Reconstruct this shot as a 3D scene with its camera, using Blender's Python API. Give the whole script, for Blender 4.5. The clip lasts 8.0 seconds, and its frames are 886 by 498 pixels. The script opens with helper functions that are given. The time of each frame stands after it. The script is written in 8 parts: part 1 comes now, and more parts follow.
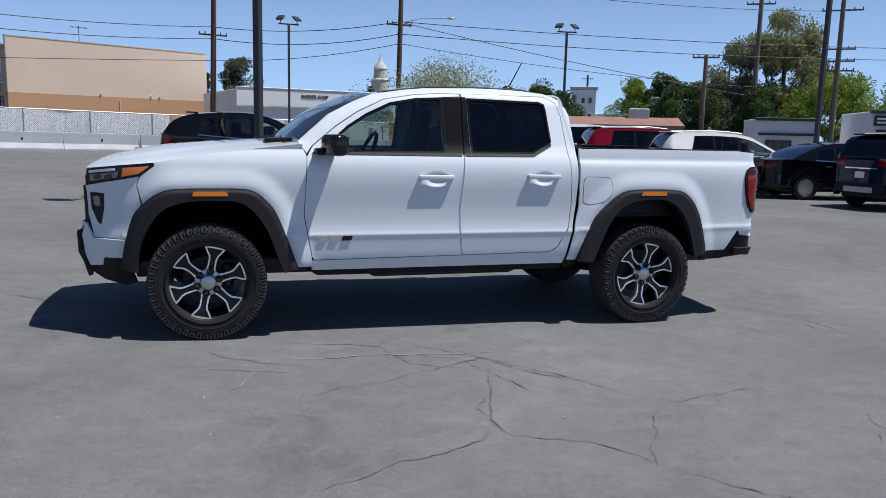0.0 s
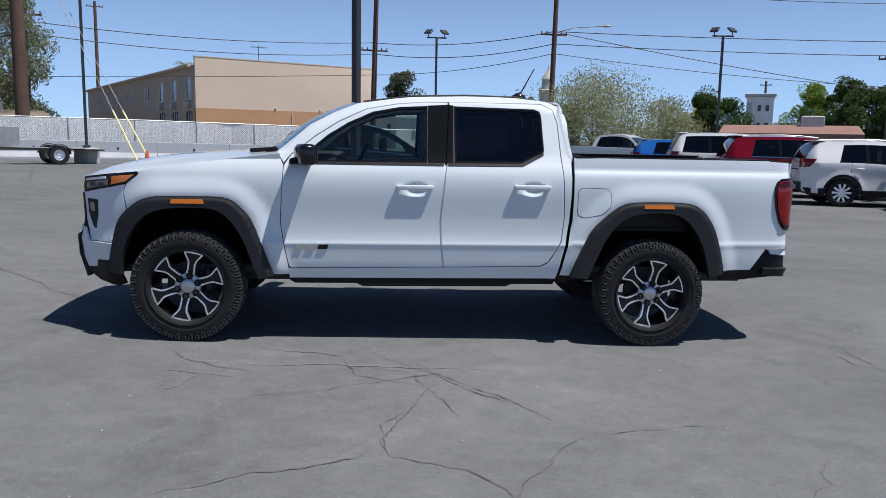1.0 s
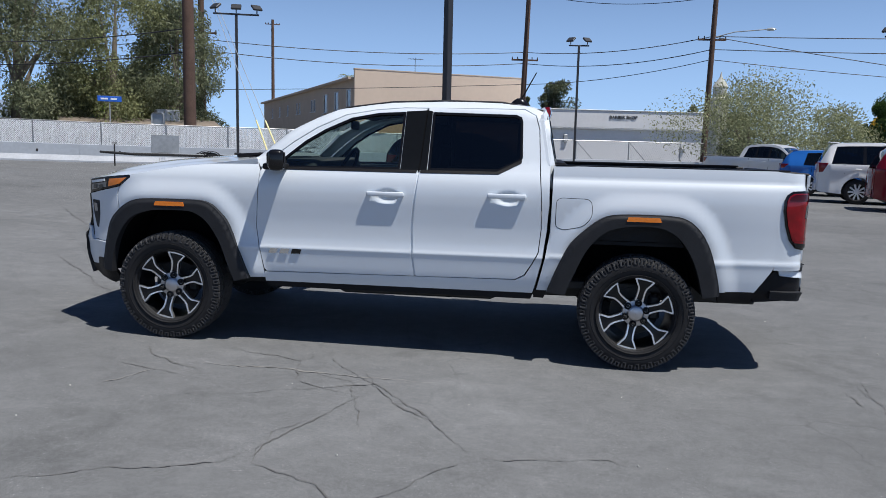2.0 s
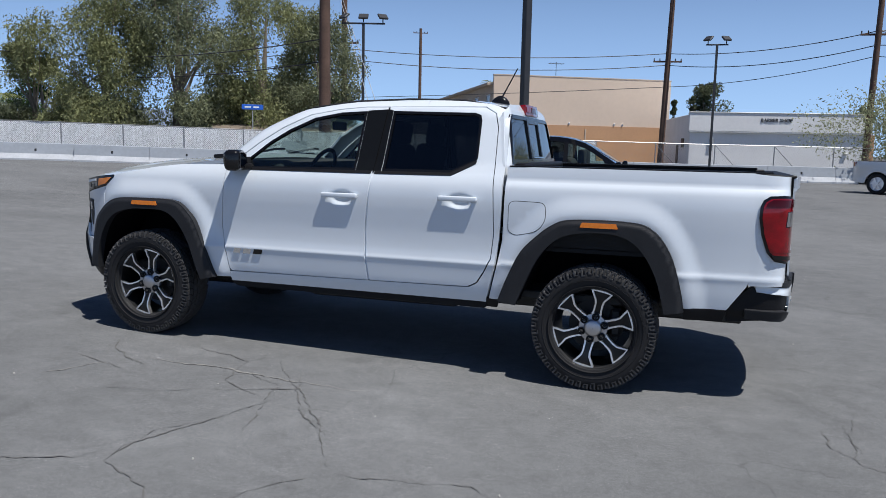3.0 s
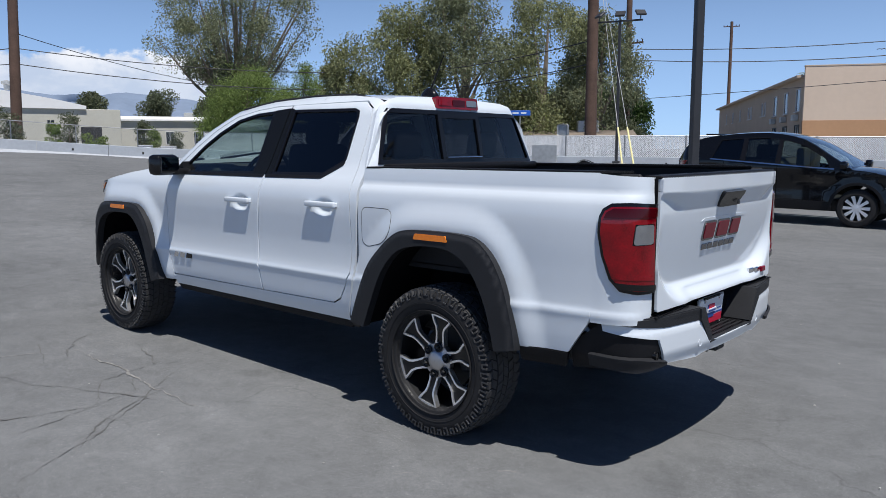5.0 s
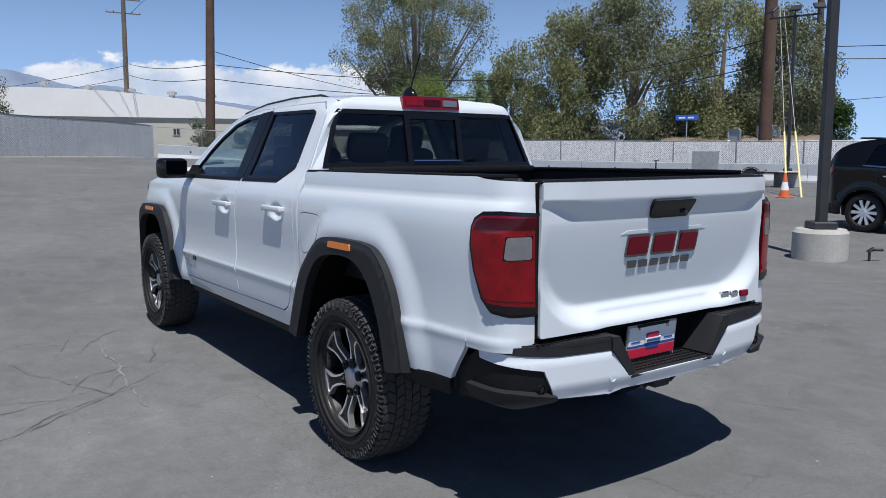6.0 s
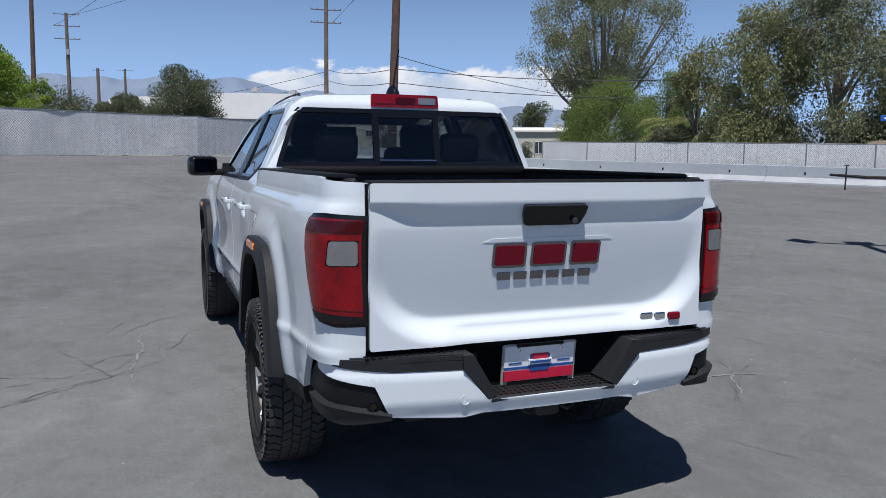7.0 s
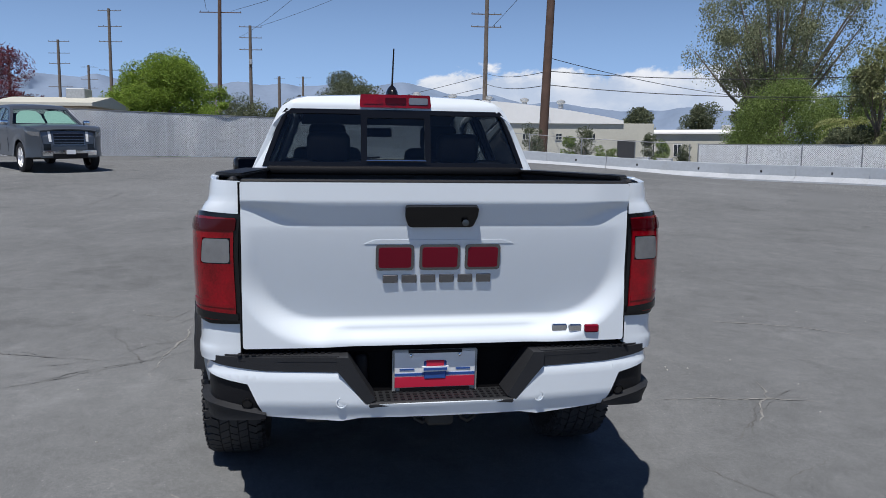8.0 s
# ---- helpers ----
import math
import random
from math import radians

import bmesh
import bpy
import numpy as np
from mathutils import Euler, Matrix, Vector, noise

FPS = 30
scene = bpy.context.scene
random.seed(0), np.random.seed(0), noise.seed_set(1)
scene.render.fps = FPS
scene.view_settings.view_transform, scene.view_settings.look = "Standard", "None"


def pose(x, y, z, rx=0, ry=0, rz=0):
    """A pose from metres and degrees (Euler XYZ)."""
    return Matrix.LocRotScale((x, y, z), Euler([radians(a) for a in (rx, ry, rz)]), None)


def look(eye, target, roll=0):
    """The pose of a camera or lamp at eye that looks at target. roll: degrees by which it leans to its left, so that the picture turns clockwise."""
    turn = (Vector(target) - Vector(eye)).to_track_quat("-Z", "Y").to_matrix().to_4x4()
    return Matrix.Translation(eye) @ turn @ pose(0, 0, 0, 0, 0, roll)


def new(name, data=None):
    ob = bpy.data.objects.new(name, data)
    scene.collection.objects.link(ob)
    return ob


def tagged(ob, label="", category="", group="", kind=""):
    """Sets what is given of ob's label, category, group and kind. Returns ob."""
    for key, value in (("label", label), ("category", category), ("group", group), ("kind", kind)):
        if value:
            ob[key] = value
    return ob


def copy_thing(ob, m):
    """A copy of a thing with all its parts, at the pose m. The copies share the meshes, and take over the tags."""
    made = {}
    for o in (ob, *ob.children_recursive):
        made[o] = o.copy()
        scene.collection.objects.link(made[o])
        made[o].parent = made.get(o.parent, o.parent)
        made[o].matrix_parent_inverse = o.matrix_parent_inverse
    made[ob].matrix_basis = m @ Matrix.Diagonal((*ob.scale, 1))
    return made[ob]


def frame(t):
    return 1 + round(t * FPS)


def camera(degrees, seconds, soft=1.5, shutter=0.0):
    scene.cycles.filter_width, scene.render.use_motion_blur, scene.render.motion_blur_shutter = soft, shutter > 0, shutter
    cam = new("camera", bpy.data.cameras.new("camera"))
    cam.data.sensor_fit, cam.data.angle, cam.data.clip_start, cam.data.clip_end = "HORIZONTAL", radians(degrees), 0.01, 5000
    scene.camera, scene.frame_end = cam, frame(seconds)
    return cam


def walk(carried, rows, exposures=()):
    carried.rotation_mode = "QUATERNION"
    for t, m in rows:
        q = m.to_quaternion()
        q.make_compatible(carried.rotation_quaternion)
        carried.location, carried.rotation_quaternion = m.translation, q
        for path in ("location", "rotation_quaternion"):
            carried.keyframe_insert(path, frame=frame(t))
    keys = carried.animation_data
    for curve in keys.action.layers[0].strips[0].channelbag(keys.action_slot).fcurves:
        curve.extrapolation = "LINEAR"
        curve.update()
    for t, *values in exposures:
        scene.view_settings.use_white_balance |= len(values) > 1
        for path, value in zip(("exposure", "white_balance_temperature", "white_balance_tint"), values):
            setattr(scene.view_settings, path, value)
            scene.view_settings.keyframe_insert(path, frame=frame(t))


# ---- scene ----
from mathutils.geometry import tessellate_polygon

cam = camera(59.9, 8.0, soft=0.8, shutter=0.0)
PATH = [
    (0, (-1.672, -6.221, 1.458), (-1.085, -4.333, 1.156), 1.4),
    (0.5, (-0.996, -6.351, 1.475), (-0.616, -4.41, 1.182), 1.1),
    (1, (-0.327, -6.347, 1.475), (-0.162, -4.375, 1.191), 1.1),
    (1.5, (0.352, -6.304, 1.483), (0.304, -4.323, 1.209), 1.2),
    (3, (2.252, -5.652, 1.468), (1.627, -3.771, 1.206), 1.2),
    (3.5, (2.858, -5.281, 1.472), (2.052, -3.47, 1.206), 0.8),
    (4, (3.375, -4.829, 1.453), (2.396, -3.105, 1.189), 0.6),
    (4.5, (3.868, -4.326, 1.468), (2.72, -2.709, 1.203), 0.2),
    (6, (4.882, -2.625, 1.431), (3.259, -1.481, 1.192), -0.1),
    (6.5, (5.152, -2.013, 1.44), (3.4, -1.078, 1.202), 0.0),
    (7, (5.315, -1.406, 1.422), (3.462, -0.692, 1.187), 0.4),
    (7.5, (5.479, -0.846, 1.439), (3.556, -0.351, 1.204), 0.5),
    (8, (5.499, -0.425, 1.417), (3.537, -0.113, 1.186), 0.6),
]
walk(cam, [(t, look(eye, target, roll)) for t, eye, target, roll in PATH],
     [(0.0, 0.07, 6330.0, 10.0), (4.5, 0.06, 6330.0, 10.0), (8.0, -0.06, 6330.0, 10.0)])

# ---- light ----
SUN_WAY = Vector((-0.40, 0.19, -1.0)).normalized()
world = bpy.data.worlds.new("sky")
scene.world = world
world.use_nodes = True
wn, wl = world.node_tree.nodes, world.node_tree.links
sky = wn.new("ShaderNodeTexSky")
sky.sky_type = "NISHITA"
sky.sun_disc = False
sky.sun_elevation = math.asin(-SUN_WAY.z)
sky.sun_rotation = math.atan2(-SUN_WAY.x, -SUN_WAY.y)
sky.altitude, sky.air_density, sky.dust_density, sky.ozone_density = 0, 0.45, 0.1, 1.6
bg = wn["Background"]
bg.inputs["Strength"].default_value = 0.077
# low cumulus over the western hills: soft noise near the horizon
wco, wnoise, wsep, wdot = (wn.new("ShaderNode" + k) for k in ("TexCoord", "TexNoise", "SeparateXYZ", "VectorMath"))
wmap = wn.new("ShaderNodeMapping")
wmap.inputs["Scale"].default_value = (1.0, 1.0, 1.7)
wl.new(wco.outputs["Generated"], wmap.inputs["Vector"])
wl.new(wmap.outputs["Vector"], wnoise.inputs["Vector"])
wnoise.inputs["Scale"].default_value, wnoise.inputs["Detail"].default_value = 15.0, 10.0
wnoise.inputs["Roughness"].default_value, wnoise.inputs["Distortion"].default_value = 0.58, 0.2
wl.new(wco.outputs["Generated"], wsep.inputs["Vector"])


def sky_range(src, a, b, c, d):
    r = wn.new("ShaderNodeMapRange")
    r.interpolation_type = "SMOOTHSTEP"
    for k, v in zip(("From Min", "From Max", "To Min", "To Max"), (a, b, c, d)):
        r.inputs[k].default_value = v
    wl.new(src, r.inputs["Value"])
    return r.outputs["Result"]


def sky_math(op, a, b):
    k = wn.new("ShaderNodeMath")
    k.operation = op
    for i, v in enumerate((a, b)):
        if isinstance(v, float):
            k.inputs[i].default_value = v
        else:
            wl.new(v, k.inputs[i])
    return k.outputs[0]


wdot.operation = "DOT_PRODUCT"
wdot.inputs[1].default_value = (math.cos(radians(160)), math.sin(radians(160)), 0)
wl.new(wco.outputs["Generated"], wdot.inputs[0])
west = sky_range(wdot.outputs["Value"], 0.945, 0.985, 0.0, 1.0)
lift = sky_range(wsep.outputs["Z"], 0.080, 0.138, 0.33, -0.28)
amount = sky_math("ADD", sky_math("ADD", wnoise.outputs["Fac"], lift), sky_math("MULTIPLY", sky_math("SUBTRACT", west, 1.0), 0.6))
cover = sky_range(amount, 0.47, 0.58, 0.0, 0.93)
lit = sky_math("MULTIPLY", sky_range(wnoise.outputs["Fac"], 0.36, 0.62, 0.0, 1.0), sky_range(wsep.outputs["Z"], 0.075, 0.11, 0.35, 1.0))
haze = sky_range(wsep.outputs["Z"], -0.02, 0.38, 0.62, 0.0)
tone, veil, puff, blend = (wn.new("ShaderNodeMix") for _ in range(4))
for node in (tone, veil, puff, blend):
    node.data_type = "RGBA"
tone.blend_type = "MULTIPLY"
tone.inputs["Factor"].default_value = 1.0
tone.inputs["B"].default_value = (1.0, 1.16, 1.36, 1)
veil.inputs["B"].default_value = (6.1, 9.0, 13.2, 1)
puff.inputs["A"].default_value, puff.inputs["B"].default_value = (7.0, 8.0, 9.8, 1), (12.2, 12.2, 12.4, 1)
wl.new(sky.outputs["Color"], tone.inputs["A"])
wl.new(haze, veil.inputs["Factor"])
wl.new(tone.outputs["Result"], veil.inputs["A"])
wl.new(lit, puff.inputs["Factor"])
wl.new(veil.outputs["Result"], blend.inputs["A"])
wl.new(puff.outputs["Result"], blend.inputs["B"])
wl.new(cover, blend.inputs["Factor"])
wl.new(blend.outputs["Result"], bg.inputs["Color"])

sun_data = bpy.data.lights.new("sun", "SUN")
sun_data.energy, sun_data.angle, sun_data.color = 5.0, radians(0.53), (1.0, 0.955, 0.89)
sun = new("sun", sun_data)
sun.matrix_world = look((0, 0, 60), Vector((0, 0, 60)) + SUN_WAY)

# ---- materials ----


def mat(name, color, rough=0.5, metal=0.0, coat=0.0, spec=0.5, vary=0.0, scale=8.0, bump=0.0, bump_scale=60.0, island=0.0,
        object_vary=0.0, rust=None):
    """A surface with variation at two scales and fine relief."""
    m = bpy.data.materials.new(name)
    m.use_nodes = True
    n, l = m.node_tree.nodes, m.node_tree.links
    p = n["Principled BSDF"]
    p.inputs["Roughness"].default_value, p.inputs["Metallic"].default_value = rough, metal
    p.inputs["Coat Weight"].default_value, p.inputs["Coat Roughness"].default_value = coat, 0.03
    p.inputs["Specular IOR Level"].default_value = spec
    p.inputs["Base Color"].default_value = (*color, 1)
    co = n.new("ShaderNodeTexCoord")
    out = None
    if vary:
        big, fine = n.new("ShaderNodeTexNoise"), n.new("ShaderNodeTexNoise")
        big.inputs["Scale"].default_value, big.inputs["Detail"].default_value = scale, 5
        fine.inputs["Scale"].default_value, fine.inputs["Detail"].default_value = scale * 9, 3
        mix = n.new("ShaderNodeMath")
        mix.operation = "MULTIPLY_ADD"
        mix.inputs[1].default_value = 0.6
        l.new(co.outputs["Object"], big.inputs["Vector"])
        l.new(co.outputs["Object"], fine.inputs["Vector"])
        l.new(fine.outputs["Fac"], mix.inputs[0])
        l.new(big.outputs["Fac"], mix.inputs[2])
        ramp = n.new("ShaderNodeMapRange")
        ramp.inputs["From Min"].default_value, ramp.inputs["From Max"].default_value = 0.45, 1.15
        ramp.inputs["To Min"].default_value, ramp.inputs["To Max"].default_value = 1 - vary, 1 + vary
        l.new(mix.outputs[0], ramp.inputs["Value"])
        out = ramp.outputs["Result"]
    for amount, node, socket in ((island, "ShaderNodeNewGeometry", "Random Per Island"), (object_vary, "ShaderNodeObjectInfo", "Random")):
        if amount:
            src, r = n.new(node), n.new("ShaderNodeMapRange")
            r.inputs["To Min"].default_value, r.inputs["To Max"].default_value = 1 - amount, 1 + amount
            l.new(src.outputs[socket], r.inputs["Value"])
            if out is None:
                out = r.outputs["Result"]
            else:
                mul = n.new("ShaderNodeMath")
                mul.operation = "MULTIPLY"
                l.new(out, mul.inputs[0])
                l.new(r.outputs["Result"], mul.inputs[1])
                out = mul.outputs[0]
    if out is not None:
        tint = n.new("ShaderNodeVectorMath")
        tint.operation = "SCALE"
        tint.inputs[0].default_value = color
        l.new(out, tint.inputs["Scale"])
        last = tint.outputs["Vector"]
        if rust:
            spots, cut, blend = n.new("ShaderNodeTexNoise"), n.new("ShaderNodeMapRange"), n.new("ShaderNodeMix")
            spots.inputs["Scale"].default_value, spots.inputs["Detail"].default_value = rust[1], 8
            cut.inputs["From Min"].default_value, cut.inputs["From Max"].default_value = rust[2], rust[2] + 0.12
            blend.data_type = "RGBA"
            blend.inputs["B"].default_value = (*rust[0], 1)
            l.new(co.outputs["Object"], spots.inputs["Vector"])
            l.new(spots.outputs["Fac"], cut.inputs["Value"])
            l.new(cut.outputs["Result"], blend.inputs["Factor"])
            l.new(last, blend.inputs["A"])
            last = blend.outputs["Result"]
        l.new(last, p.inputs["Base Color"])
    if bump:
        tex, b = n.new("ShaderNodeTexNoise"), n.new("ShaderNodeBump")
        tex.inputs["Scale"].default_value, tex.inputs["Detail"].default_value = bump_scale, 4
        b.inputs["Strength"].default_value, b.inputs["Distance"].default_value = bump, 0.01
        l.new(co.outputs["Object"], tex.inputs["Vector"])
        l.new(tex.outputs["Fac"], b.inputs["Height"])
        l.new(b.outputs["Normal"], p.inputs["Normal"])
    return m


def glass_mat(name, tint, gloss=0.08):
    """Thin glazing: tinted see-through with a mirror gloss that grows at grazing angles."""
    m = bpy.data.materials.new(name)
    m.use_nodes = True
    n, l = m.node_tree.nodes, m.node_tree.links
    n.remove(n["Principled BSDF"])
    clear, shine, mix, facing, steep, fac = (n.new("ShaderNode" + k) for k in ("BsdfTransparent", "BsdfGlossy", "MixShader", "LayerWeight", "Math", "Math"))
    clear.inputs["Color"].default_value = (*tint, 1)
    shine.inputs["Roughness"].default_value = 0.02
    shine.inputs["Color"].default_value = (0.95, 0.97, 1.0, 1)
    facing.inputs["Blend"].default_value = 0.5
    steep.operation, steep.inputs[1].default_value = "POWER", 4.0
    fac.operation, fac.inputs[1].default_value, fac.inputs[2].default_value = "MULTIPLY_ADD", 0.85, 0.035 + gloss * 0.3
    l.new(facing.outputs["Facing"], steep.inputs[0])
    l.new(steep.outputs[0], fac.inputs[0])
    l.new(fac.outputs[0], mix.inputs["Fac"])
    l.new(clear.outputs[0], mix.inputs[1])
    l.new(shine.outputs[0], mix.inputs[2])
    l.new(mix.outputs[0], n["Material Output"].inputs["Surface"])
    return m


def asphalt_mat():
    """Old sealed asphalt: grey, with broad worn patches, stains and a fine stony grain."""
    m = bpy.data.materials.new("asphalt")
    m.use_nodes = True
    n, l = m.node_tree.nodes, m.node_tree.links
    p = n["Principled BSDF"]
    p.inputs["Roughness"].default_value = 0.82
    p.inputs["Specular IOR Level"].default_value = 0.12
    co = n.new("ShaderNodeTexCoord")

    def tex(scale, detail, rough=0.55, warp=0.0, stretch=None):
        t = n.new("ShaderNodeTexNoise")
        t.inputs["Scale"].default_value, t.inputs["Detail"].default_value = scale, detail
        t.inputs["Roughness"].default_value, t.inputs["Distortion"].default_value = rough, warp
        if stretch:
            mp = n.new("ShaderNodeMapping")
            mp.inputs["Scale"].default_value = stretch
            l.new(co.outputs["Object"], mp.inputs["Vector"])
            l.new(mp.outputs["Vector"], t.inputs["Vector"])
        else:
            l.new(co.outputs["Object"], t.inputs["Vector"])
        return t.outputs["Fac"]

    def rng(src, a, b, c, d):
        r = n.new("ShaderNodeMapRange")
        for k, v in zip(("From Min", "From Max", "To Min", "To Max"), (a, b, c, d)):
            r.inputs[k].default_value = v
        l.new(src, r.inputs["Value"])
        return r.outputs["Result"]

    def mul(a, b):
        k = n.new("ShaderNodeMath")
        k.operation = "MULTIPLY"
        l.new(a, k.inputs[0])
        l.new(b, k.inputs[1])
        return k.outputs[0]

    patch = rng(tex(0.35, 5, 0.6, 0.6), 0.35, 0.65, 0.87, 1.10)
    mottle = rng(tex(5.5, 7, 0.72, 0.3), 0.35, 0.65, 0.91, 1.09)
    scuff = rng(tex(1.6, 8, 0.7, 1.0, (0.6, 1.3, 1.0)), 0.5, 0.72, 1.0, 1.16)
    stain = rng(tex(0.9, 9, 0.72, 0.5), 0.55, 0.70, 1.0, 0.76)
    grain = rng(tex(260, 2, 0.7), 0.3, 0.7, 0.66, 1.34)
    grit = rng(tex(45, 3, 0.7), 0.35, 0.65, 0.92, 1.08)
    # hairline crazing inside worn areas, and pale stone specks
    warp, cells, push = n.new("ShaderNodeTexNoise"), n.new("ShaderNodeTexVoronoi"), n.new("ShaderNodeVectorMath")
    warp.inputs["Scale"].default_value, warp.inputs["Detail"].default_value = 2.5, 6
    push.operation = "MULTIPLY_ADD"
    push.inputs[1].default_value = (0.55, 0.55, 0.0)
    l.new(co.outputs["Object"], warp.inputs["Vector"])
    l.new(warp.outputs["Color"], push.inputs[0])
    l.new(co.outputs["Object"], push.inputs[2])
    cells.feature = "DISTANCE_TO_EDGE"
    cells.inputs["Scale"].default_value = 0.75
    l.new(push.outputs["Vector"], cells.inputs["Vector"])
    hair = rng(cells.outputs["Distance"], 0.0, 0.006, 1.0, 0.0)
    hair = rng(mul(hair, rng(tex(0.5, 3), 0.50, 0.62, 0.0, 1.0)), 0.0, 1.0, 1.0, 0.74)
    speck = rng(tex(90, 1, 0.5), 0.735, 0.76, 1.0, 1.9)
    grain = mul(grain, mul(hair, speck))
    value = mul(mul(mul(patch, scuff), mul(stain, grain)), mul(grit, mottle))
    tint = n.new("ShaderNodeVectorMath")
    tint.operation = "SCALE"
    tint.inputs[0].default_value = (0.151, 0.155, 0.158)
    l.new(value, tint.inputs["Scale"])
    l.new(tint.outputs["Vector"], p.inputs["Base Color"])
    b = n.new("ShaderNodeBump")
    b.inputs["Strength"].default_value, b.inputs["Distance"].default_value = 0.35, 0.006
    l.new(tex(220, 3, 0.7), b.inputs["Height"])
    l.new(b.outputs["Normal"], p.inputs["Normal"])
    return m


def leaf_mat(name, color, spread=0.35):
    """Foliage: matt blades that let some light through."""
    m = mat(name, tuple(min(1, c * 1.15) for c in color), rough=0.6, spec=0.25, island=spread)
    n, l = m.node_tree.nodes, m.node_tree.links
    p = n["Principled BSDF"]
    thin, mix = n.new("ShaderNodeBsdfTranslucent"), n.new("ShaderNodeMixShader")
    mix.inputs["Fac"].default_value = 0.38
    l.new(p.inputs["Base Color"].links[0].from_socket, thin.inputs["Color"])
    l.new(p.outputs[0], mix.inputs[1])
    l.new(thin.outputs[0], mix.inputs[2])
    l.new(mix.outputs[0], n["Material Output"].inputs["Surface"])
    return m


ASPHALT = asphalt_mat()
CRACK = mat("crack", (0.106, 0.104, 0.103), 0.95, vary=0.3, scale=12)
SCRAPE = mat("scrape", (0.235, 0.23, 0.22), 0.9, vary=0.45, scale=9)
CONCRETE = mat("concrete", (0.42, 0.415, 0.39), 0.85, vary=0.2, scale=2.5, bump=0.3, bump_scale=40)
BARRIER_GREY = mat("barrier_paint", (0.36, 0.39, 0.43), 0.75, vary=0.14, scale=0.8, bump=0.15, bump_scale=25)
# Paler than the wall above: light on the upturned foot is in the colour.
BARRIER_FOOT_LIT = mat("barrier_foot_lit", (0.40, 0.42, 0.45), 0.75, vary=0.18, scale=1.1, bump=0.15, bump_scale=25)
WIRE = mat("wire_mesh", (0.20, 0.21, 0.22), 0.6, vary=0.1, scale=3)
SLAT = mat("slat_white", (0.90, 0.915, 0.93), 0.6, island=0.05, vary=0.06, scale=0.4)
SLAT_WORN = mat("slat_weathered", (0.70, 0.72, 0.75), 0.65, island=0.07, vary=0.12, scale=0.5, rust=((0.88, 0.89, 0.90), 0.40, 0.52))
FENCE_STEEL = mat("galvanised", (0.32, 0.33, 0.34), 0.45, 0.8, vary=0.2, scale=5)
POLE_DARK = mat("pole_paint", (0.028, 0.029, 0.033), 0.5, 0.0, vary=0.25, scale=4)
WOOD_POLE = mat("weathered_pole_wood", (0.10, 0.060, 0.044), 0.9, vary=0.35, scale=1.5, bump=0.5, bump_scale=30)
WOOD_POLE_GREY = mat("grey_pole_wood", (0.14, 0.115, 0.095), 0.9, vary=0.3, scale=1.2)
CABLE = mat("cable", (0.03, 0.03, 0.035), 0.6)
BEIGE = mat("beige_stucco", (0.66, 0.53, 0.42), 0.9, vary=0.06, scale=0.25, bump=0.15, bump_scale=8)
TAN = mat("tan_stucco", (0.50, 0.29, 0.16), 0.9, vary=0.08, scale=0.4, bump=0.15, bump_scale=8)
# Darkened beige: puts shade on the block's flank into colour; plain brown elsewhere.
BROWN_SHADED_STUCCO = mat("brown_shaded_stucco", (0.50, 0.40, 0.31), 0.9, vary=0.1, scale=0.5)
WHITE_WALL = mat("white_wall", (0.72, 0.72, 0.72), 0.8, vary=0.08, scale=0.5)
PALE_WALL = mat("pale_wall", (0.50, 0.49, 0.43), 0.85, vary=0.1, scale=0.4)
ROOF_WHITE = mat("white_roof", (0.80, 0.80, 0.79), 0.7, vary=0.05, scale=0.2)
ROOF_TILE = mat("clay_tile", (0.26, 0.145, 0.115), 0.85, vary=0.25, scale=1.2, bump=0.4, bump_scale=6)
DARK_WINDOW = mat("dark_window", (0.03, 0.035, 0.04), 0.15, spec=0.6)
DARK_TRIM = mat("dark_trim", (0.03, 0.03, 0.032), 0.6, vary=0.2, scale=3)
BARK = mat("bark", (0.20, 0.165, 0.13), 0.9, vary=0.35, scale=0.8, bump=0.4, bump_scale=6)
LEAF_EUC = leaf_mat("eucalyptus_leaf", (0.175, 0.192, 0.112))
LEAF_EUC_OLIVE = leaf_mat("olive_leaf", (0.205, 0.218, 0.105))
LEAF_GREEN = leaf_mat("bright_leaf", (0.175, 0.25, 0.040))
LEAF_WILLOW = leaf_mat("pepper_leaf", (0.155, 0.209, 0.061))
LEAF_DARK = leaf_mat("ficus_leaf", (0.052, 0.091, 0.026))
LEAF_RED = leaf_mat("plum_leaf", (0.13, 0.028, 0.035))
LEAF_PALE = leaf_mat("pale_leaf", (0.27, 0.285, 0.16))
LEAF_BUSH = leaf_mat("bush_leaf", (0.112, 0.128, 0.075))
PALM_LEAF = leaf_mat("palm_leaf", (0.25, 0.27, 0.10))
# Distance haze is put into this base colour as a pale blue.
MOUNTAIN = mat("haze_tinted_mountain", (0.185, 0.235, 0.32), 1.0, spec=0.0, vary=0.10, scale=0.004)

PAINT_WHITE = mat("white_car_paint", (0.65, 0.70, 0.75), 0.38, coat=1.0, spec=0.12, vary=0.012, scale=2)
PLASTIC_BLACK = mat("black_plastic", (0.008, 0.008, 0.0095), 0.5, spec=0.2, vary=0.2, scale=10, bump=0.15, bump_scale=260)
CLADDING = mat("grey_cladding", (0.021, 0.022, 0.025), 0.55, spec=0.22, vary=0.15, scale=8, bump=0.2, bump_scale=300)
PILLAR_BLACK = mat("pillar_film", (0.008, 0.009, 0.0105), 0.22, spec=0.12, vary=0.1, scale=30)
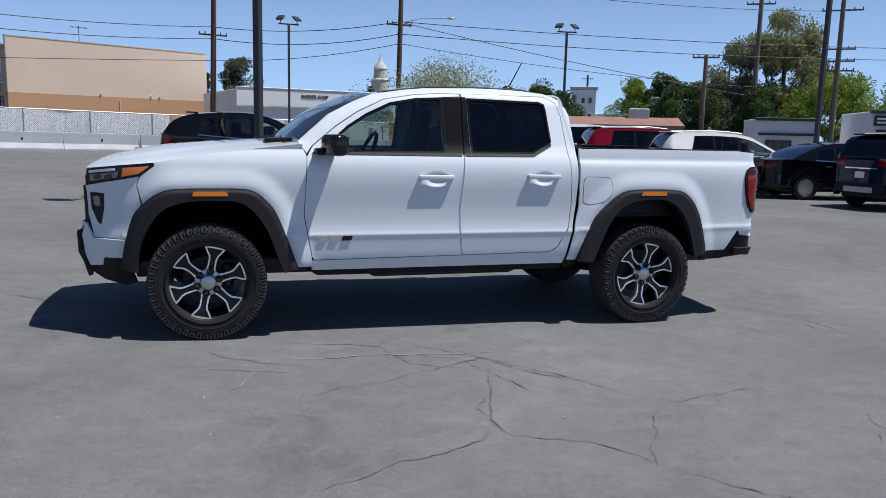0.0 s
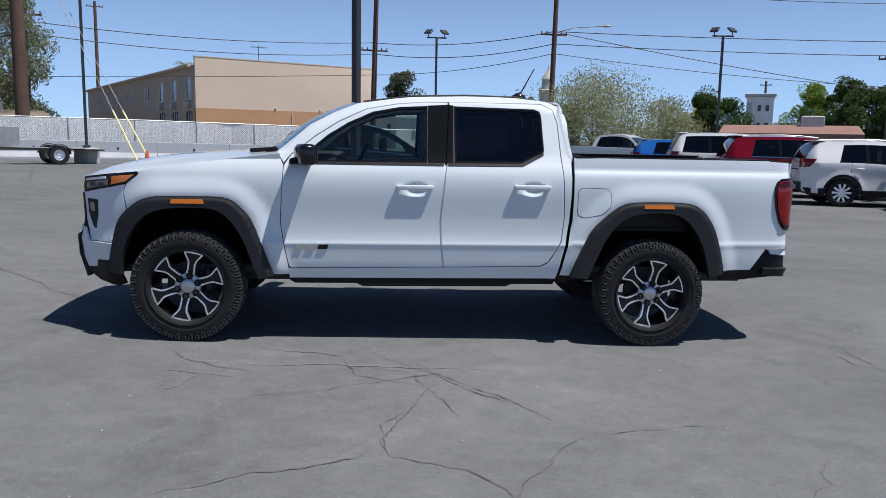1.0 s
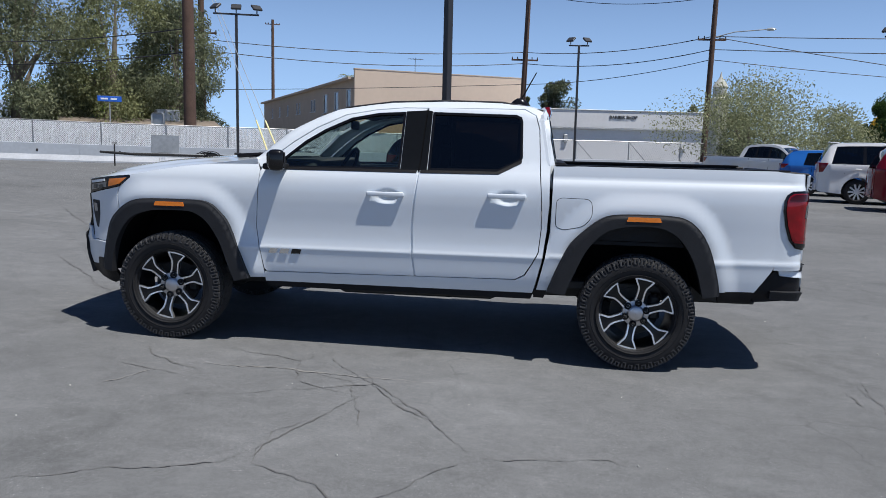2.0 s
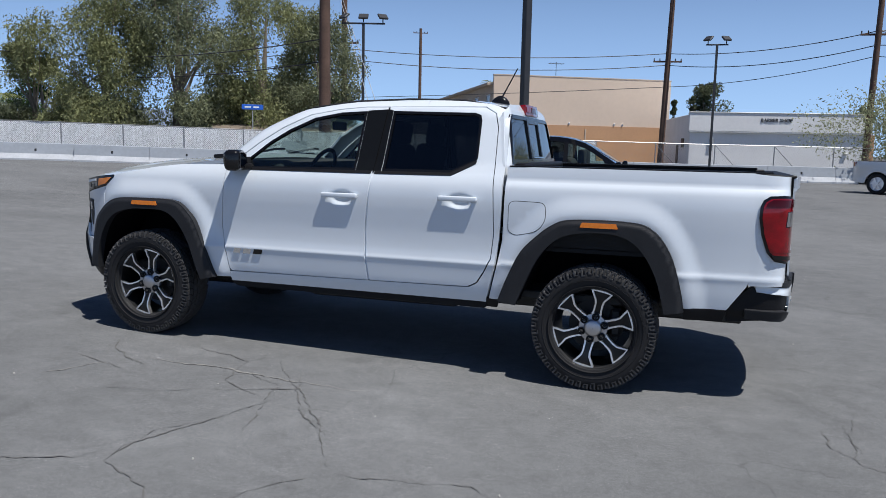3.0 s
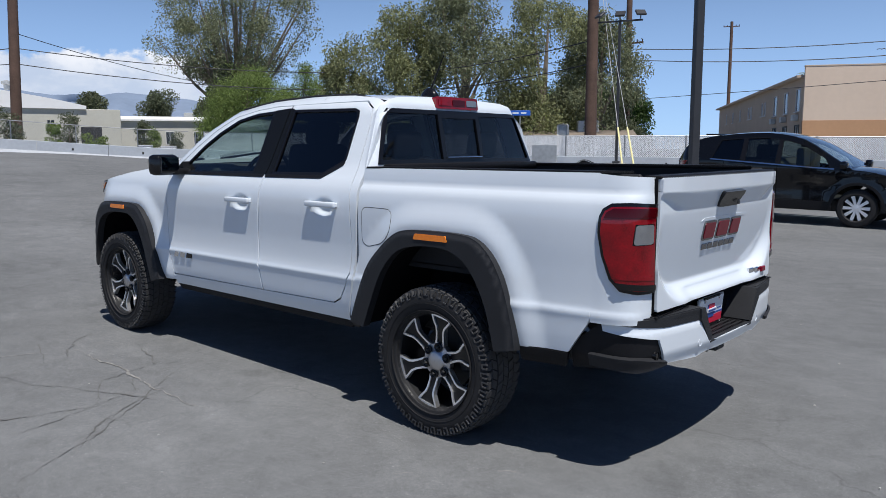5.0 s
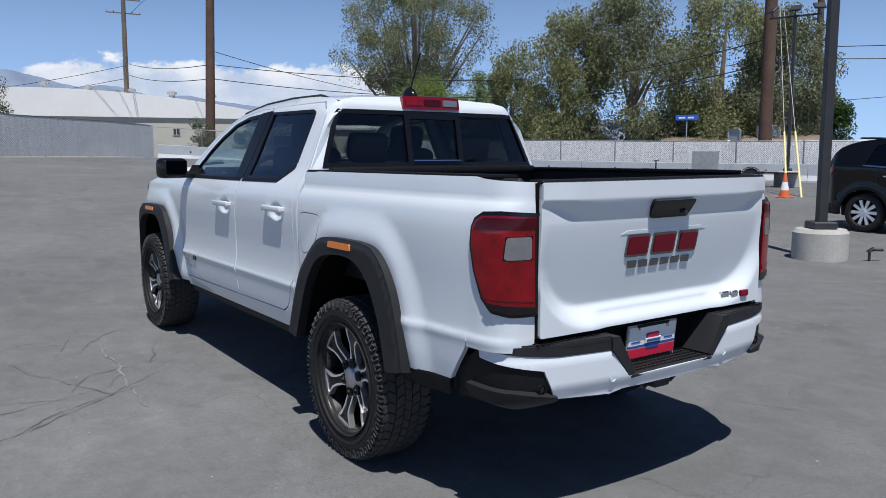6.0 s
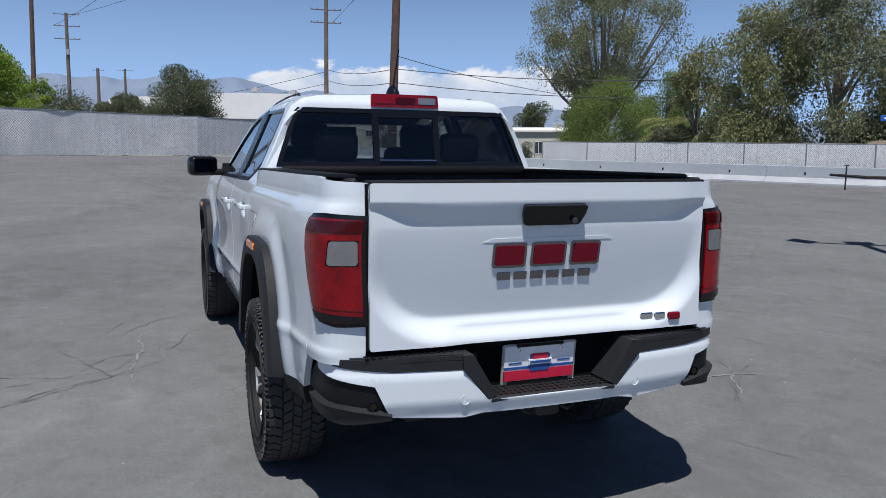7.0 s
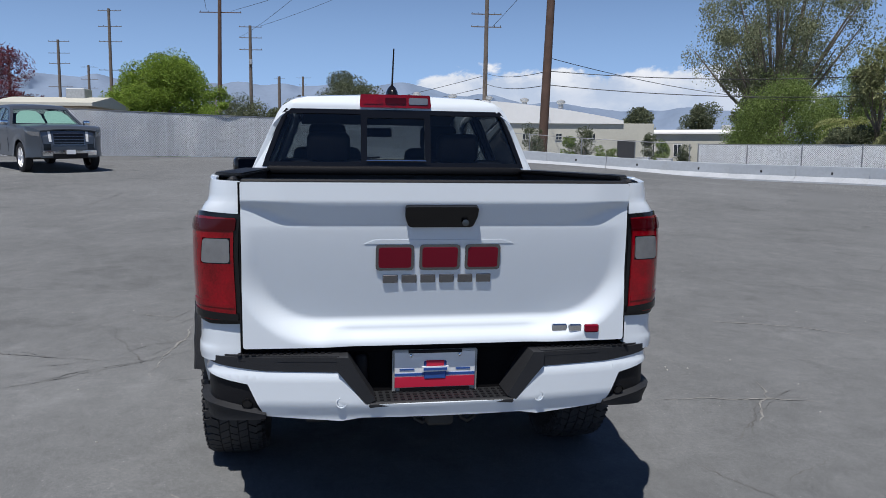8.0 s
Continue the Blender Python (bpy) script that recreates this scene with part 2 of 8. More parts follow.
GLOSS_BLACK = mat("gloss_black", (0.007, 0.007, 0.008), 0.15, spec=0.4)
RUBBER = mat("tyre_rubber", (0.019, 0.019, 0.0205), 0.7, spec=0.25, vary=0.25, scale=14, bump=0.25, bump_scale=120)
RUBBER_LUG = mat("tread_rubber", (0.040, 0.040, 0.042), 0.7, vary=0.2, scale=20)
ALLOY = mat("machined_alloy", (0.93, 0.93, 0.94), 0.45, 1.0, vary=0.05, scale=20)
HUB_SILVER = mat("hub_silver", (0.50, 0.50, 0.52), 0.40, 1.0, vary=0.06, scale=30)
ALLOY_DARK = mat("dark_alloy", (0.008, 0.0085, 0.0095), 0.35, coat=0.12, spec=0.3)
CHROME = mat("chrome", (0.75, 0.76, 0.78), 0.1, 1.0)
STEEL_DARK = mat("dark_steel", (0.03, 0.03, 0.03), 0.6, 0.3, vary=0.3, scale=9)
RED_LENS = mat("red_lens", (0.185, 0.0005, 0.005), 0.08, coat=0.8, spec=0.1, vary=0.55, scale=14)
DARK_LENS = mat("smoked_lens", (0.050, 0.001, 0.003), 0.1, coat=0.2, spec=0.2)
DARK_CHROME = mat("dark_chrome", (0.20, 0.20, 0.21), 0.22, 0.9)
CLEAR_LENS = mat("clear_lens", (0.22, 0.225, 0.235), 0.15, 0.4, coat=0.6, vary=0.15, scale=30)
AMBER = mat("amber_lens", (0.85, 0.22, 0.01), 0.25, coat=0.8, vary=0.1, scale=40)
RED_PAINT = mat("red_letter_paint", (0.16, 0.003, 0.016), 0.12, coat=0.0, spec=0.25)
LINER = mat("arch_liner", (0.006, 0.006, 0.007), 0.95, spec=0.1, vary=0.2, scale=6)
MIRROR_DARK = mat("dimmed_mirror", (0.12, 0.13, 0.15), 0.04, 1.0)
PLATE_WHITE = mat("plate_white", (0.80, 0.81, 0.82), 0.4)
PLATE_RED = mat("plate_red", (0.62, 0.02, 0.06), 0.4)
PLATE_BLUE = mat("plate_blue", (0.03, 0.09, 0.32), 0.4)
SEAT = mat("seat_fabric", (0.035, 0.035, 0.037), 0.85, vary=0.2, scale=12)
GLASS_FRONT = glass_mat("front_door_glass", (0.60, 0.70, 0.66))
GLASS_DARK = glass_mat("privacy_glass", (0.075, 0.08, 0.085), 0.05)
GLASS_BACK = glass_mat("rear_glass", (0.30, 0.32, 0.34), 0.02)
GLASS_CLEAR = glass_mat("windscreen_glass", (0.68, 0.75, 0.72))
CONE_ORANGE = mat("cone_orange", (0.62, 0.13, 0.04), 0.6, vary=0.15, scale=6)
GUY_YELLOW = mat("guy_guard_yellow", (0.75, 0.68, 0.34), 0.5)
SIGN_BLUE = mat("sign_blue", (0.02, 0.12, 0.55), 0.4)
SIGN_YELLOW = mat("sign_yellow", (0.75, 0.45, 0.03), 0.5)
SIGN_RED = mat("sign_red", (0.60, 0.05, 0.04), 0.5)
GALV = mat("galvanised_sheet", (0.46, 0.47, 0.47), 0.5, 0.5, vary=0.2, scale=6)
LED_GLASS = mat("floodlight_glass", (0.42, 0.45, 0.46), 0.2, 0.2)
SUNSHADE = mat("windscreen_sunshade", (0.50, 0.75, 0.68), 0.4, 0.2)

# ---- mesh helpers ----


def finish(name, bm, material, smooth=35):
    me = bpy.data.meshes.new(name)
    bm.to_mesh(me)
    bm.free()
    me.materials.append(material)
    if smooth:
        me.polygons.foreach_set("use_smooth", [True] * len(me.polygons))
        me.set_sharp_from_angle(angle=radians(smooth))
    return me


def part(name, bm, material, parent=None, label="", smooth=35):
    """One mesh object, under a thing or a part where parent is given."""
    me = bm if isinstance(bm, bpy.types.Mesh) else finish(name, bm, material, smooth)
    ob = new(name, me)
    if parent is not None:
        ob.parent = parent
    return tagged(ob, label)


def empty(name, m=None, **tags):
    ob = new(name)
    ob.empty_display_size = 0.2
    if m is not None:
        ob.matrix_basis = m
    return tagged(ob, **tags)


def box(bm, c, s, bevel=0.0, m=None, seg=1):
    """A box with middle c and sizes s added to bm."""
    got = bmesh.ops.create_cube(bm, size=1)
    vs = got["verts"]
    bmesh.ops.scale(bm, vec=s, verts=vs)
    if bevel:
        es = list({e for v in vs for e in v.link_edges})
        r = bmesh.ops.bevel(bm, geom=es, offset=bevel, segments=seg, affect="EDGES", profile=0.5)
        vs = list({v for v in vs if v.is_valid} | set(r["verts"]))
    bmesh.ops.translate(bm, vec=c, verts=vs)
    if m is not None:
        bmesh.ops.transform(bm, matrix=m, verts=vs)
    return vs


def tube(bm, path, radii, sides=8, cap=True):
    """A tapered round bar along a path of points."""
    pts = [Vector(p) for p in path]
    radii = [radii] * len(pts) if isinstance(radii, (int, float)) else radii
    rings = []
    ref = Vector((0.31, 0.17, 0.93))
    for i, p in enumerate(pts):
        d = (pts[min(i + 1, len(pts) - 1)] - pts[max(i - 1, 0)]).normalized()
        a = d.cross(ref)
        a = (a if a.length > 0.05 else d.cross(Vector((1, 0, 0)))).normalized()
        b = d.cross(a)
        rings.append([bm.verts.new(p + radii[i] * (math.cos(k) * a + math.sin(k) * b)) for k in (2 * math.pi * j / sides for j in range(sides))])
    for r, q in zip(rings, rings[1:]):
        for j in range(sides):
            bm.faces.new((r[j], r[(j + 1) % sides], q[(j + 1) % sides], q[j]))
    if cap:
        bm.faces.new(rings[0])
        bm.faces.new(rings[-1][::-1])
    return bm


def lathe(bm, profile, axis="y", sides=48, centre=(0, 0, 0), close=False):
    """A surface turned round an axis, from (radius, along) pairs."""
    rings = []
    for r, a in profile:
        ring = []
        for j in range(sides):
            k = 2 * math.pi * j / sides
            u, v = r * math.cos(k), r * math.sin(k)
            p = {"y": (u, a, v), "z": (u, v, a), "x": (a, u, v)}[axis]
            ring.append(bm.verts.new(Vector(p) + Vector(centre)))
        rings.append(ring)
    pairs = list(zip(rings, rings[1:])) + ([(rings[-1], rings[0])] if close else [])
    for r, q in pairs:
        for j in range(sides):
            bm.faces.new((r[j], r[(j + 1) % sides], q[(j + 1) % sides], q[j]))
    bmesh.ops.recalc_face_normals(bm, faces=bm.faces[:])
    return bm


def prism(bm, outline, low, high, axis="y"):
    """A polygon (in the two other axes, in order) drawn out along an axis from low to high."""
    def at(u, v, w):
        return {"y": (u, w, v), "x": (w, u, v), "z": (u, v, w)}[axis]
    a = [bm.verts.new(at(u, v, low)) for u, v in outline]
    b = [bm.verts.new(at(u, v, high)) for u, v in outline]
    n = len(outline)
    fs = [bm.faces.new(a), bm.faces.new(b[::-1])]
    for i in range(n):
        fs.append(bm.faces.new((a[i], b[i], b[(i + 1) % n], a[(i + 1) % n])))
    bmesh.ops.recalc_face_normals(bm, faces=fs)
    return bm


def smoothstep(a, b, x):
    t = min(1.0, max(0.0, (x - a) / (b - a)))
    return t * t * (3 - 2 * t)


def line_at(pairs, x):
    """The value at x on a chain of (x, value) pairs."""
    return float(np.interp(x, [p[0] for p in pairs], [p[1] for p in pairs]))


def curve_at(pairs, x):
    """As line_at, but gliding smoothly through the pairs."""
    xs = [p[0] for p in pairs]
    if x <= xs[0]:
        return pairs[0][1]
    if x >= xs[-1]:
        return pairs[-1][1]
    i = max(k for k in range(len(xs) - 1) if xs[k] <= x)

    def slope(k):
        if 0 < k < len(pairs) - 1:
            return (pairs[k + 1][1] - pairs[k - 1][1]) / (xs[k + 1] - xs[k - 1])
        j = 0 if k == 0 else len(pairs) - 2
        return (pairs[j + 1][1] - pairs[j][1]) / (xs[j + 1] - xs[j])
    h = xs[i + 1] - xs[i]
    t = (x - xs[i]) / h
    a, b, c, d = 2 * t**3 - 3 * t**2 + 1, t**3 - 2 * t**2 + t, -2 * t**3 + 3 * t**2, t**3 - t**2
    return a * pairs[i][1] + b * h * slope(i) + c * pairs[i + 1][1] + d * h * slope(i + 1)


def inside(poly, u, v):
    hit = False
    for (a, b), (c, d) in zip(poly, poly[1:] + poly[:1]):
        if (b > v) != (d > v) and u < (c - a) * (v - b) / (d - b) + a:
            hit = not hit
    return hit


def gap_to(chain, u, v):
    """The distance of a point to a chain of points."""
    best = 9.0
    for (a, b), (c, d) in zip(chain, chain[1:]):
        du, dv = c - a, d - b
        t = min(1.0, max(0.0, ((u - a) * du + (v - b) * dv) / (du * du + dv * dv + 1e-12)))
        best = min(best, math.hypot(u - a - t * du, v - b - t * dv))
    return best


def rounded(outline, r, seg=3):
    """An outline with its corners rounded by r."""
    out, n = [], len(outline)
    for i in range(n):
        p, a, b = (Vector(outline[k % n]) for k in (i, i - 1, i + 1))
        d, e = (a - p), (b - p)
        k = min(r, d.length * 0.45, e.length * 0.45)
        s, f = p + d.normalized() * k, p + e.normalized() * k
        for j in range(seg + 1):
            t = j / seg
            out.append(tuple((1 - t) ** 2 * s + 2 * t * (1 - t) * p + t * t * f))
    return out


def skin(name, outline, place, material, parent, holes=(), step=0.06, depth=0.02, u_cuts=(), v_cuts=(), label="", out=(0, 0, 0), h=0.004):
    """A panel: the outline (with holes) in u, v, cut into small faces, laid on the surface place(u, v), with turned-in edges."""
    loops = [list(outline)] + [list(h) for h in holes]
    flat = [p for lp in loops for p in lp]
    tris = tessellate_polygon([[Vector((u, v, 0)) for u, v in lp] for lp in loops])
    bm = bmesh.new()
    vs = [bm.verts.new((u, v, 0)) for u, v in flat]
    for t in tris:
        if len(set(t)) == 3:
            try:
                bm.faces.new([vs[i] for i in t])
            except ValueError:
                pass
    us, ws = [p[0] for p in flat], [p[1] for p in flat]
    lines = [((1, 0, 0), (k * step, 0, 0)) for k in range(math.ceil(min(us) / step), math.floor(max(us) / step) + 1)]
    lines += [((0, 1, 0), (0, k * step, 0)) for k in range(math.ceil(min(ws) / step), math.floor(max(ws) / step) + 1)]
    lines += [((1, 0, 0), (u, 0, 0)) for u in u_cuts] + [((0, 1, 0), (0, v, 0)) for v in v_cuts]
    for way, at in lines:
        bmesh.ops.bisect_plane(bm, geom=bm.verts[:] + bm.edges[:] + bm.faces[:], plane_co=at, plane_no=way, dist=1e-5)
    bmesh.ops.remove_doubles(bm, verts=bm.verts[:], dist=1e-5)
    bmesh.ops.dissolve_limit(bm, angle_limit=0.001, verts=[], edges=[e for e in bm.edges if len(e.link_faces) == 2 and abs(e.verts[0].co.x - e.verts[1].co.x) > 1e-4 and abs(e.verts[0].co.y - e.verts[1].co.y) > 1e-4])
    bm.verts.index_update()
    uv = [(v.co.x, v.co.y) for v in bm.verts]
    spots, norms = [], []
    for u, v in uv:
        p = Vector(place(u, v))
        du, dv = Vector(place(u + h, v)) - Vector(place(u - h, v)), Vector(place(u, v + h)) - Vector(place(u, v - h))
        nn = du.cross(dv)
        spots.append(p)
        norms.append(nn.normalized() if nn.length > 1e-12 else Vector((0, 0, 1)))
    faces = [[v.index for v in f.verts] for f in bm.faces]
    order = []
    for e in [e for e in bm.edges if len(e.link_faces) == 1]:
        f = e.link_faces[0]
        idx = [v.index for v in f.verts]
        i = idx.index(e.verts[0].index)
        order.append((e.verts[0].index, e.verts[1].index) if idx[(i + 1) % len(idx)] == e.verts[1].index else (e.verts[1].index, e.verts[0].index))
    turned = len(bm.faces) > 0 and sum(f.normal.z for f in bm.faces) < 0
    bm.free()
    norms = [-q if turned else q for q in norms]
    if sum((q.dot(Vector(out)) for q in norms), 0.0) < 0:
        faces, norms, order = [f[::-1] for f in faces], [-q for q in norms], [(b, a) for a, b in order]
    verts, normals = [tuple(p) for p in spots], [tuple(q) for q in norms]
    for a, b in order if depth else ():
        k = len(verts)
        pa, pb, na, nb = spots[a], spots[b], Vector(normals[a]), Vector(normals[b])
        side = (pb - pa).cross((na + nb)).normalized()
        verts += [tuple(pa), tuple(pb), tuple(pb - nb * depth), tuple(pa - na * depth)]
        normals += [tuple(side)] * 4
        faces.append([k + 1, k, k + 3, k + 2])
    me = bpy.data.meshes.new(name)
    me.from_pydata(verts, [], faces)
    me.materials.append(material)
    me.polygons.foreach_set("use_smooth", [True] * len(me.polygons))
    me.normals_split_custom_set_from_vertices(normals)
    me.update()
    return part(name, me, material, parent, label)


def writing(name, text, m, size, material, parent, thick=0.002, width=None, font_shear=0.0, label=""):
    """Letters as a mesh, their middle at the pose m; width: the word's whole length."""
    cu = bpy.data.curves.new(name, "FONT")
    cu.body, cu.size, cu.align_x, cu.align_y, cu.extrude, cu.shear = text, size, "CENTER", "CENTER", thick, font_shear
    tmp = new(name + "_curve", cu)
    bpy.context.view_layer.update()
    me = bpy.data.meshes.new_from_object(tmp.evaluated_get(bpy.context.evaluated_depsgraph_get()))
    bpy.data.objects.remove(tmp)
    bpy.data.curves.remove(cu)
    co = np.empty(len(me.vertices) * 3)
    me.vertices.foreach_get("co", co)
    co = co.reshape(-1, 3)
    if width:
        span = co[:, 0].max() - co[:, 0].min()
        co[:, 0] *= width / span
    mm = np.array(m)
    co = co @ mm[:3, :3].T + mm[:3, 3]
    me.vertices.foreach_set("co", co.ravel())
    me.materials.clear()
    me.materials.append(material)
    me.update()
    return part(name, me, material, parent, label)
# ---- ground ----
SOUTH = [(-400, 1.5), (-33, 1.42), (-26, 1.36), (-17, 0.92), (-10, 0.45), (-5, 0.15), (-2, 0.028), (2, -0.026), (6, -0.02), (10, -0.05), (16, -0.07), (400, -0.05)]
NORTH = [(-400, 0.6), (-38, 0.48), (-30, 0.42), (-20, 0.22), (-12, 0.16), (-5, 0.06), (-2, 0.028), (2, -0.026), (6, -0.02), (10, -0.05), (16, -0.07), (400, -0.05)]


def ground_z(x, y):
    """The lot's height: it falls gently past the truck and rises to the west."""
    w = smoothstep(6, 24, y)
    swell = 0.10 * smoothstep(7.5, 11.5, y) * (1 - smoothstep(24, 34, y)) * smoothstep(-20, -8, x) * (1 - smoothstep(4, 8, x))
    return (1 - w) * line_at(SOUTH, x) + w * line_at(NORTH, x) + swell


def grid_lines(spans):
    out = []
    for a, b, n in spans:
        out += list(np.linspace(a, b, n, endpoint=False))
    return out + [spans[-1][1]]


gx = grid_lines([(-4500, -400, 10), (-400, -60, 12), (-60, 30, 60), (30, 400, 12), (400, 4500, 10)])
gy = grid_lines([(-4500, -300, 10), (-300, -30, 9), (-30, 60, 60), (60, 400, 12), (400, 4500, 10)])
gv = [(x, y, ground_z(x, y)) for y in gy for x in gx]
gw = len(gx)
gf = [(j * gw + i, j * gw + i + 1, (j + 1) * gw + i + 1, (j + 1) * gw + i) for j in range(len(gy) - 1) for i in range(gw - 1)]
gm = bpy.data.meshes.new("ground")
gm.from_pydata(gv, [], gf)
gm.materials.append(ASPHALT)
gm.polygons.foreach_set("use_smooth", [True] * len(gm.polygons))
tagged(new("ground", gm), "worn grey asphalt of an open parking lot", "ground", kind="structure")


def ribbon(name, points, width, material, label, seed, lift=0.004, jag=0.03, step=0.03, taper=True):
    """A thin uneven strip on the ground along a chain of points."""
    rnd = random.Random(seed)
    chain = []
    for (a, b), (c, d) in zip(points, points[1:]):
        n = max(2, int(math.hypot(c - a, d - b) / step))
        for i in range(n):
            t = i / n
            chain.append((a + (c - a) * t, b + (d - b) * t))
    chain.append(points[-1])
    off, side = 0.0, []
    bm = bmesh.new()
    n = len(chain)
    for i, (x, y) in enumerate(chain):
        x2, y2 = chain[min(i + 1, n - 1)]
        x1, y1 = chain[max(i - 1, 0)]
        k = math.hypot(x2 - x1, y2 - y1) + 1e-9
        px, py = -(y2 - y1) / k, (x2 - x1) / k
        off = off * 0.86 + rnd.uniform(-jag, jag) * 0.45
        w = width * rnd.uniform(0.3, 1.1) * (0.45 + 0.9 * abs(noise.noise((x * 5.0, y * 5.0, seed * 0.7)) * 2)) * (min(1, 4 * i / n, 4 * (n - i) / n) if taper else 1)
        pts = []
        for s in (-0.5, 0.5):
            qx, qy = x + px * (off + s * w), y + py * (off + s * w)
            pts.append(bm.verts.new((qx, qy, ground_z(qx, qy) + lift)))
        side.append(pts)
    for a, b in zip(side, side[1:]):
        bm.faces.new((a[0], a[1], b[1], b[0]))
    return tagged(part(name, bm, material), label, "crack" if material is CRACK else "scrape", kind="structure")


# ---- barriers and fences ----


def along(points, spacing):
    """Evenly spaced poses (x, y, heading) on a chain of points."""
    out, left = [], 0.0
    for (a, b), (c, d) in zip(points, points[1:]):
        ln = math.hypot(c - a, d - b)
        s = left
        while s < ln:
            out.append((a + (c - a) * s / ln, b + (d - b) * s / ln, math.atan2(d - b, c - a)))
            s += spacing
        left = s - ln
    return out


def barrier_run(points, length=3.66):
    """Concrete safety barriers end to end, each with its drain notch and lifting hole."""
    pro = [(0.30, 0.0), (0.30, 0.08), (0.115, 0.33), (0.08, 0.85), (0.06, 0.87)]
    proto = None
    for i, (x, y, a) in enumerate(along(points, length)):
        ex, ey = x + math.cos(a) * length, y + math.sin(a) * length
        z1, z2 = ground_z(x, y), ground_z(ex, ey)
        m = Matrix.Translation((x, y, z1)) @ Matrix.Rotation(a, 4, "Z") @ Matrix.Rotation(-math.atan2(z2 - z1, length), 4, "Y")
        if proto is None:
            proto = empty("concrete_barrier", label="painted grey concrete road barrier beside the fence", category="barrier", group="barriers round the lot")
            bm = bmesh.new()
            prism(bm, [(w, h) for w, h in pro[2:]] + [(-w, h) for w, h in reversed(pro[2:])], 0.008, length - 0.008, "x")
            part("upper_wall", bm, BARRIER_GREY, proto)
            bm = bmesh.new()
            prism(bm, [(w, h) for w, h in pro[:3]] + [(-w, h) for w, h in reversed(pro[:3])], 0.008, length - 0.008, "x")
            part("foot", bm, BARRIER_FOOT_LIT, proto)
            for px in (length * 0.5,):
                for yy in (-0.105, 0.105):
                    bm = bmesh.new()
                    box(bm, (px, yy, 0.52), (0.10, 0.03, 0.13), 0.012)
                    part("lifting_hole", bm, DARK_TRIM, proto)
            proto.matrix_basis = m
        else:
            copy_thing(proto, m)


def slat_fence(name, points, height, low, label, slat_w=0.062, pitch=0.068, wire=True, posts=3.05, lean=0.30, back=0.0, slat_m=None):
    """A chain-link fence with upright privacy slats, posts and a top rail."""
    top = empty(name, label=label, category="fence", kind="structure")
    total = sum(math.hypot(c - a, d - b) for (a, b), (c, d) in zip(points, points[1:]))
    bm = bmesh.new()
    post_me = None
    for x, y, a in along(points, posts):
        z = ground_z(x, y)
        if post_me is None:
            pb = bmesh.new()
            tube(pb, [(0, 0, 0), (0, 0, height + 0.03)], 0.035, 8)
            post_me = finish("post", pb, FENCE_STEEL)
        part("post", post_me, FENCE_STEEL, top).matrix_basis = Matrix.Translation((x - math.sin(a) * back, y + math.cos(a) * back, z))
    rail = bmesh.new()
    pts = [(x, y, ground_z(x, y) + height) for x, y, _ in along(points, 1.5)]
    tube(rail, pts, 0.022, 6)
    part("top_rail", rail, FENCE_STEEL, top)
    sv, sf = [], []
    rnd = random.Random(5)
    for x, y, a in along(points, pitch):
        z = ground_z(x, y)
        ca, sa = math.cos(a), math.sin(a)
        nx, ny = -sa, ca
        h0, h1, t = z + low, z + height - 0.03, 0.006
        tw = rnd.uniform(-0.004, 0.004)
        k = len(sv)
        for w, n in ((-slat_w / 2, -t + tw), (slat_w / 2, -t - tw), (slat_w / 2, t - tw), (-slat_w / 2, t + tw)):
            sv += [(x + ca * w + nx * n, y + sa * w + ny * n, h0), (x + ca * w + nx * n, y + sa * w + ny * n, h1)]
        sf += [(k, k + 2, k + 3, k + 1), (k + 2, k + 4, k + 5, k + 3), (k + 4, k + 6, k + 7, k + 5), (k + 6, k, k + 1, k + 7), (k + 1, k + 3, k + 5, k + 7)]
    me = bpy.data.meshes.new("slats")
    me.from_pydata(sv, [], sf)
    me.materials.append(slat_m or SLAT)
    tagged(part("slats", me, slat_m or SLAT, top), "white plastic privacy slats", kind="stuff")
    if wire:
        wv, wf = [], []
        step = 0.10
        reach = height - low
        for off in (0.035, -0.035):
            for p0, p1 in zip(points, points[1:]):
                span, need = math.hypot(p1[0] - p0[0], p1[1] - p0[1]), reach * lean * 3.2
                for i in range(-int(need / step), int(span / step)):
                    d = i * step
                    e, f = max(0.0, -d / need), min(1.0, (span - d) / need)
                    a = math.atan2(p1[1] - p0[1], p1[0] - p0[0])
                    ca, sa = math.cos(a), math.sin(a)
                    x, y = p0[0] + ca * (d + need * e) - sa * off, p0[1] + sa * (d + need * e) + ca * off
                    ex, ey = x + ca * need * (f - e), y + sa * need * (f - e)
                    g0, g1 = ground_z(x, y), ground_z(ex, ey)
                    for z0, z1 in ((g0 + low + reach * e, g1 + low + reach * f), (g0 + height - reach * e, g1 + height - reach * f)):
                        k = len(wv)
                        wv += [(x, y, z0), (x + ca * 0.011, y + sa * 0.011, z0), (ex + ca * 0.011, ey + sa * 0.011, z1), (ex, ey, z1)]
                        wf.append((k, k + 1, k + 2, k + 3))
        me = bpy.data.meshes.new("wire_mesh")
        me.from_pydata(wv, [], wf)
        me.materials.append(WIRE)
        tagged(part("wire_mesh", me, WIRE, top), kind="stuff")
    return top


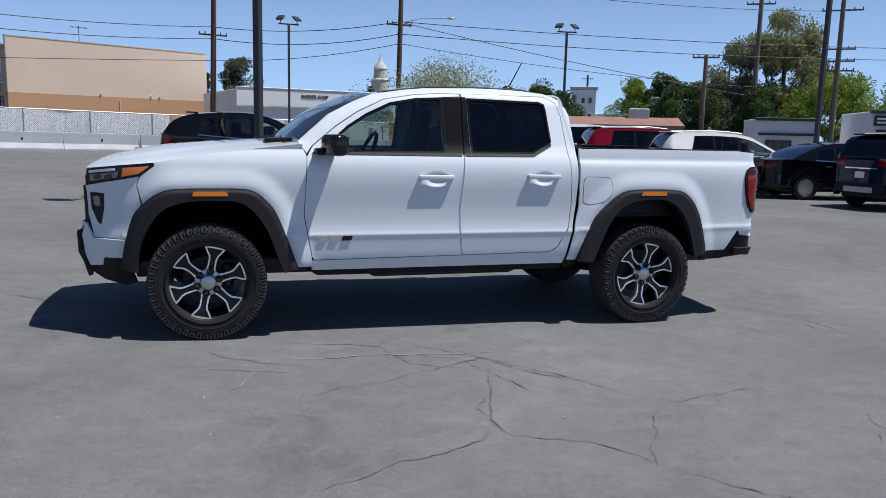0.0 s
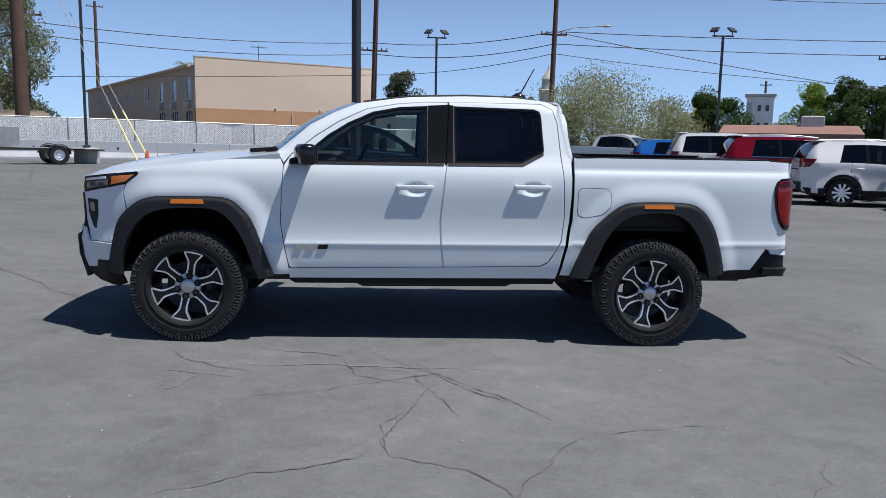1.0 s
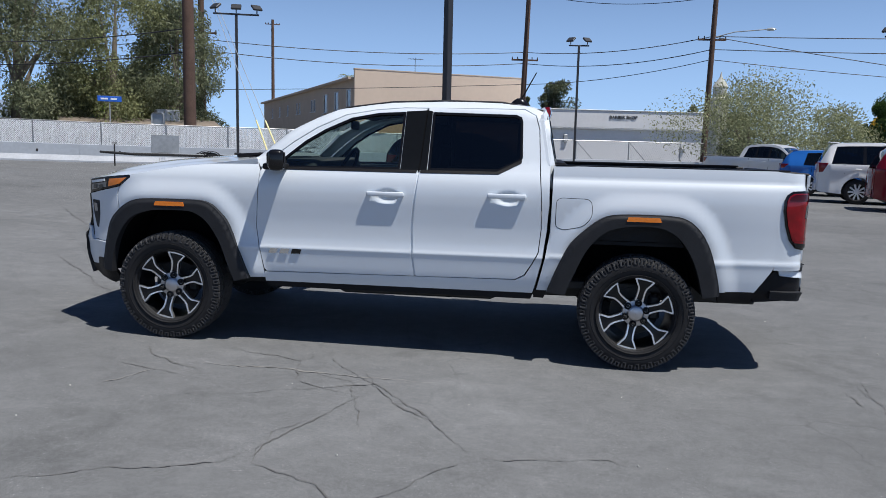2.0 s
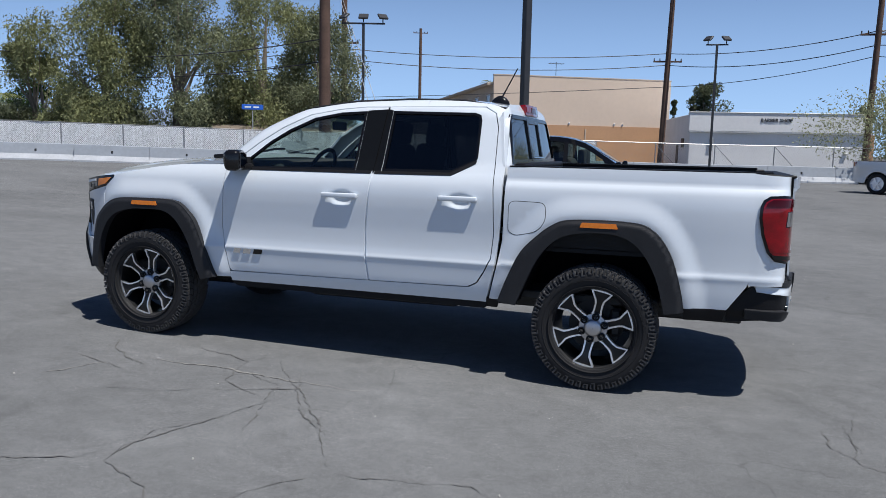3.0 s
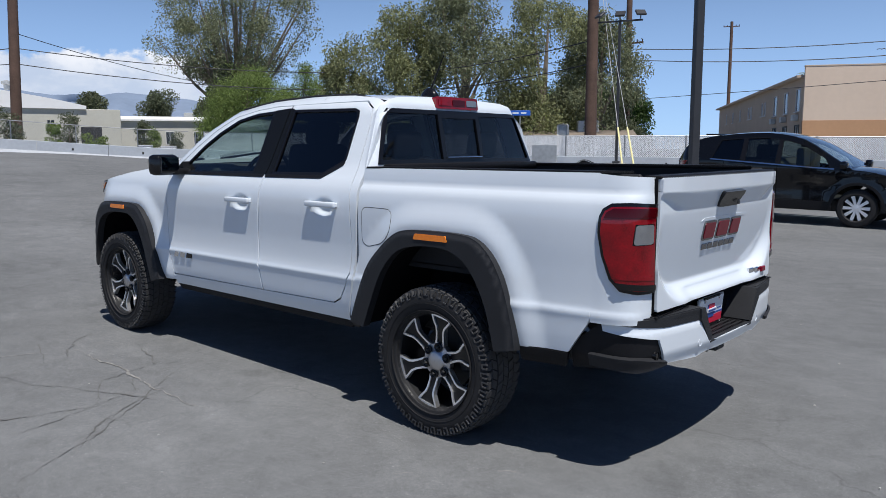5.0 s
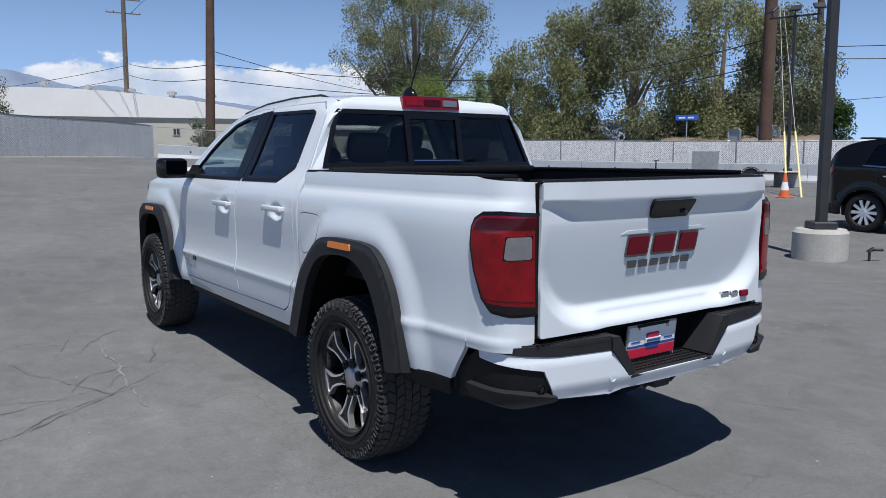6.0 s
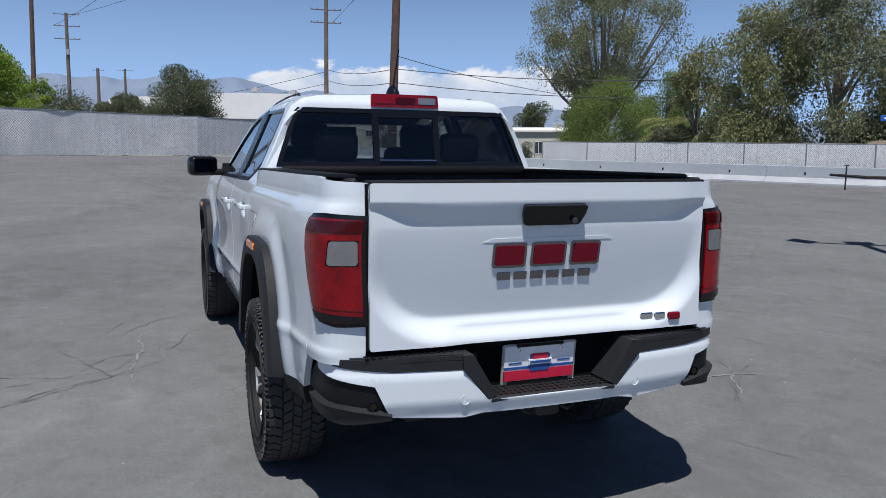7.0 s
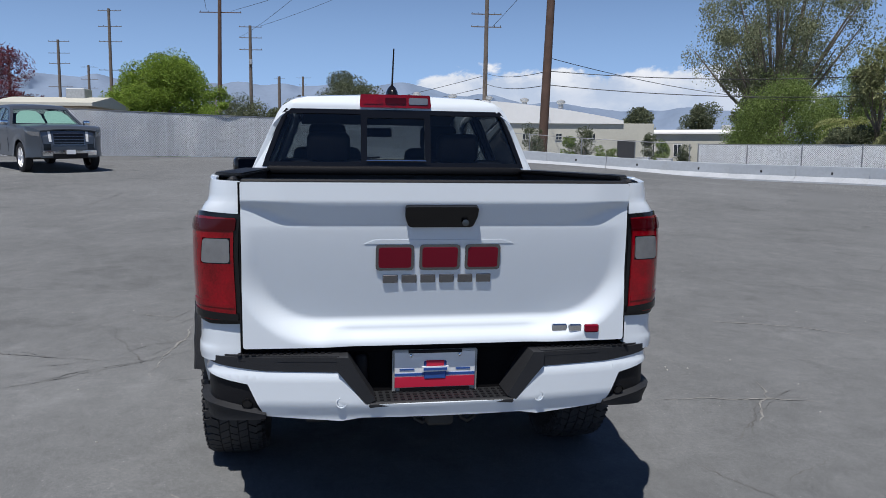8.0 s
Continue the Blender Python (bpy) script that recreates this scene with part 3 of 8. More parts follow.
NORTH_LINE = [(-42.3, 10.0), (-41.0, 13.4), (-38.7, 17.4), (-35.3, 21.2), (-29.5, 24.9), (-20.0, 29.7), (-8.0, 35.6), (10.5, 41.5)]
barrier_run(NORTH_LINE)
slat_fence("slat_fence", [(-37.0, 21.4), (-30.0, 25.6), (-20.3, 30.4), (-8.3, 36.3), (-3.4, 38.0)], 1.95, 0.55, "chain-link fence with white privacy slats behind concrete barriers")
slat_fence("slat_fence", [(-14.0, -44.0), (-26.9, -9.2), (-30.2, -4.5), (-33.0, 0.9), (-40.5, 9.3)], 1.85, 0.05, "tall weathered chain-link fence packed with grey-white slats", wire=True, back=0.08, slat_m=SLAT_WORN)

# bare chain-link going on at both ends of the slatted stretch


def chain_link(points, label, height=1.95, brace=()):
    top = empty("chain_link_fence", label=label, category="fence", kind="structure")
    for x, y, a in along(points, 3.3):
        bm = bmesh.new()
        tube(bm, [(0, 0, 0), (0, 0, height)], 0.03, 8)
        part("post", bm, FENCE_STEEL, top).matrix_basis = Matrix.Translation((x, y, ground_z(x, y)))
    bm = bmesh.new()
    tube(bm, [(x, y, ground_z(x, y) + height) for x, y, _ in along(points, 1.6)], 0.024, 6)
    part("top_rail", bm, FENCE_STEEL, top)
    for i in brace:
        x, y, _ = along(points, 3.3)[i]
        bm = bmesh.new()
        tube(bm, [(x, y, height - 0.05), (x + 1.6, y + 0.5, 0.2)], 0.018, 6)
        part("brace", bm, FENCE_STEEL, top)
    wv, wf = [], []
    for x, y, a in along(points, 0.14):
        ca, sa = math.cos(a), math.sin(a)
        z = ground_z(x, y)
        for d in (-1, 1):
            k = len(wv)
            ex, ey = x + ca * d * height * 0.6, y + sa * d * height * 0.6
            wv += [(x, y, z + 0.05), (x + ca * 0.006, y + sa * 0.006, z + 0.05), (ex + ca * 0.006, ey + sa * 0.006, z + height), (ex, ey, z + height)]
            wf.append((k, k + 1, k + 2, k + 3))
    me = bpy.data.meshes.new("wire_mesh")
    me.from_pydata(wv, [], wf)
    me.materials.append(FENCE_STEEL)
    tagged(part("wire_mesh", me, FENCE_STEEL, top), kind="stuff")


chain_link([(-3.4, 38.0), (12.0, 43.0)], "bare galvanised chain-link fence with thin posts", brace=(1, 2, 3))
chain_link([(-43.6, 9.6), (-42.2, 13.8), (-39.8, 18.2), (-37.2, 21.2)], "bare chain-link fence above the concrete barriers")
for x, y, w in ((-40.6, 19.6, 0.75), (-39.7, 20.6, 0.9)):
    bm = bmesh.new()
    box(bm, (0, 0, 0.62), (0.5, w, 0.85), 0.03)
    box(bm, (0.26, 0, 0.62), (0.03, w - 0.15, 0.7), 0.01)
    box(bm, (0, 0, 1.07), (0.56, w + 0.06, 0.05), 0.01)
    box(bm, (0, 0, 0.10), (0.4, w - 0.1, 0.2), 0.0)
    cab = part("utility_cabinet", bm, WHITE_WALL)
    cab.matrix_basis = Matrix.Translation((x, y, ground_z(x, y))) @ Matrix.Rotation(radians(-35), 4, "Z")
    tagged(cab, "small white steel cabinet behind the chain-link fence", "cabinet", group="white cabinets")

# ---- poles ----


def flood_head(parent, m):
    bm = bmesh.new()
    box(bm, (0, 0, 0), (0.42, 0.34, 0.09), 0.02, m)
    head = part("lamp_head", bm, POLE_DARK, parent)
    bm = bmesh.new()
    box(bm, (0, 0, -0.048), (0.36, 0.28, 0.012), 0.0, m)
    part("lens", bm, LED_GLASS, head)
    bm = bmesh.new()
    tube(bm, [m @ Vector((0, 0, 0.03)), m @ Vector((0, -0.02, 0.0)) + Vector((0, 0, -0.24))], 0.025, 6)
    part("knuckle", bm, POLE_DARK, head)


def light_pole(x, y, height, heads, heading, thick, base_r, base_h, label):
    """A dark steel lot light: concrete base, pole, cross arm and tilted flood heads."""
    z = ground_z(x, y)
    top = empty("lot_light_pole", Matrix.Translation((x, y, z)) @ Matrix.Rotation(heading, 4, "Z"), label=label, category="light pole", group="lot light poles")
    bm = bmesh.new()
    lathe(bm, [(0.001, -0.1), (base_r, -0.1), (base_r, base_h - 0.05), (base_r - 0.04, base_h), (0.001, base_h)], "z", 28)
    part("concrete_base", bm, CONCRETE, top, "round cast concrete base")
    bm = bmesh.new()
    box(bm, (0, 0, base_h + 0.05), (thick * 2.6, thick * 2.6, 0.10), 0.015)
    part("foot_plate", bm, POLE_DARK, top)
    bm = bmesh.new()
    box(bm, (0, 0, (height + base_h) / 2), (thick, thick, height - base_h), 0.01)
    part("pole", bm, POLE_DARK, top)
    span = 0.42 * (heads - 1)
    bm = bmesh.new()
    box(bm, (0, 0, height), (span * 2 + 0.2, 0.07, 0.07), 0.01)
    part("cross_arm", bm, POLE_DARK, top)
    for i in range(heads):
        u = -span + 2 * span * i / max(1, heads - 1) if heads > 1 else 0
        yaw = (-0.7 if i == 0 else 0.5 if i == heads - 1 else 0.0)
        flood_head(top, Matrix.Translation((u, 0, height + 0.30)) @ Matrix.Rotation(yaw, 4, "Z") @ Matrix.Rotation(radians(38), 4, "X"))
    return top


LOT_POLE = "black steel lot light pole with flood heads"
light_pole(2.6, 35.2, 6.75, 2, 0.1, 0.11, 0.42, 0.60, LOT_POLE)
light_pole(16.3, 31.0, 6.75, 2, -0.1, 0.11, 0.42, 0.60, LOT_POLE)
light_pole(-12.05, 25.8, 6.5, 3, 0.3, 0.11, 0.48, 0.62, LOT_POLE)
light_pole(-0.76, 7.74, 6.9, 3, 0.9, 0.125, 0.36, 0.42, "tall black square light pole on round concrete base")
light_pole(16.0, 12.9, 6.9, 2, 0.2, 0.125, 0.4, 0.5, LOT_POLE)
bm = bmesh.new()
tube(bm, [(-0.22, 8.02, 0), (-0.22, 8.02, 0.14), (-0.18, 8.06, 0.17), (-0.1, 8.14, 0.17)], 0.02, 6)
tube(bm, [(-0.24, 7.98, 0.15), (-0.20, 8.07, 0.2)], 0.012, 6)
part("water_tap", bm, STEEL_DARK)
tagged(bpy.data.objects["water_tap"], "small rusty standpipe tap beside the pole base", "tap")


def utility_pole(x, y, top_z, r0, r1, arms=(), lean=(0, 0), material=None, boxes=False, label="weathered wooden utility pole with crossarms", heading=0.0, z=None):
    """A tapered timber pole with crossarms and insulators."""
    z = ground_z(x, y) if z is None else z
    top = empty("utility_pole", Matrix.Translation((x, y, z)), label=label, category="utility pole", group="utility poles")
    material = material or WOOD_POLE
    h = top_z - z
    bm = bmesh.new()
    n = 6
    tube(bm, [(lean[0] * i / n, lean[1] * i / n, h * i / n - (0.2 if i == 0 else 0)) for i in range(n + 1)], [r0 + (r1 - r0) * i / n for i in range(n + 1)], 12)
    part("pole", bm, material, top)
    for k, (az, half) in enumerate(arms):
        bm = bmesh.new()
        c = Vector((lean[0] * az / h, lean[1] * az / h, az - z))
        m = Matrix.Translation(c) @ Matrix.Rotation(heading, 4, "Z")
        box(bm, (0, r1 * 1.1, 0), (half * 2, 0.10, 0.13), 0.01, m)
        arm = part("crossarm", bm, material, top)
        for u in (-0.95, -0.55, 0.55, 0.95):
            bm = bmesh.new()
            lathe(bm, [(0.02, 0), (0.06, 0.04), (0.03, 0.1), (0.05, 0.16), (0.01, 0.2)], "z", 8)
            bmesh.ops.transform(bm, matrix=m @ Matrix.Translation((u * half, r1 * 1.1, 0.06)), verts=bm.verts[:])
            part("insulator", bm, STEEL_DARK, arm)
    if boxes:
        bm = bmesh.new()
        lathe(bm, [(0.01, -0.5), (0.3, -0.5), (0.3, 0.5), (0.01, 0.5)], "z", 14)
        bmesh.ops.translate(bm, vec=(0.4, 0.1, boxes - z), verts=bm.verts[:])
        part("transformer", bm, GALV, top)
    return top


utility_pole(-17.57, 32.91, 14.0, 0.33, 0.26, label="thick brown wooden utility pole behind the slatted fence")
utility_pole(-24.8, 50.3, 16.0, 0.26, 0.20, [(9.4, 1.1)])
utility_pole(-43.5, 117.9, 21.0, 0.30, 0.22, [(20.3, 1.2)], heading=0.4)
utility_pole(-1.0, 59.2, 15.5, 0.25, 0.18, [(8.6, 1.1), (14.8, 1.3)], lean=(0.35, 0), heading=0.2)
utility_pole(12.4, 51.6, 13.5, 0.22, 0.17, [(9.3, 1.0), (13.0, 1.2)], lean=(0.2, 0), heading=0.1)
utility_pole(-50.6, 15.9, 16.5, 0.36, 0.28, lean=(0.1, 0.5), label="thick dark brown wooden utility pole beyond the barriers")
utility_pole(-100.6, 22.0, 24.0, 0.36, 0.26, [(21.3, 2.1), (19.6, 2.1)], lean=(0.0, 0.2), heading=1.5, material=WOOD_POLE_GREY)
utility_pole(-123.5, -16.5, 31.5, 0.38, 0.26, [(24.2, 3.3)], heading=1.45, lean=(0.0, 0.6))
utility_pole(-153.9, -14.0, 27.2, 0.40, 0.28, [(27.0, 2.2), (24.9, 2.2), (22.6, 2.2)], heading=1.45, boxes=20.2, material=WOOD_POLE_GREY)
utility_pole(-178.8, -46.5, 33.8, 0.42, 0.3, [(33.4, 2.6), (30.0, 2.6), (26.7, 2.6), (20.5, 2.8)], heading=1.4, material=WOOD_POLE_GREY)
utility_pole(-214.3, -68.3, 31.6, 0.45, 0.32, [(31.2, 2.8), (28.2, 2.8), (25.5, 2.8), (19.5, 3.2), (16.4, 3.0)], heading=1.4, material=WOOD_POLE_GREY)
utility_pole(-283.7, -80.1, 32.8, 0.5, 0.4, [(32.2, 3.0), (28.0, 3.0), (25.0, 3.0)], heading=1.4, material=WOOD_POLE_GREY)
utility_pole(-276.3, -103.2, 34.4, 0.5, 0.4, [(33.8, 3.2)], heading=1.4, material=WOOD_POLE_GREY)
utility_pole(-394.0, -20.7, 41.8, 0.8, 0.7, [(41.0, 2.6)], heading=1.4, material=WOOD_POLE_GREY)
utility_pole(-394.4, -9.0, 42.1, 0.6, 0.5, [(41.5, 3.8), (38.0, 2.0)], heading=1.4, material=WOOD_POLE_GREY)
utility_pole(45.2, 52.4, 14.5, 0.25, 0.18, [(13.2, 1.2), (9.6, 1.1)], heading=-0.6, material=WOOD_POLE_GREY)
utility_pole(50.0, 48.1, 14.5, 0.25, 0.18, [(12.4, 1.6), (9.2, 1.3), (8.2, 1.3), (7.4, 1.3)], heading=-0.7, material=WOOD_POLE_GREY)
utility_pole(36.0, 46.8, 7.9, 0.2, 0.15, [(7.7, 1.0)], heading=-0.6, material=WOOD_POLE_GREY)
utility_pole(70.0, 132.0, 13.0, 0.25, 0.2, [(12.3, 1.0)], heading=-0.5, material=WOOD_POLE_GREY)


def lamp_arm(x, y, z, way, reach):
    """A street lamp on a bracket arm fixed to a pole."""
    d = Vector((math.cos(way), math.sin(way), 0))
    top = empty("street_lamp", Matrix.Translation((x, y, z)), label="grey street lamp on a curved bracket arm", category="street lamp", group="street lamps")
    bm = bmesh.new()
    tube(bm, [Vector((0, 0, 0)), d * reach * 0.4 + Vector((0, 0, 0.35)), d * reach + Vector((0, 0, 0.45))], 0.035, 6)
    part("bracket_arm", bm, GALV, top)
    bm = bmesh.new()
    lathe(bm, [(0.01, 0.12), (0.12, 0.06), (0.16, -0.02), (0.10, -0.09), (0.01, -0.10)], "z", 12)
    bmesh.ops.scale(bm, vec=(2.2, 1, 1), verts=bm.verts[:])
    bmesh.ops.transform(bm, matrix=Matrix.Translation(d * (reach + 0.2) + Vector((0, 0, 0.45))) @ Matrix.Rotation(way, 4, "Z"), verts=bm.verts[:])
    part("lamp_head", bm, LED_GLASS, top)


lamp_arm(12.5, 51.6, 9.4, -0.3, 3.6)


def cable(points, sag, r=0.02):
    bm = bmesh.new()
    for a, b in zip(points, points[1:]):
        a, b = Vector(a), Vector(b)
        n = 14
        tube(bm, [a.lerp(b, i / n) - Vector((0, 0, sag * 4 * (i / n) * (1 - i / n))) for i in range(n + 1)], r, 5)
    return tagged(part("overhead_cable", bm, CABLE), "thin black overhead cable strung between poles", "cable", group="overhead cables")


cable([(-95, 95, 13.0), (-25, 50.5, 9.0), (-0.9, 59.2, 9.2), (12.5, 51.6, 9.5), (62, 40, 9.0)], 0.5, 0.03)
cable([(-95, 95, 11.5), (-25, 50.5, 8.2), (-0.9, 59.2, 8.3), (12.5, 51.6, 8.6), (62, 40, 8.2)], 0.6, 0.03)
cable([(-60, 60, 5.8), (-0.9, 59.2, 6.6), (12.5, 51.6, 7.9), (45, 52, 6.0)], 0.4, 0.025)
cable([(12.4, 51.6, 9.5), (45.2, 52.4, 5.2)], 0.3, 0.03)
cable([(-0.9, 59.2, 14.5), (12.4, 51.6, 13.0), (50, 48.1, 12.3)], 0.7, 0.025)
cable([(-0.9, 59.2, 14.0), (12.4, 51.6, 12.2)], 0.7, 0.025)
cable([(-100.6, 22.0, 13.4), (-50.6, 16.2, 8.0), (-42.0, 40.0, 7.6), (-17.6, 33, 7.2)], 0.5, 0.03)
cable([(-100.6, 22.0, 12.0), (-50.6, 16.2, 7.0), (-42.0, 40.0, 6.2), (-17.6, 33, 6.0)], 0.5, 0.03)
cable([(-50.6, 16.1, 9.0), (-70, 52, 8.0)], 0.8, 0.025)
cable([(-200, 2.0, 15.0), (-100.6, 22.0, 13.0)], 0.8, 0.04)
cable([(-200, 0.0, 12.6), (-100.6, 22.0, 11.4)], 0.8, 0.04)
cable([(-100.6, 23.0, 19.6), (-50, 36, 40)], 0.8, 0.03)
cable([(-123, -14, 24.4), (-60, 40, 34)], 1.5, 0.03)
cable([(-123, -18, 24.4), (-45, -10, 32)], 1.5, 0.03)
cable([(-153.9, -12.0, 27.2), (-60, 30, 30)], 1.5, 0.03)
cable([(-153.9, -16.0, 24.9), (-60, 10, 27)], 1.5, 0.03)

# guy wires with yellow guards and the traffic cone
guy = empty("guy_wires", label="steel guy wires with yellow plastic guards", category="guy wire")
for dx, dy in ((0.0, 0.0), (0.35, 0.2)):
    bm = bmesh.new()
    tube(bm, [(-7.55 + dx, 18.3 + dy, 0.02), (-17.3, 32.8, 11.5)], 0.012, 5)
    part("wire", bm, GALV, guy)
    bm = bmesh.new()
    a, b = Vector((-7.55 + dx, 18.3 + dy, 0.02)), Vector((-17.3, 32.8, 11.5))
    tube(bm, [a, a.lerp(b, 0.19)], 0.03, 8)
    part("guard", bm, GUY_YELLOW, guy, "pale yellow plastic guard")

cone = empty("traffic_cone", Matrix.Translation((-7.39, 17.88, ground_z(-7.4, 17.9))), label="faded orange traffic cone with white collar", category="traffic cone")
bm = bmesh.new()
lathe(bm, [(0.15, 0.03), (0.115, 0.22)], "z", 24)
part("lower_body", bm, CONE_ORANGE, cone)
bm = bmesh.new()
lathe(bm, [(0.075, 0.45), (0.035, 0.68), (0.03, 0.70), (0.001, 0.70)], "z", 24)
part("tip", bm, CONE_ORANGE, cone)
bm = bmesh.new()
lathe(bm, [(0.115, 0.22), (0.075, 0.45)], "z", 24)
part("collar", bm, PLATE_WHITE, cone, "dirty white reflective collar")
bm = bmesh.new()
box(bm, (0, 0, 0.018), (0.38, 0.38, 0.036), 0.012)
part("base", bm, CONE_ORANGE, cone)

# street name sign behind the fence
sign = empty("street_sign", Matrix.Translation((-21.3, 31.6, ground_z(-21, 31.5))) @ Matrix.Rotation(0.62, 4, "Z"), label="blue street name sign on a thin steel post", category="street sign")
bm = bmesh.new()
tube(bm, [(0, 0, 0), (0, 0, 3.0)], 0.03, 8)
part("post", bm, GALV, sign)
bm = bmesh.new()
box(bm, (0, 0, 3.2), (1.15, 0.03, 0.28), 0.01)
blade = part("blade", bm, SIGN_BLUE, sign)
bm = bmesh.new()
for u, w in ((-0.25, 0.34), (0.2, 0.3)):
    box(bm, (u, -0.02, 3.2), (w, 0.006, 0.08))
part("lettering_bar", bm, PLATE_WHITE, blade)
bm = bmesh.new()
tube(bm, [(-19.6, 33.4, 0.2), (-19.6, 33.4, 2.9)], 0.03, 8)
box(bm, (-19.6, 33.35, 2.5), (0.7, 0.03, 0.7), 0.1)
tagged(part("road_sign", bm, GALV), "back of an octagonal road sign on a post", "road sign")
# ---- distance: mountains ----


def ridge(name, radius, start, end, base, peaks, seed, material, label):
    """A far mountain range as a relief that rises from the plain."""
    n, rows = 420, 14
    bm = bmesh.new()
    grid = []
    for j in range(rows):
        f = j / (rows - 1)
        row = []
        for i in range(n + 1):
            a = radians(start + (end - start) * i / n)
            crest = line_at(peaks, start + (end - start) * i / n)
            h = crest * (0.97 + 0.075 * noise.fractal((math.cos(a) * 12 + seed, math.sin(a) * 12, 0.3), 0.95, 2.1, 7))
            spur = 1 + 0.22 * noise.fractal((math.cos(a) * 46 + seed, math.sin(a) * 46, f * 1.5), 0.8, 2.0, 5) * (1 - f)
            r = radius + f * 1200 + 260 * noise.noise((math.cos(a) * 25, math.sin(a) * 25, f * 3 + seed))
            row.append(bm.verts.new((r * math.cos(a), r * math.sin(a), base + h * f ** 0.8 * spur)))
        grid.append(row)
    for r, q in zip(grid, grid[1:]):
        for i in range(n):
            bm.faces.new((r[i], r[i + 1], q[i + 1], q[i]))
    return tagged(part(name, bm, material, smooth=60), label, "mountain", kind="structure")


ridge("mountain_range", 3200, 125, 235, -20, [(125, 190), (140, 240), (150, 285), (158, 322), (165, 362), (172, 440), (180, 425), (190, 452), (205, 420), (235, 300)], 3.1, MOUNTAIN, "mountain range tinted hazy blue on the horizon")


# ---- buildings ----


def window_unit(parent, m, w, h, frame_m, glass_m, sill=True, bars=1, name="window"):
    """A window: recessed pane, frame bars and sill, in the local xz plane, facing -y."""
    bm = bmesh.new()
    for c, s in (((0, 0, h / 2 - 0.04), (w, 0.10, 0.08)), ((0, 0, -h / 2 + 0.04), (w, 0.10, 0.08)), ((-w / 2 + 0.04, 0, 0), (0.08, 0.10, h - 0.16)), ((w / 2 - 0.04, 0, 0), (0.08, 0.10, h - 0.16))):
        box(bm, c, s, 0, m)
    for k in range(bars):
        box(bm, (-w / 2 + w * (k + 1) / (bars + 1), 0, 0), (0.06, 0.08, h - 0.16), 0, m)
    fr = part(name, bm, frame_m, parent)
    bm = bmesh.new()
    box(bm, (0, 0.03, 0), (w - 0.1, 0.03, h - 0.1), 0, m)
    part("pane", bm, glass_m, fr)
    if sill:
        bm = bmesh.new()
        box(bm, (0, -0.08, -h / 2 - 0.04), (w + 0.15, 0.2, 0.07), 0, m)
        part("sill", bm, frame_m, fr)
    return fr


def beige_block():
    """The two-storey stucco block: blank front with a tan lower band, and a long windowed flank."""
    top = empty("apartment_block", Matrix.Translation((-18.0, 70.4, 0.0)) @ Matrix.Rotation(radians(28.6), 4, "Z"), label="beige stucco two-storey block with tan lower band", category="building", kind="structure")
    bm = bmesh.new()
    box(bm, (9.5, 0.18, 6.36), (19.0, 0.36, 4.78))
    part("wall", bm, BEIGE, top)
    bm = bmesh.new()
    box(bm, (9.5, 0.16, 1.985), (19.04, 0.40, 3.97))
    part("lower_band", bm, TAN, top, "tan painted lower band")
    bm = bmesh.new()
    box(bm, (9.5, 0.19, 8.81), (19.06, 0.44, 0.12), 0.01)
    part("coping", bm, BROWN_SHADED_STUCCO, top)
    # The flank's shade lies in its darker copy of the front's beige.
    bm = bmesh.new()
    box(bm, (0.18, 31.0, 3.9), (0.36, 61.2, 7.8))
    part("flank_wall", bm, BROWN_SHADED_STUCCO, top)
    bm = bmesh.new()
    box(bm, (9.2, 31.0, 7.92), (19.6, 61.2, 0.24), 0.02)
    part("roof", bm, BROWN_SHADED_STUCCO, top)
    turn = Matrix.Rotation(radians(-90), 4, "Z")
    for i, u in enumerate((2.2, 7.6, 13.0, 19.2, 20.9, 28.8, 30.8, 38.0, 45.0, 52.0)):
        small = i > 2
        m = Matrix.Translation((-0.02, u, 5.9)) @ turn
        window_unit(top, m, 0.75 if small else 1.7, 1.5 if small else 2.1, WHITE_WALL, DARK_WINDOW, bars=0)
        if not small:
            bm = bmesh.new()
            box(bm, (0, -0.25, -1.6), (0.9, 0.5, 0.55), 0.03, m)
            part("air_conditioner", bm, GALV, top)
            window_unit(top, Matrix.Translation((-0.02, u, 2.7)) @ turn, 1.9, 1.9, DARK_TRIM, DARK_WINDOW)
    for u in (8.0, 12.9, 13.8):
        bm = bmesh.new()
        box(bm, (u, -0.06, 4.15), (0.18, 0.10, 0.22), 0.04)
        box(bm, (u, -0.14, 4.22), (0.12, 0.10, 0.12), 0.03)
        part("wall_lamp", bm, WHITE_WALL, top)
    bm = bmesh.new()
    box(bm, (9.8, -0.08, 2.9), (0.16, 0.08, 1.5), 0.02)
    part("downpipe", bm, BROWN_SHADED_STUCCO, top)
    bm = bmesh.new()
    tube(bm, [(7.4, 3, 8.0), (7.4, 3, 10.6)], 0.03, 6)
    for k in range(5):
        tube(bm, [(7.4 - 0.7 + 0.35 * k, 2.5, 10.45), (7.4 - 0.7 + 0.35 * k, 3.5, 10.45)], 0.02, 5)
    tube(bm, [(6.6, 3, 10.45), (8.2, 3, 10.45)], 0.02, 5)
    part("aerial", bm, STEEL_DARK, top)


beige_block()


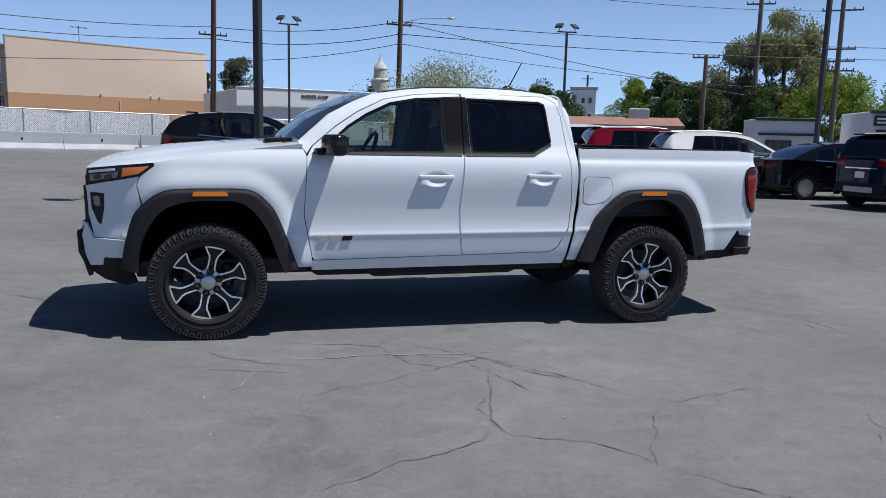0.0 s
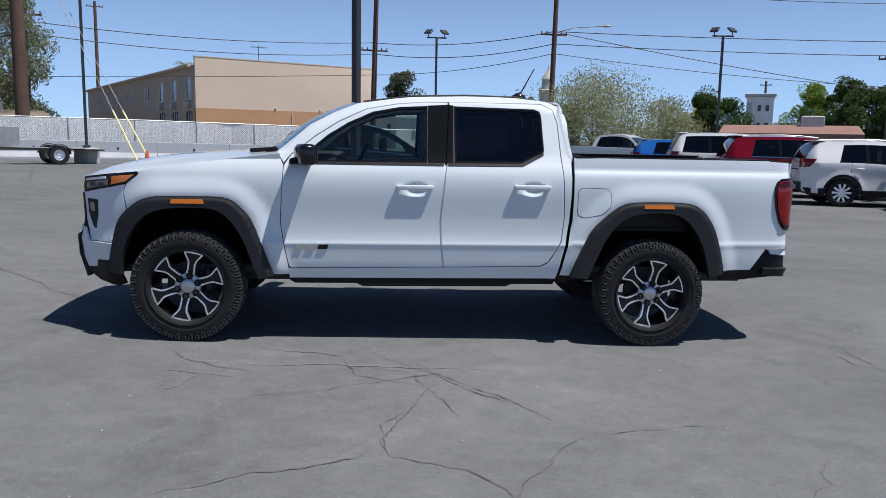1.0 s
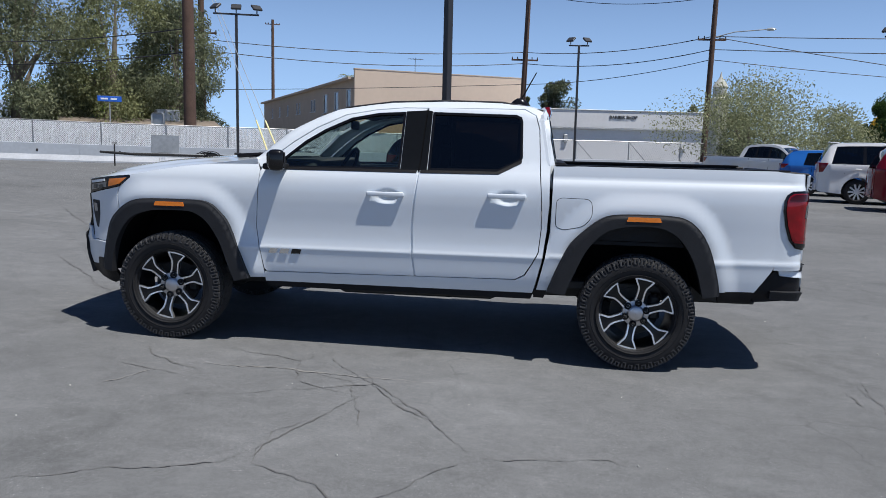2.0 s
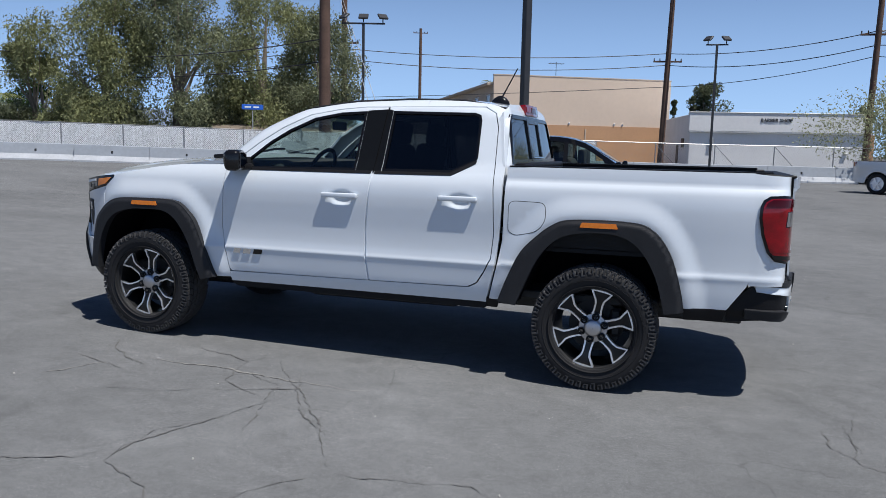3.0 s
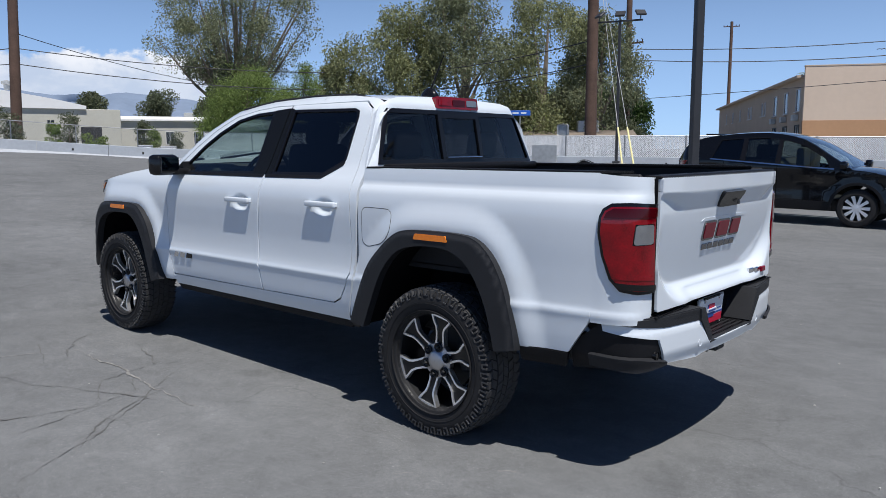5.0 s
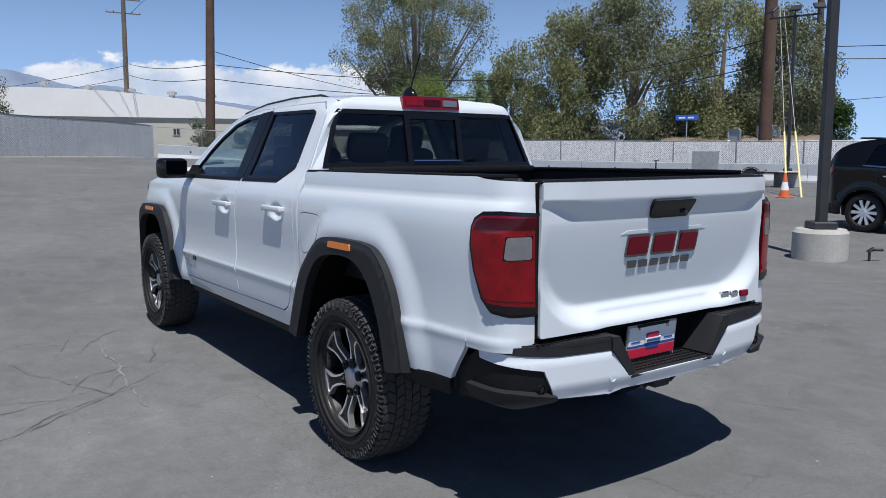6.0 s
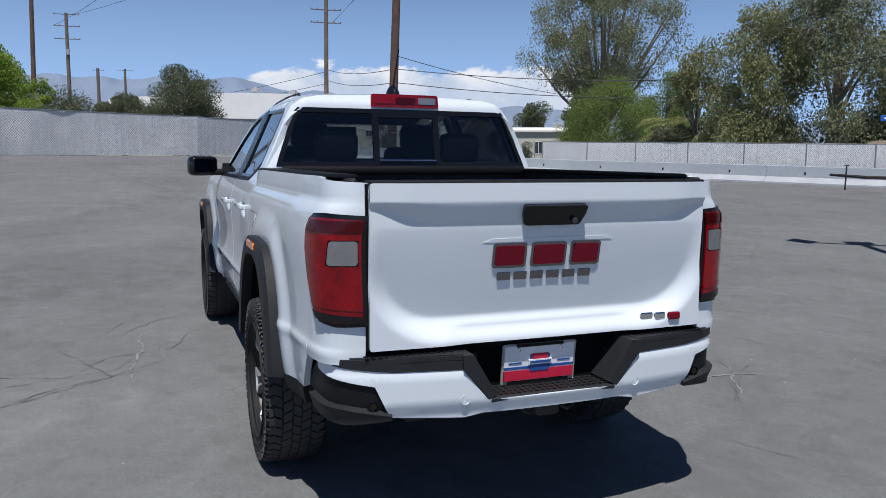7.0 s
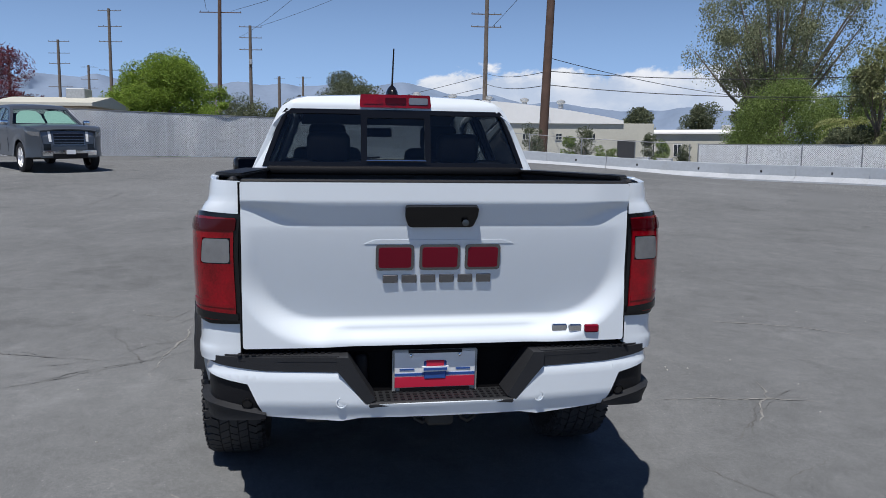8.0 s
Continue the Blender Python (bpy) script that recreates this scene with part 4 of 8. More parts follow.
def barber_shop():
    top = empty("barber_shop", Matrix.Translation((1.1, 63.5, 0.0)) @ Matrix.Rotation(0.20, 4, "Z"), label="single-storey white barber shop with flat parapet", category="building", kind="structure")
    bm = bmesh.new()
    box(bm, (7.2, 7.0, 2.35), (14.4, 14.0, 4.7), 0.03)
    part("wall", bm, WHITE_WALL, top)
    bm = bmesh.new()
    box(bm, (7.2, -0.12, 4.05), (14.7, 0.3, 1.55), 0.04)
    part("fascia", bm, WHITE_WALL, top)
    bm = bmesh.new()
    box(bm, (7.2, -0.16, 3.22), (14.7, 0.2, 0.12), 0.02)
    box(bm, (7.2, -0.16, 4.84), (14.7, 0.34, 0.10), 0.02)
    part("moulding", bm, GALV, top)
    writing("lettering", "BARBER SHOP", Matrix.Translation((6.9, -0.30, 4.25)) @ Matrix.Rotation(radians(90), 4, "X"), 0.40, DARK_TRIM, top, 0.03, 2.5, label="dark raised lettering")
    bm = bmesh.new()
    box(bm, (-0.02, 3.0, 2.3), (0.06, 1.2, 0.8))
    box(bm, (-0.02, 5.5, 1.1), (0.06, 1.0, 2.1))
    part("door", bm, DARK_TRIM, top)
    bm = bmesh.new()
    box(bm, (1.8, -0.1, 2.3), (0.35, 0.18, 0.75), 0.03)
    box(bm, (12.6, -0.1, 1.6), (0.35, 0.18, 0.2), 0.03)
    part("meter_box", bm, GALV, top)
    bm = bmesh.new()
    box(bm, (14.6, 0.4, 1.6), (0.5, 0.8, 3.2), 0.05)
    part("pier", bm, TAN, top)


barber_shop()


def warehouse():
    """The long shed to the west with a white vaulted roof."""
    top = empty("warehouse", Matrix.Translation((-91.5, 43.0, 0.0)) @ Matrix.Rotation(radians(-104), 4, "Z"), label="pale warehouse with white vaulted roof", category="building", kind="structure")
    # local x runs south along the front, local y runs away to the west
    bm = bmesh.new()
    box(bm, (26, -12, 3.2), (52, 24, 6.4), 0.05)
    part("wall", bm, PALE_WALL, top)
    bm = bmesh.new()
    n = 26
    prof = []
    for i in range(n + 1):
        u = 4 + 46 * i / n
        s = (u - 4) / 46
        prof.append((u, 6.4 + 3.3 * math.sin(math.pi * min(1, s * 0.78 + 0.02)) ** 0.8))
    prism(bm, [(4, 6.35)] + prof + [(50, 6.35)], -24.2, 0.3, "y")
    part("roof", bm, ROOF_WHITE, top, "white vaulted roof")
    for k in range(5):
        bm = bmesh.new()
        lathe(bm, [(0.35, 0), (0.35, 0.6), (0.6, 0.7), (0.6, 1.0), (0.1, 1.2)], "z", 12)
        bmesh.ops.translate(bm, vec=(12 + 5 * k, -4, 8.6 + 0.25 * k), verts=bm.verts[:])
        part("roof_vent", bm, GALV, top)
    for k in range(9):
        window_unit(top, Matrix.Translation((8 + 4.4 * k, 0.06, 4.6)) @ Matrix.Rotation(math.pi, 4, "Z"), 0.9, 0.9, PALE_WALL, DARK_WINDOW, False)
    bm = bmesh.new()
    box(bm, (3.5, 0.04, 2.6), (2.4, 0.1, 3.2), 0.02)
    part("door", bm, DARK_TRIM, top)


warehouse()


def low_shed(name, x, y, heading, w, d, h, label, wall, roof, over=0.5):
    top = empty(name, Matrix.Translation((x, y, 0)) @ Matrix.Rotation(heading, 4, "Z"), label=label, category="building", kind="structure")
    bm = bmesh.new()
    box(bm, (0, 0, h / 2), (w, d, h), 0.03)
    part("wall", bm, wall, top)
    bm = bmesh.new()
    prism(bm, [(-d / 2 - over, h), (d / 2 + over, h), (d / 2 + over, h + 0.25), (0, h + 0.9), (-d / 2 - over, h + 0.25)], -w / 2 - over, w / 2 + over, "x")
    part("roof", bm, roof, top)
    k = max(2, int(w / 4))
    for i in range(k):
        window_unit(top, Matrix.Translation((-w / 2 + w * (i + 0.5) / k, -d / 2 - 0.02, h * 0.55)), 1.3, h * 0.35, WHITE_WALL, DARK_WINDOW, False)
    bm = bmesh.new()
    box(bm, (w * 0.2, 0, h + 1.1), (1.5, 1.4, 0.9), 0.05)
    part("roof_unit", bm, GALV, top)
    return top


low_shed("school_building", -118, 62, radians(60), 26, 9, 6.0, "low pale building with white roof behind the fence", PALE_WALL, ROOF_WHITE)
low_shed("school_building", -128, 44, radians(70), 16, 8, 5.4, "low pale building with white roof behind the fence", PALE_WALL, ROOF_WHITE)
low_shed("shop_building", 29.0, 47.5, radians(-28), 7.5, 8, 2.0, "low shop with red clay tile roof", PALE_WALL, ROOF_TILE, 0.7)
low_shed("shop_building", -61.5, -21.0, radians(81), 7, 6, 5.2, "low shed with pale flat roof beyond the fence", BROWN_SHADED_STUCCO, PALE_WALL)
# Bark-brown roof colour puts the trees' shade into the bungalow.
low_shed("bungalow", -26.5, 44.0, radians(35), 9, 6, 1.9, "bungalow under the trees with shade in its dark roof colour", BROWN_SHADED_STUCCO, BARK)


def tower_building():
    top = empty("tower_building", Matrix.Translation((62.5, 118.8, 0)) @ Matrix.Rotation(-0.45, 4, "Z"), label="white square tower building with flat cap", category="building", kind="structure")
    bm = bmesh.new()
    box(bm, (0, 0, 4.6), (4.2, 4.2, 9.2), 0.05)
    box(bm, (7, 2, 2.6), (11, 7, 5.2), 0.05)
    part("wall", bm, WHITE_WALL, top)
    bm = bmesh.new()
    box(bm, (0, 0, 9.5), (4.8, 4.8, 0.5), 0.05)
    part("roof", bm, GALV, top)
    for u in (-0.7, 0.5):
        for z in (7.4, 4.6):
            window_unit(top, Matrix.Translation((u + 0.6, -2.12, z)), 0.7, 1.1, WHITE_WALL, DARK_WINDOW, False, 0)
    bm = bmesh.new()
    box(bm, (-1.6, -2.14, 6.6), (0.7, 0.1, 3.4))
    part("stair_slot", bm, GALV, top)


tower_building()


def dome_tower():
    top = empty("dome_tower", Matrix.Translation((77.0, 351.5, 0)), label="far white bell tower with domed top", category="building", kind="structure")
    bm = bmesh.new()
    lathe(bm, [(4.2, 0), (4.2, 24), (4.6, 24.4), (3.2, 25), (3.0, 29), (3.3, 29.4), (2.6, 31), (1.2, 32.6), (0.5, 34), (0.2, 36)], "z", 16)
    part("wall", bm, PALE_WALL, top)


dome_tower()


def sign_shop(x, y, heading, w, d, h, label, boards=()):
    top = empty("shop_building", Matrix.Translation((x, y, 0)) @ Matrix.Rotation(heading, 4, "Z"), label=label, category="building", kind="structure")
    bm = bmesh.new()
    box(bm, (0, 0, h / 2), (w, d, h), 0.03)
    part("wall", bm, WHITE_WALL, top)
    bm = bmesh.new()
    box(bm, (0, -d / 2 - 0.1, h - 0.02), (w + 0.2, 0.4, 0.18), 0.02)
    box(bm, (0, -d / 2 - 0.12, h * 0.66), (w * 0.92, 0.35, 0.14), 0.02)
    part("trim", bm, DARK_TRIM, top)
    window_unit(top, Matrix.Translation((-w * 0.12, -d / 2 - 0.05, h * 0.33)), w * 0.42, h * 0.4, DARK_TRIM, DARK_WINDOW, False, 2)
    for u, wide, paint_m in boards:
        bm = bmesh.new()
        box(bm, (u, -d / 2 - 0.16, h * 0.84), (wide, 0.12, 0.55), 0.02)
        board = part("sign_board", bm, paint_m, top)
        bm = bmesh.new()
        for k in range(2):
            box(bm, (u, -d / 2 - 0.23, h * 0.84 + 0.1 - 0.2 * k), (wide * 0.74, 0.01, 0.09))
        part("lettering_bar", bm, PLATE_WHITE, board)
    return top


sign_shop(33.3, 34.9, radians(-30), 3.5, 5.0, 2.7, "small white shop with black trim")
sign_shop(37.1, 28.4, radians(-30), 6.2, 6.0, 3.1, "white shop front with dark and red sign boards", ((-2.55, 0.95, DARK_TRIM), (-1.5, 0.8, SIGN_RED)))

# yellow arched roadside sign
ysign = empty("roadside_sign", Matrix.Translation((30.5, 67.0, 0)), label="yellow arched roadside shop sign", category="sign")
bm = bmesh.new()
prism(bm, [(-1.2, 3.2), (1.2, 3.2), (0.8, 4.4), (0.3, 4.9), (-0.3, 4.9), (-0.8, 4.4)], -0.15, 0.15, "y")
part("board", bm, SIGN_YELLOW, ysign)
bm = bmesh.new()
box(bm, (0, 0, 2.6), (1.8, 0.2, 0.8), 0.02)
tube(bm, [(0, 0, 0), (0, 0, 3.2)], 0.12, 8)
part("post", bm, DARK_TRIM, ysign)
bm = bmesh.new()
box(bm, (0, 0, 0), (0.75, 0.03, 0.75), 0, Matrix.Translation((33.0, 62.0, 2.3)) @ Matrix.Rotation(radians(45), 4, "Y"))
tube(bm, [(33.0, 62.04, 0), (33.0, 62.04, 2.2)], 0.03, 6)
tagged(part("warning_sign", bm, SIGN_YELLOW), "yellow diamond warning sign on a post", "sign")

# ---- trees ----


def leaves(bm_verts, bm_faces, centre, radius, count, size, rnd, squash=1.0, droop=0.0, hollow=0.35):
    """Adds leaf blades round a centre to two lists, denser towards the clump's outside."""
    u = rnd.normal(size=(count, 3))
    u /= np.linalg.norm(u, axis=1)[:, None]
    r = radius * (hollow + (1 - hollow) * rnd.random(count) ** 0.55)
    p = u * r[:, None] * np.array([1, 1, squash]) + np.array(centre)
    p[:, 2] -= droop * rnd.random(count) * radius
    way = rnd.normal(size=(count, 3)) + u * 0.6 + np.array([0, 0, -0.9 * (droop > 0)])
    way /= np.linalg.norm(way, axis=1)[:, None]
    side = np.cross(way, rnd.normal(size=(count, 3)))
    side /= np.linalg.norm(side, axis=1)[:, None] + 1e-9
    s = size * (0.6 + 0.8 * rnd.random(count))[:, None]
    k = len(bm_verts)
    quad = np.stack([p - way * s, p + side * s * 0.42, p + way * s, p - side * s * 0.42], 1).reshape(-1, 3)
    bm_verts.extend(map(tuple, quad))
    bm_faces.extend((k + 4 * i, k + 4 * i + 1, k + 4 * i + 2, k + 4 * i + 3) for i in range(count))


def tree(x, y, height, spread, leaf, label, seed, trunk_h=0.3, trunk_r=0.25, clumps=26, per=260, size=0.22, squash=0.8, droop=0.0,
         clump_r=0.28, limbs=9, name="tree", z=None, low=0.25, flat=1.0, outer=0.5, fine=2.0):
    """A tree: tapered trunk, forking limbs and a crown of leaf clumps with gaps between them."""
    z = ground_z(x, y) if z is None else z
    rnd, r2 = random.Random(seed), np.random.RandomState(seed)
    top = empty(name, Matrix.Translation((x, y, z)), label=label, category="tree", group="trees")
    bm = bmesh.new()
    th = height * trunk_h
    bend = (rnd.uniform(-0.05, 0.05) * height, rnd.uniform(-0.05, 0.05) * height)
    tube(bm, [(0, 0, -0.2), (bend[0] * 0.3, bend[1] * 0.3, th * 0.5), (bend[0], bend[1], th), (bend[0] * 1.4, bend[1] * 1.4, height * 0.8)], [trunk_r * 1.25, trunk_r, trunk_r * 0.8, trunk_r * 0.15], 9)
    vs, fs = [], []
    centres = []
    for i in range(clumps):
        a = rnd.uniform(0, 2 * math.pi)
        f = rnd.uniform(low, 1.0)
        wide = spread * math.sin(math.pi * min(0.97, 0.14 + 0.80 * (f - low) / (1 - low))) ** 0.7
        d = wide * rnd.uniform(outer, 1.0) * 0.82
        centres.append(Vector((bend[0] + math.cos(a) * d, bend[1] + math.sin(a) * d * flat, height * f * 0.93)))
    for i, c in enumerate(centres):
        r = spread * clump_r * rnd.uniform(0.7, 1.5)
        leaves(vs, fs, c, r, int(per * fine * rnd.uniform(0.5, 1.4)), size * 0.62, r2, squash, droop)
        if i < limbs:
            s = Vector((bend[0], bend[1], th * rnd.uniform(0.75, 1.1)))
            mid = s.lerp(c, 0.5) + Vector((rnd.uniform(-0.3, 0.3), rnd.uniform(-0.3, 0.3), -0.018 * height))
            tube(bm, [s, mid, c], [trunk_r * 0.5, trunk_r * 0.28, trunk_r * 0.08], 6)
    part("trunk", bm, BARK, top)
    me = bpy.data.meshes.new("crown")
    me.from_pydata(vs, [], fs)
    me.materials.append(leaf)
    tagged(part("crown", me, leaf, top), kind="stuff")
    return top


EUC = "tall grey-green eucalyptus with drooping leaves"
tree(-36.3, 37.5, 11.8, 4.6, LEAF_EUC_OLIVE, EUC, 21, clumps=60, per=330, size=0.17, droop=0.9, low=0.12, trunk_r=0.3, clump_r=0.24)
tree(-33.5, 41.0, 13.5, 5.2, LEAF_EUC, EUC, 22, clumps=64, per=340, size=0.17, droop=0.9, low=0.10, trunk_r=0.35, clump_r=0.23)
tree(-29.5, 44.5, 13.0, 5.2, LEAF_EUC_OLIVE, EUC, 23, clumps=60, per=340, size=0.17, droop=0.9, low=0.08, trunk_r=0.35, clump_r=0.24)
tree(-25.5, 46.5, 11.5, 4.2, LEAF_EUC, EUC, 24, clumps=46, per=330, size=0.17, droop=0.9, low=0.08, trunk_r=0.28, clump_r=0.25)
tree(-42.4, 36.9, 10.4, 2.4, LEAF_EUC_OLIVE, "slender grey-green eucalyptus with open crown", 25, clumps=30, per=170, size=0.18, droop=0.8, low=0.55, trunk_r=0.16, clump_r=0.3)
tree(-36.0, 37.5, 3.6, 2.6, LEAF_EUC, "scrubby grey-green trees behind the fence", 26, clumps=26, per=260, size=0.17, droop=0.5, low=0.1, trunk_r=0.12)
tree(-89.3, 57.9, 29.0, 14.0, LEAF_EUC, "very tall open-crowned eucalyptus with pale limbs", 27, clumps=200, per=150, size=0.25, droop=0.9, low=0.42, trunk_r=0.7, clump_r=0.115, limbs=44, outer=0.25, trunk_h=0.20)
tree(-84.5, 54.0, 13.0, 3.4, LEAF_BUSH, "dark leafy tree under the tall eucalyptus", 28, clumps=30, per=220, size=0.28, droop=0.4, low=0.1, trunk_r=0.3)
tree(-75.8, 51.4, 11.2, 6.2, LEAF_WILLOW, "bright green drooping pepper tree", 29, clumps=80, per=420, size=0.17, droop=1.1, low=0.10, trunk_r=0.3, clump_r=0.27)
tree(-79.0, 62.5, 13.0, 5.2, LEAF_WILLOW, "bright green drooping pepper tree", 30, clumps=36, per=380, size=0.20, droop=1.1, low=0.12, trunk_r=0.3, clump_r=0.28)
tree(-62.0, 58.0, 9.0, 3.6, LEAF_DARK, "dark green shrub tree behind the fence", 31, clumps=26, per=260, size=0.2, low=0.1)
for i, (x, y, h, w) in enumerate(((-43.5, 36.2, 3.4, 2.6), (-40.2, 37.2, 3.0, 2.2), (-31.0, 42.0, 3.6, 2.8), (-27.6, 45.4, 3.3, 2.6), (-23.6, 47.6, 3.4, 2.4))):
    tree(x, y, h, w, LEAF_EUC_OLIVE if i % 2 else LEAF_BUSH, "scrubby grey-green trees behind the fence", 140 + i, clumps=26, per=240, size=0.15, droop=0.4, low=0.05, trunk_r=0.1)
tree(-45.0, 47.5, 4.2, 4.2, LEAF_BUSH, "grey-green scrub behind the fence", 32, clumps=26, per=300, size=0.18, low=0.1, trunk_r=0.1, droop=0.3)
for i, (x, y, h, s) in enumerate(((-144, 76, 13, 6), (-138, 86, 12, 6), (-150, 66, 12, 5), (-165, 60, 10, 4))):
    tree(x, y, h, s, LEAF_BUSH, "distant hazy grey-green tree", 40 + i, clumps=50, per=140, size=0.4, low=0.03, outer=0.2)
for i, (x, y, h, s, lf) in enumerate(((-58, 100, 10.4, 7.5, LEAF_BUSH), (-68, 104, 10.8, 8, LEAF_DARK), (-76, 108, 9, 7, LEAF_BUSH), (-51, 96, 9.5, 5.5, LEAF_DARK), (-62, 90, 7, 6, LEAF_GREEN), (-47, 84, 6.2, 5.0, LEAF_BUSH))):
    tree(x, y, h, s, lf, "leafy street tree behind the fence", 50 + i, clumps=60, per=260, size=0.3, low=0.02)
tree(-68.0, -14.6, 9.1, 5.1, LEAF_GREEN, "dense bright green rounded tree behind the fence", 60, clumps=110, per=420, size=0.17, low=0.06, clump_r=0.26, trunk_r=0.2)
tree(-63.5, -9.3, 6.2, 2.0, LEAF_GREEN, "small bright green rounded tree", 61, clumps=20, per=260, size=0.15, low=0.1)
tree(-69.6, -29.0, 9.4, 4.6, LEAF_RED, "dark red plum tree behind the fence", 62, clumps=46, per=360, size=0.16, low=0.1)
tree(-82.4, 2.9, 9.5, 5.0, LEAF_BUSH, "dense grey-green tree behind the slatted fence", 63, clumps=70, per=380, size=0.18, low=0.08, clump_r=0.27, trunk_r=0.2)
tree(-88.0, -9.5, 6.0, 6.4, LEAF_BUSH, "low spreading grey-green tree", 64, clumps=44, per=340, size=0.2, low=0.2)
tree(-86.0, -3.5, 6.4, 4.0, LEAF_BUSH, "low spreading grey-green tree", 65, clumps=30, per=300, size=0.2, low=0.2)
tree(40.3, 55.9, 7.0, 3.4, LEAF_DARK, "dense dark green ficus street tree", 70, clumps=40, per=340, size=0.2, low=0.3)
tree(46.0, 52.0, 6.0, 2.6, LEAF_DARK, "dense dark green ficus street tree", 71, clumps=30, per=300, size=0.2, low=0.2)
tree(53.9, 58.1, 14.6, 5.2, LEAF_EUC_OLIVE, EUC, 72, clumps=60, per=300, size=0.24, droop=0.7, low=0.2, trunk_r=0.35, clump_r=0.22)
tree(48.5, 60.0, 11.5, 3.6, LEAF_EUC, EUC, 73, clumps=40, per=260, size=0.24, droop=0.7, low=0.2, trunk_r=0.3)
tree(53.0, 51.5, 7.2, 4.5, LEAF_GREEN, "leafy green street tree", 74, clumps=36, per=300, size=0.22, low=0.2)
tree(59.0, 47.5, 7.4, 4.5, LEAF_GREEN, "leafy green street tree", 75, clumps=36, per=300, size=0.22, low=0.2)
tree(30.0, 62.2, 6.2, 3.2, LEAF_DARK, "dense dark green ficus street tree", 76, clumps=36, per=320, size=0.2, low=0.25)
tree(48.0, 72.0, 9.0, 2.6, LEAF_DARK, "slim dark green conifer", 77, clumps=44, per=200, size=0.2, low=0.03)
tree(45.3, 74.0, 8.2, 3.0, LEAF_GREEN, "leafy green street tree", 78, clumps=46, per=200, size=0.2, low=0.03)
tree(13.5, 43.0, 5.2, 6.6, LEAF_PALE, "small airy tree with pale grey-green leaves", 79, clumps=75, per=150, size=0.13, low=0.34, trunk_r=0.13, clump_r=0.28, squash=0.8, outer=0.1)
tree(18.6, 45.0, 4.2, 3.8, LEAF_PALE, "low airy shrub with pale green leaves", 80, clumps=46, per=140, size=0.13, low=0.2, trunk_r=0.06, outer=0.1)
for i, (x, y, h, s) in enumerate(((2.6, 92, 9.9, 3.0), (20.5, 100, 7.8, 1.0), (27, 104, 6.8, 2.4), (0.5, 88, 8.4, 0.5), (-1.2, 88, 8.0, 0.5))):
    tree(x, y, h, s, LEAF_BUSH, "distant tree behind the barber shop", 90 + i, clumps=44, per=160, size=0.25, low=0.04, outer=0.15)


def palm(x, y, height, frond, label, seed, count=26):
    rnd = random.Random(seed)
    top = empty("palm_tree", Matrix.Translation((x, y, ground_z(x, y))), label=label, category="palm", group="trees")
    bm = bmesh.new()
    tube(bm, [(0, 0, -0.2), (0.1, 0, height * 0.5), (0, 0.1, height)], [0.45, 0.35, 0.35], 9)
    part("trunk", bm, BARK, top)
    for k in range(count):
        a, el = rnd.uniform(0, 6.283), rnd.uniform(-0.2, 1.3)
        bm = bmesh.new()
        pts = []
        for i in range(7):
            s = i / 6
            out = frond * s * math.cos(el * (1 - 0.4 * s))
            up = height + frond * s * math.sin(el) * 0.8 - 0.55 * frond * s * s
            pts.append(Vector((math.cos(a) * out, math.sin(a) * out, up)))
        tube(bm, pts, [0.04, 0.035, 0.03, 0.025, 0.02, 0.015, 0.008], 4)
        side = Vector((-math.sin(a), math.cos(a), 0))
        for p, q in zip(pts[1:], pts[2:] + [pts[-1]]):
            for s in (-1, 1):
                for j in range(4):
                    c = p.lerp(q, j / 4)
                    tip = c + side * s * frond * rnd.uniform(0.12, 0.2) + (q - p) * 0.9 - Vector((0, 0, rnd.uniform(0.02, 0.12) * frond))
                    bm.faces.new([bm.verts.new(v) for v in (c, c + (q - p) * 0.10, tip)])
        part("frond", bm, PALM_LEAF, top)


palm(-66.0, 53.4, 4.4, 4.6, "low feathery palm behind the fence", 5, 24)
palm(-24.5, 93.0, 9.4, 1.9, "small fan palm above the roofs", 6, 16)

# young shrubs behind the bare fence
for i, (x, y, h, w) in enumerate(((-47.0, 14.2, 3.0, 1.0), (-46.5, 16.6, 2.3, 0.8), (-48.5, 18.4, 3.0, 1.2), (-48.0, 20.2, 2.4, 1.0), (-46.5, 22.4, 2.9, 0.8), (-50.5, 25.5, 2.8, 0.9), (-49.0, 26.5, 2.2, 0.8), (-48.0, 30.5, 2.3, 0.7))):
    tree(x, y, h, w, LEAF_WILLOW if i % 2 else LEAF_BUSH, "young leafy shrub behind the chain-link fence", 120 + i, clumps=14, per=90, size=0.11, low=0.25, trunk_r=0.04, clump_r=0.4, limbs=5, name="shrub", outer=0.1)
# ---- the pickup truck ----
# The truck stands with its nose to -x; its middle line is y = 0.
CAB_PROFILE = [(0.42, 0.835), (0.47, 0.852), (0.52, 0.872), (0.58, 0.884), (0.66, 0.891), (0.70, 0.896), (0.722, 0.901), (0.745, 0.894), (0.80, 0.886), (0.90, 0.884), (1.0, 0.889), (1.08, 0.893), (1.16, 0.891), (1.22, 0.880), (1.27, 0.858), (1.31, 0.832), (1.36, 0.802)]
BED_PROFILE = [(0.42, 0.84), (0.50, 0.868), (0.60, 0.884), (0.70, 0.892), (0.735, 0.897), (0.765, 0.889), (0.90, 0.889), (1.05, 0.894), (1.15, 0.893), (1.215, 0.884), (1.245, 0.872), (1.268, 0.855), (1.30, 0.850), (1.335, 0.845), (1.37, 0.838)]
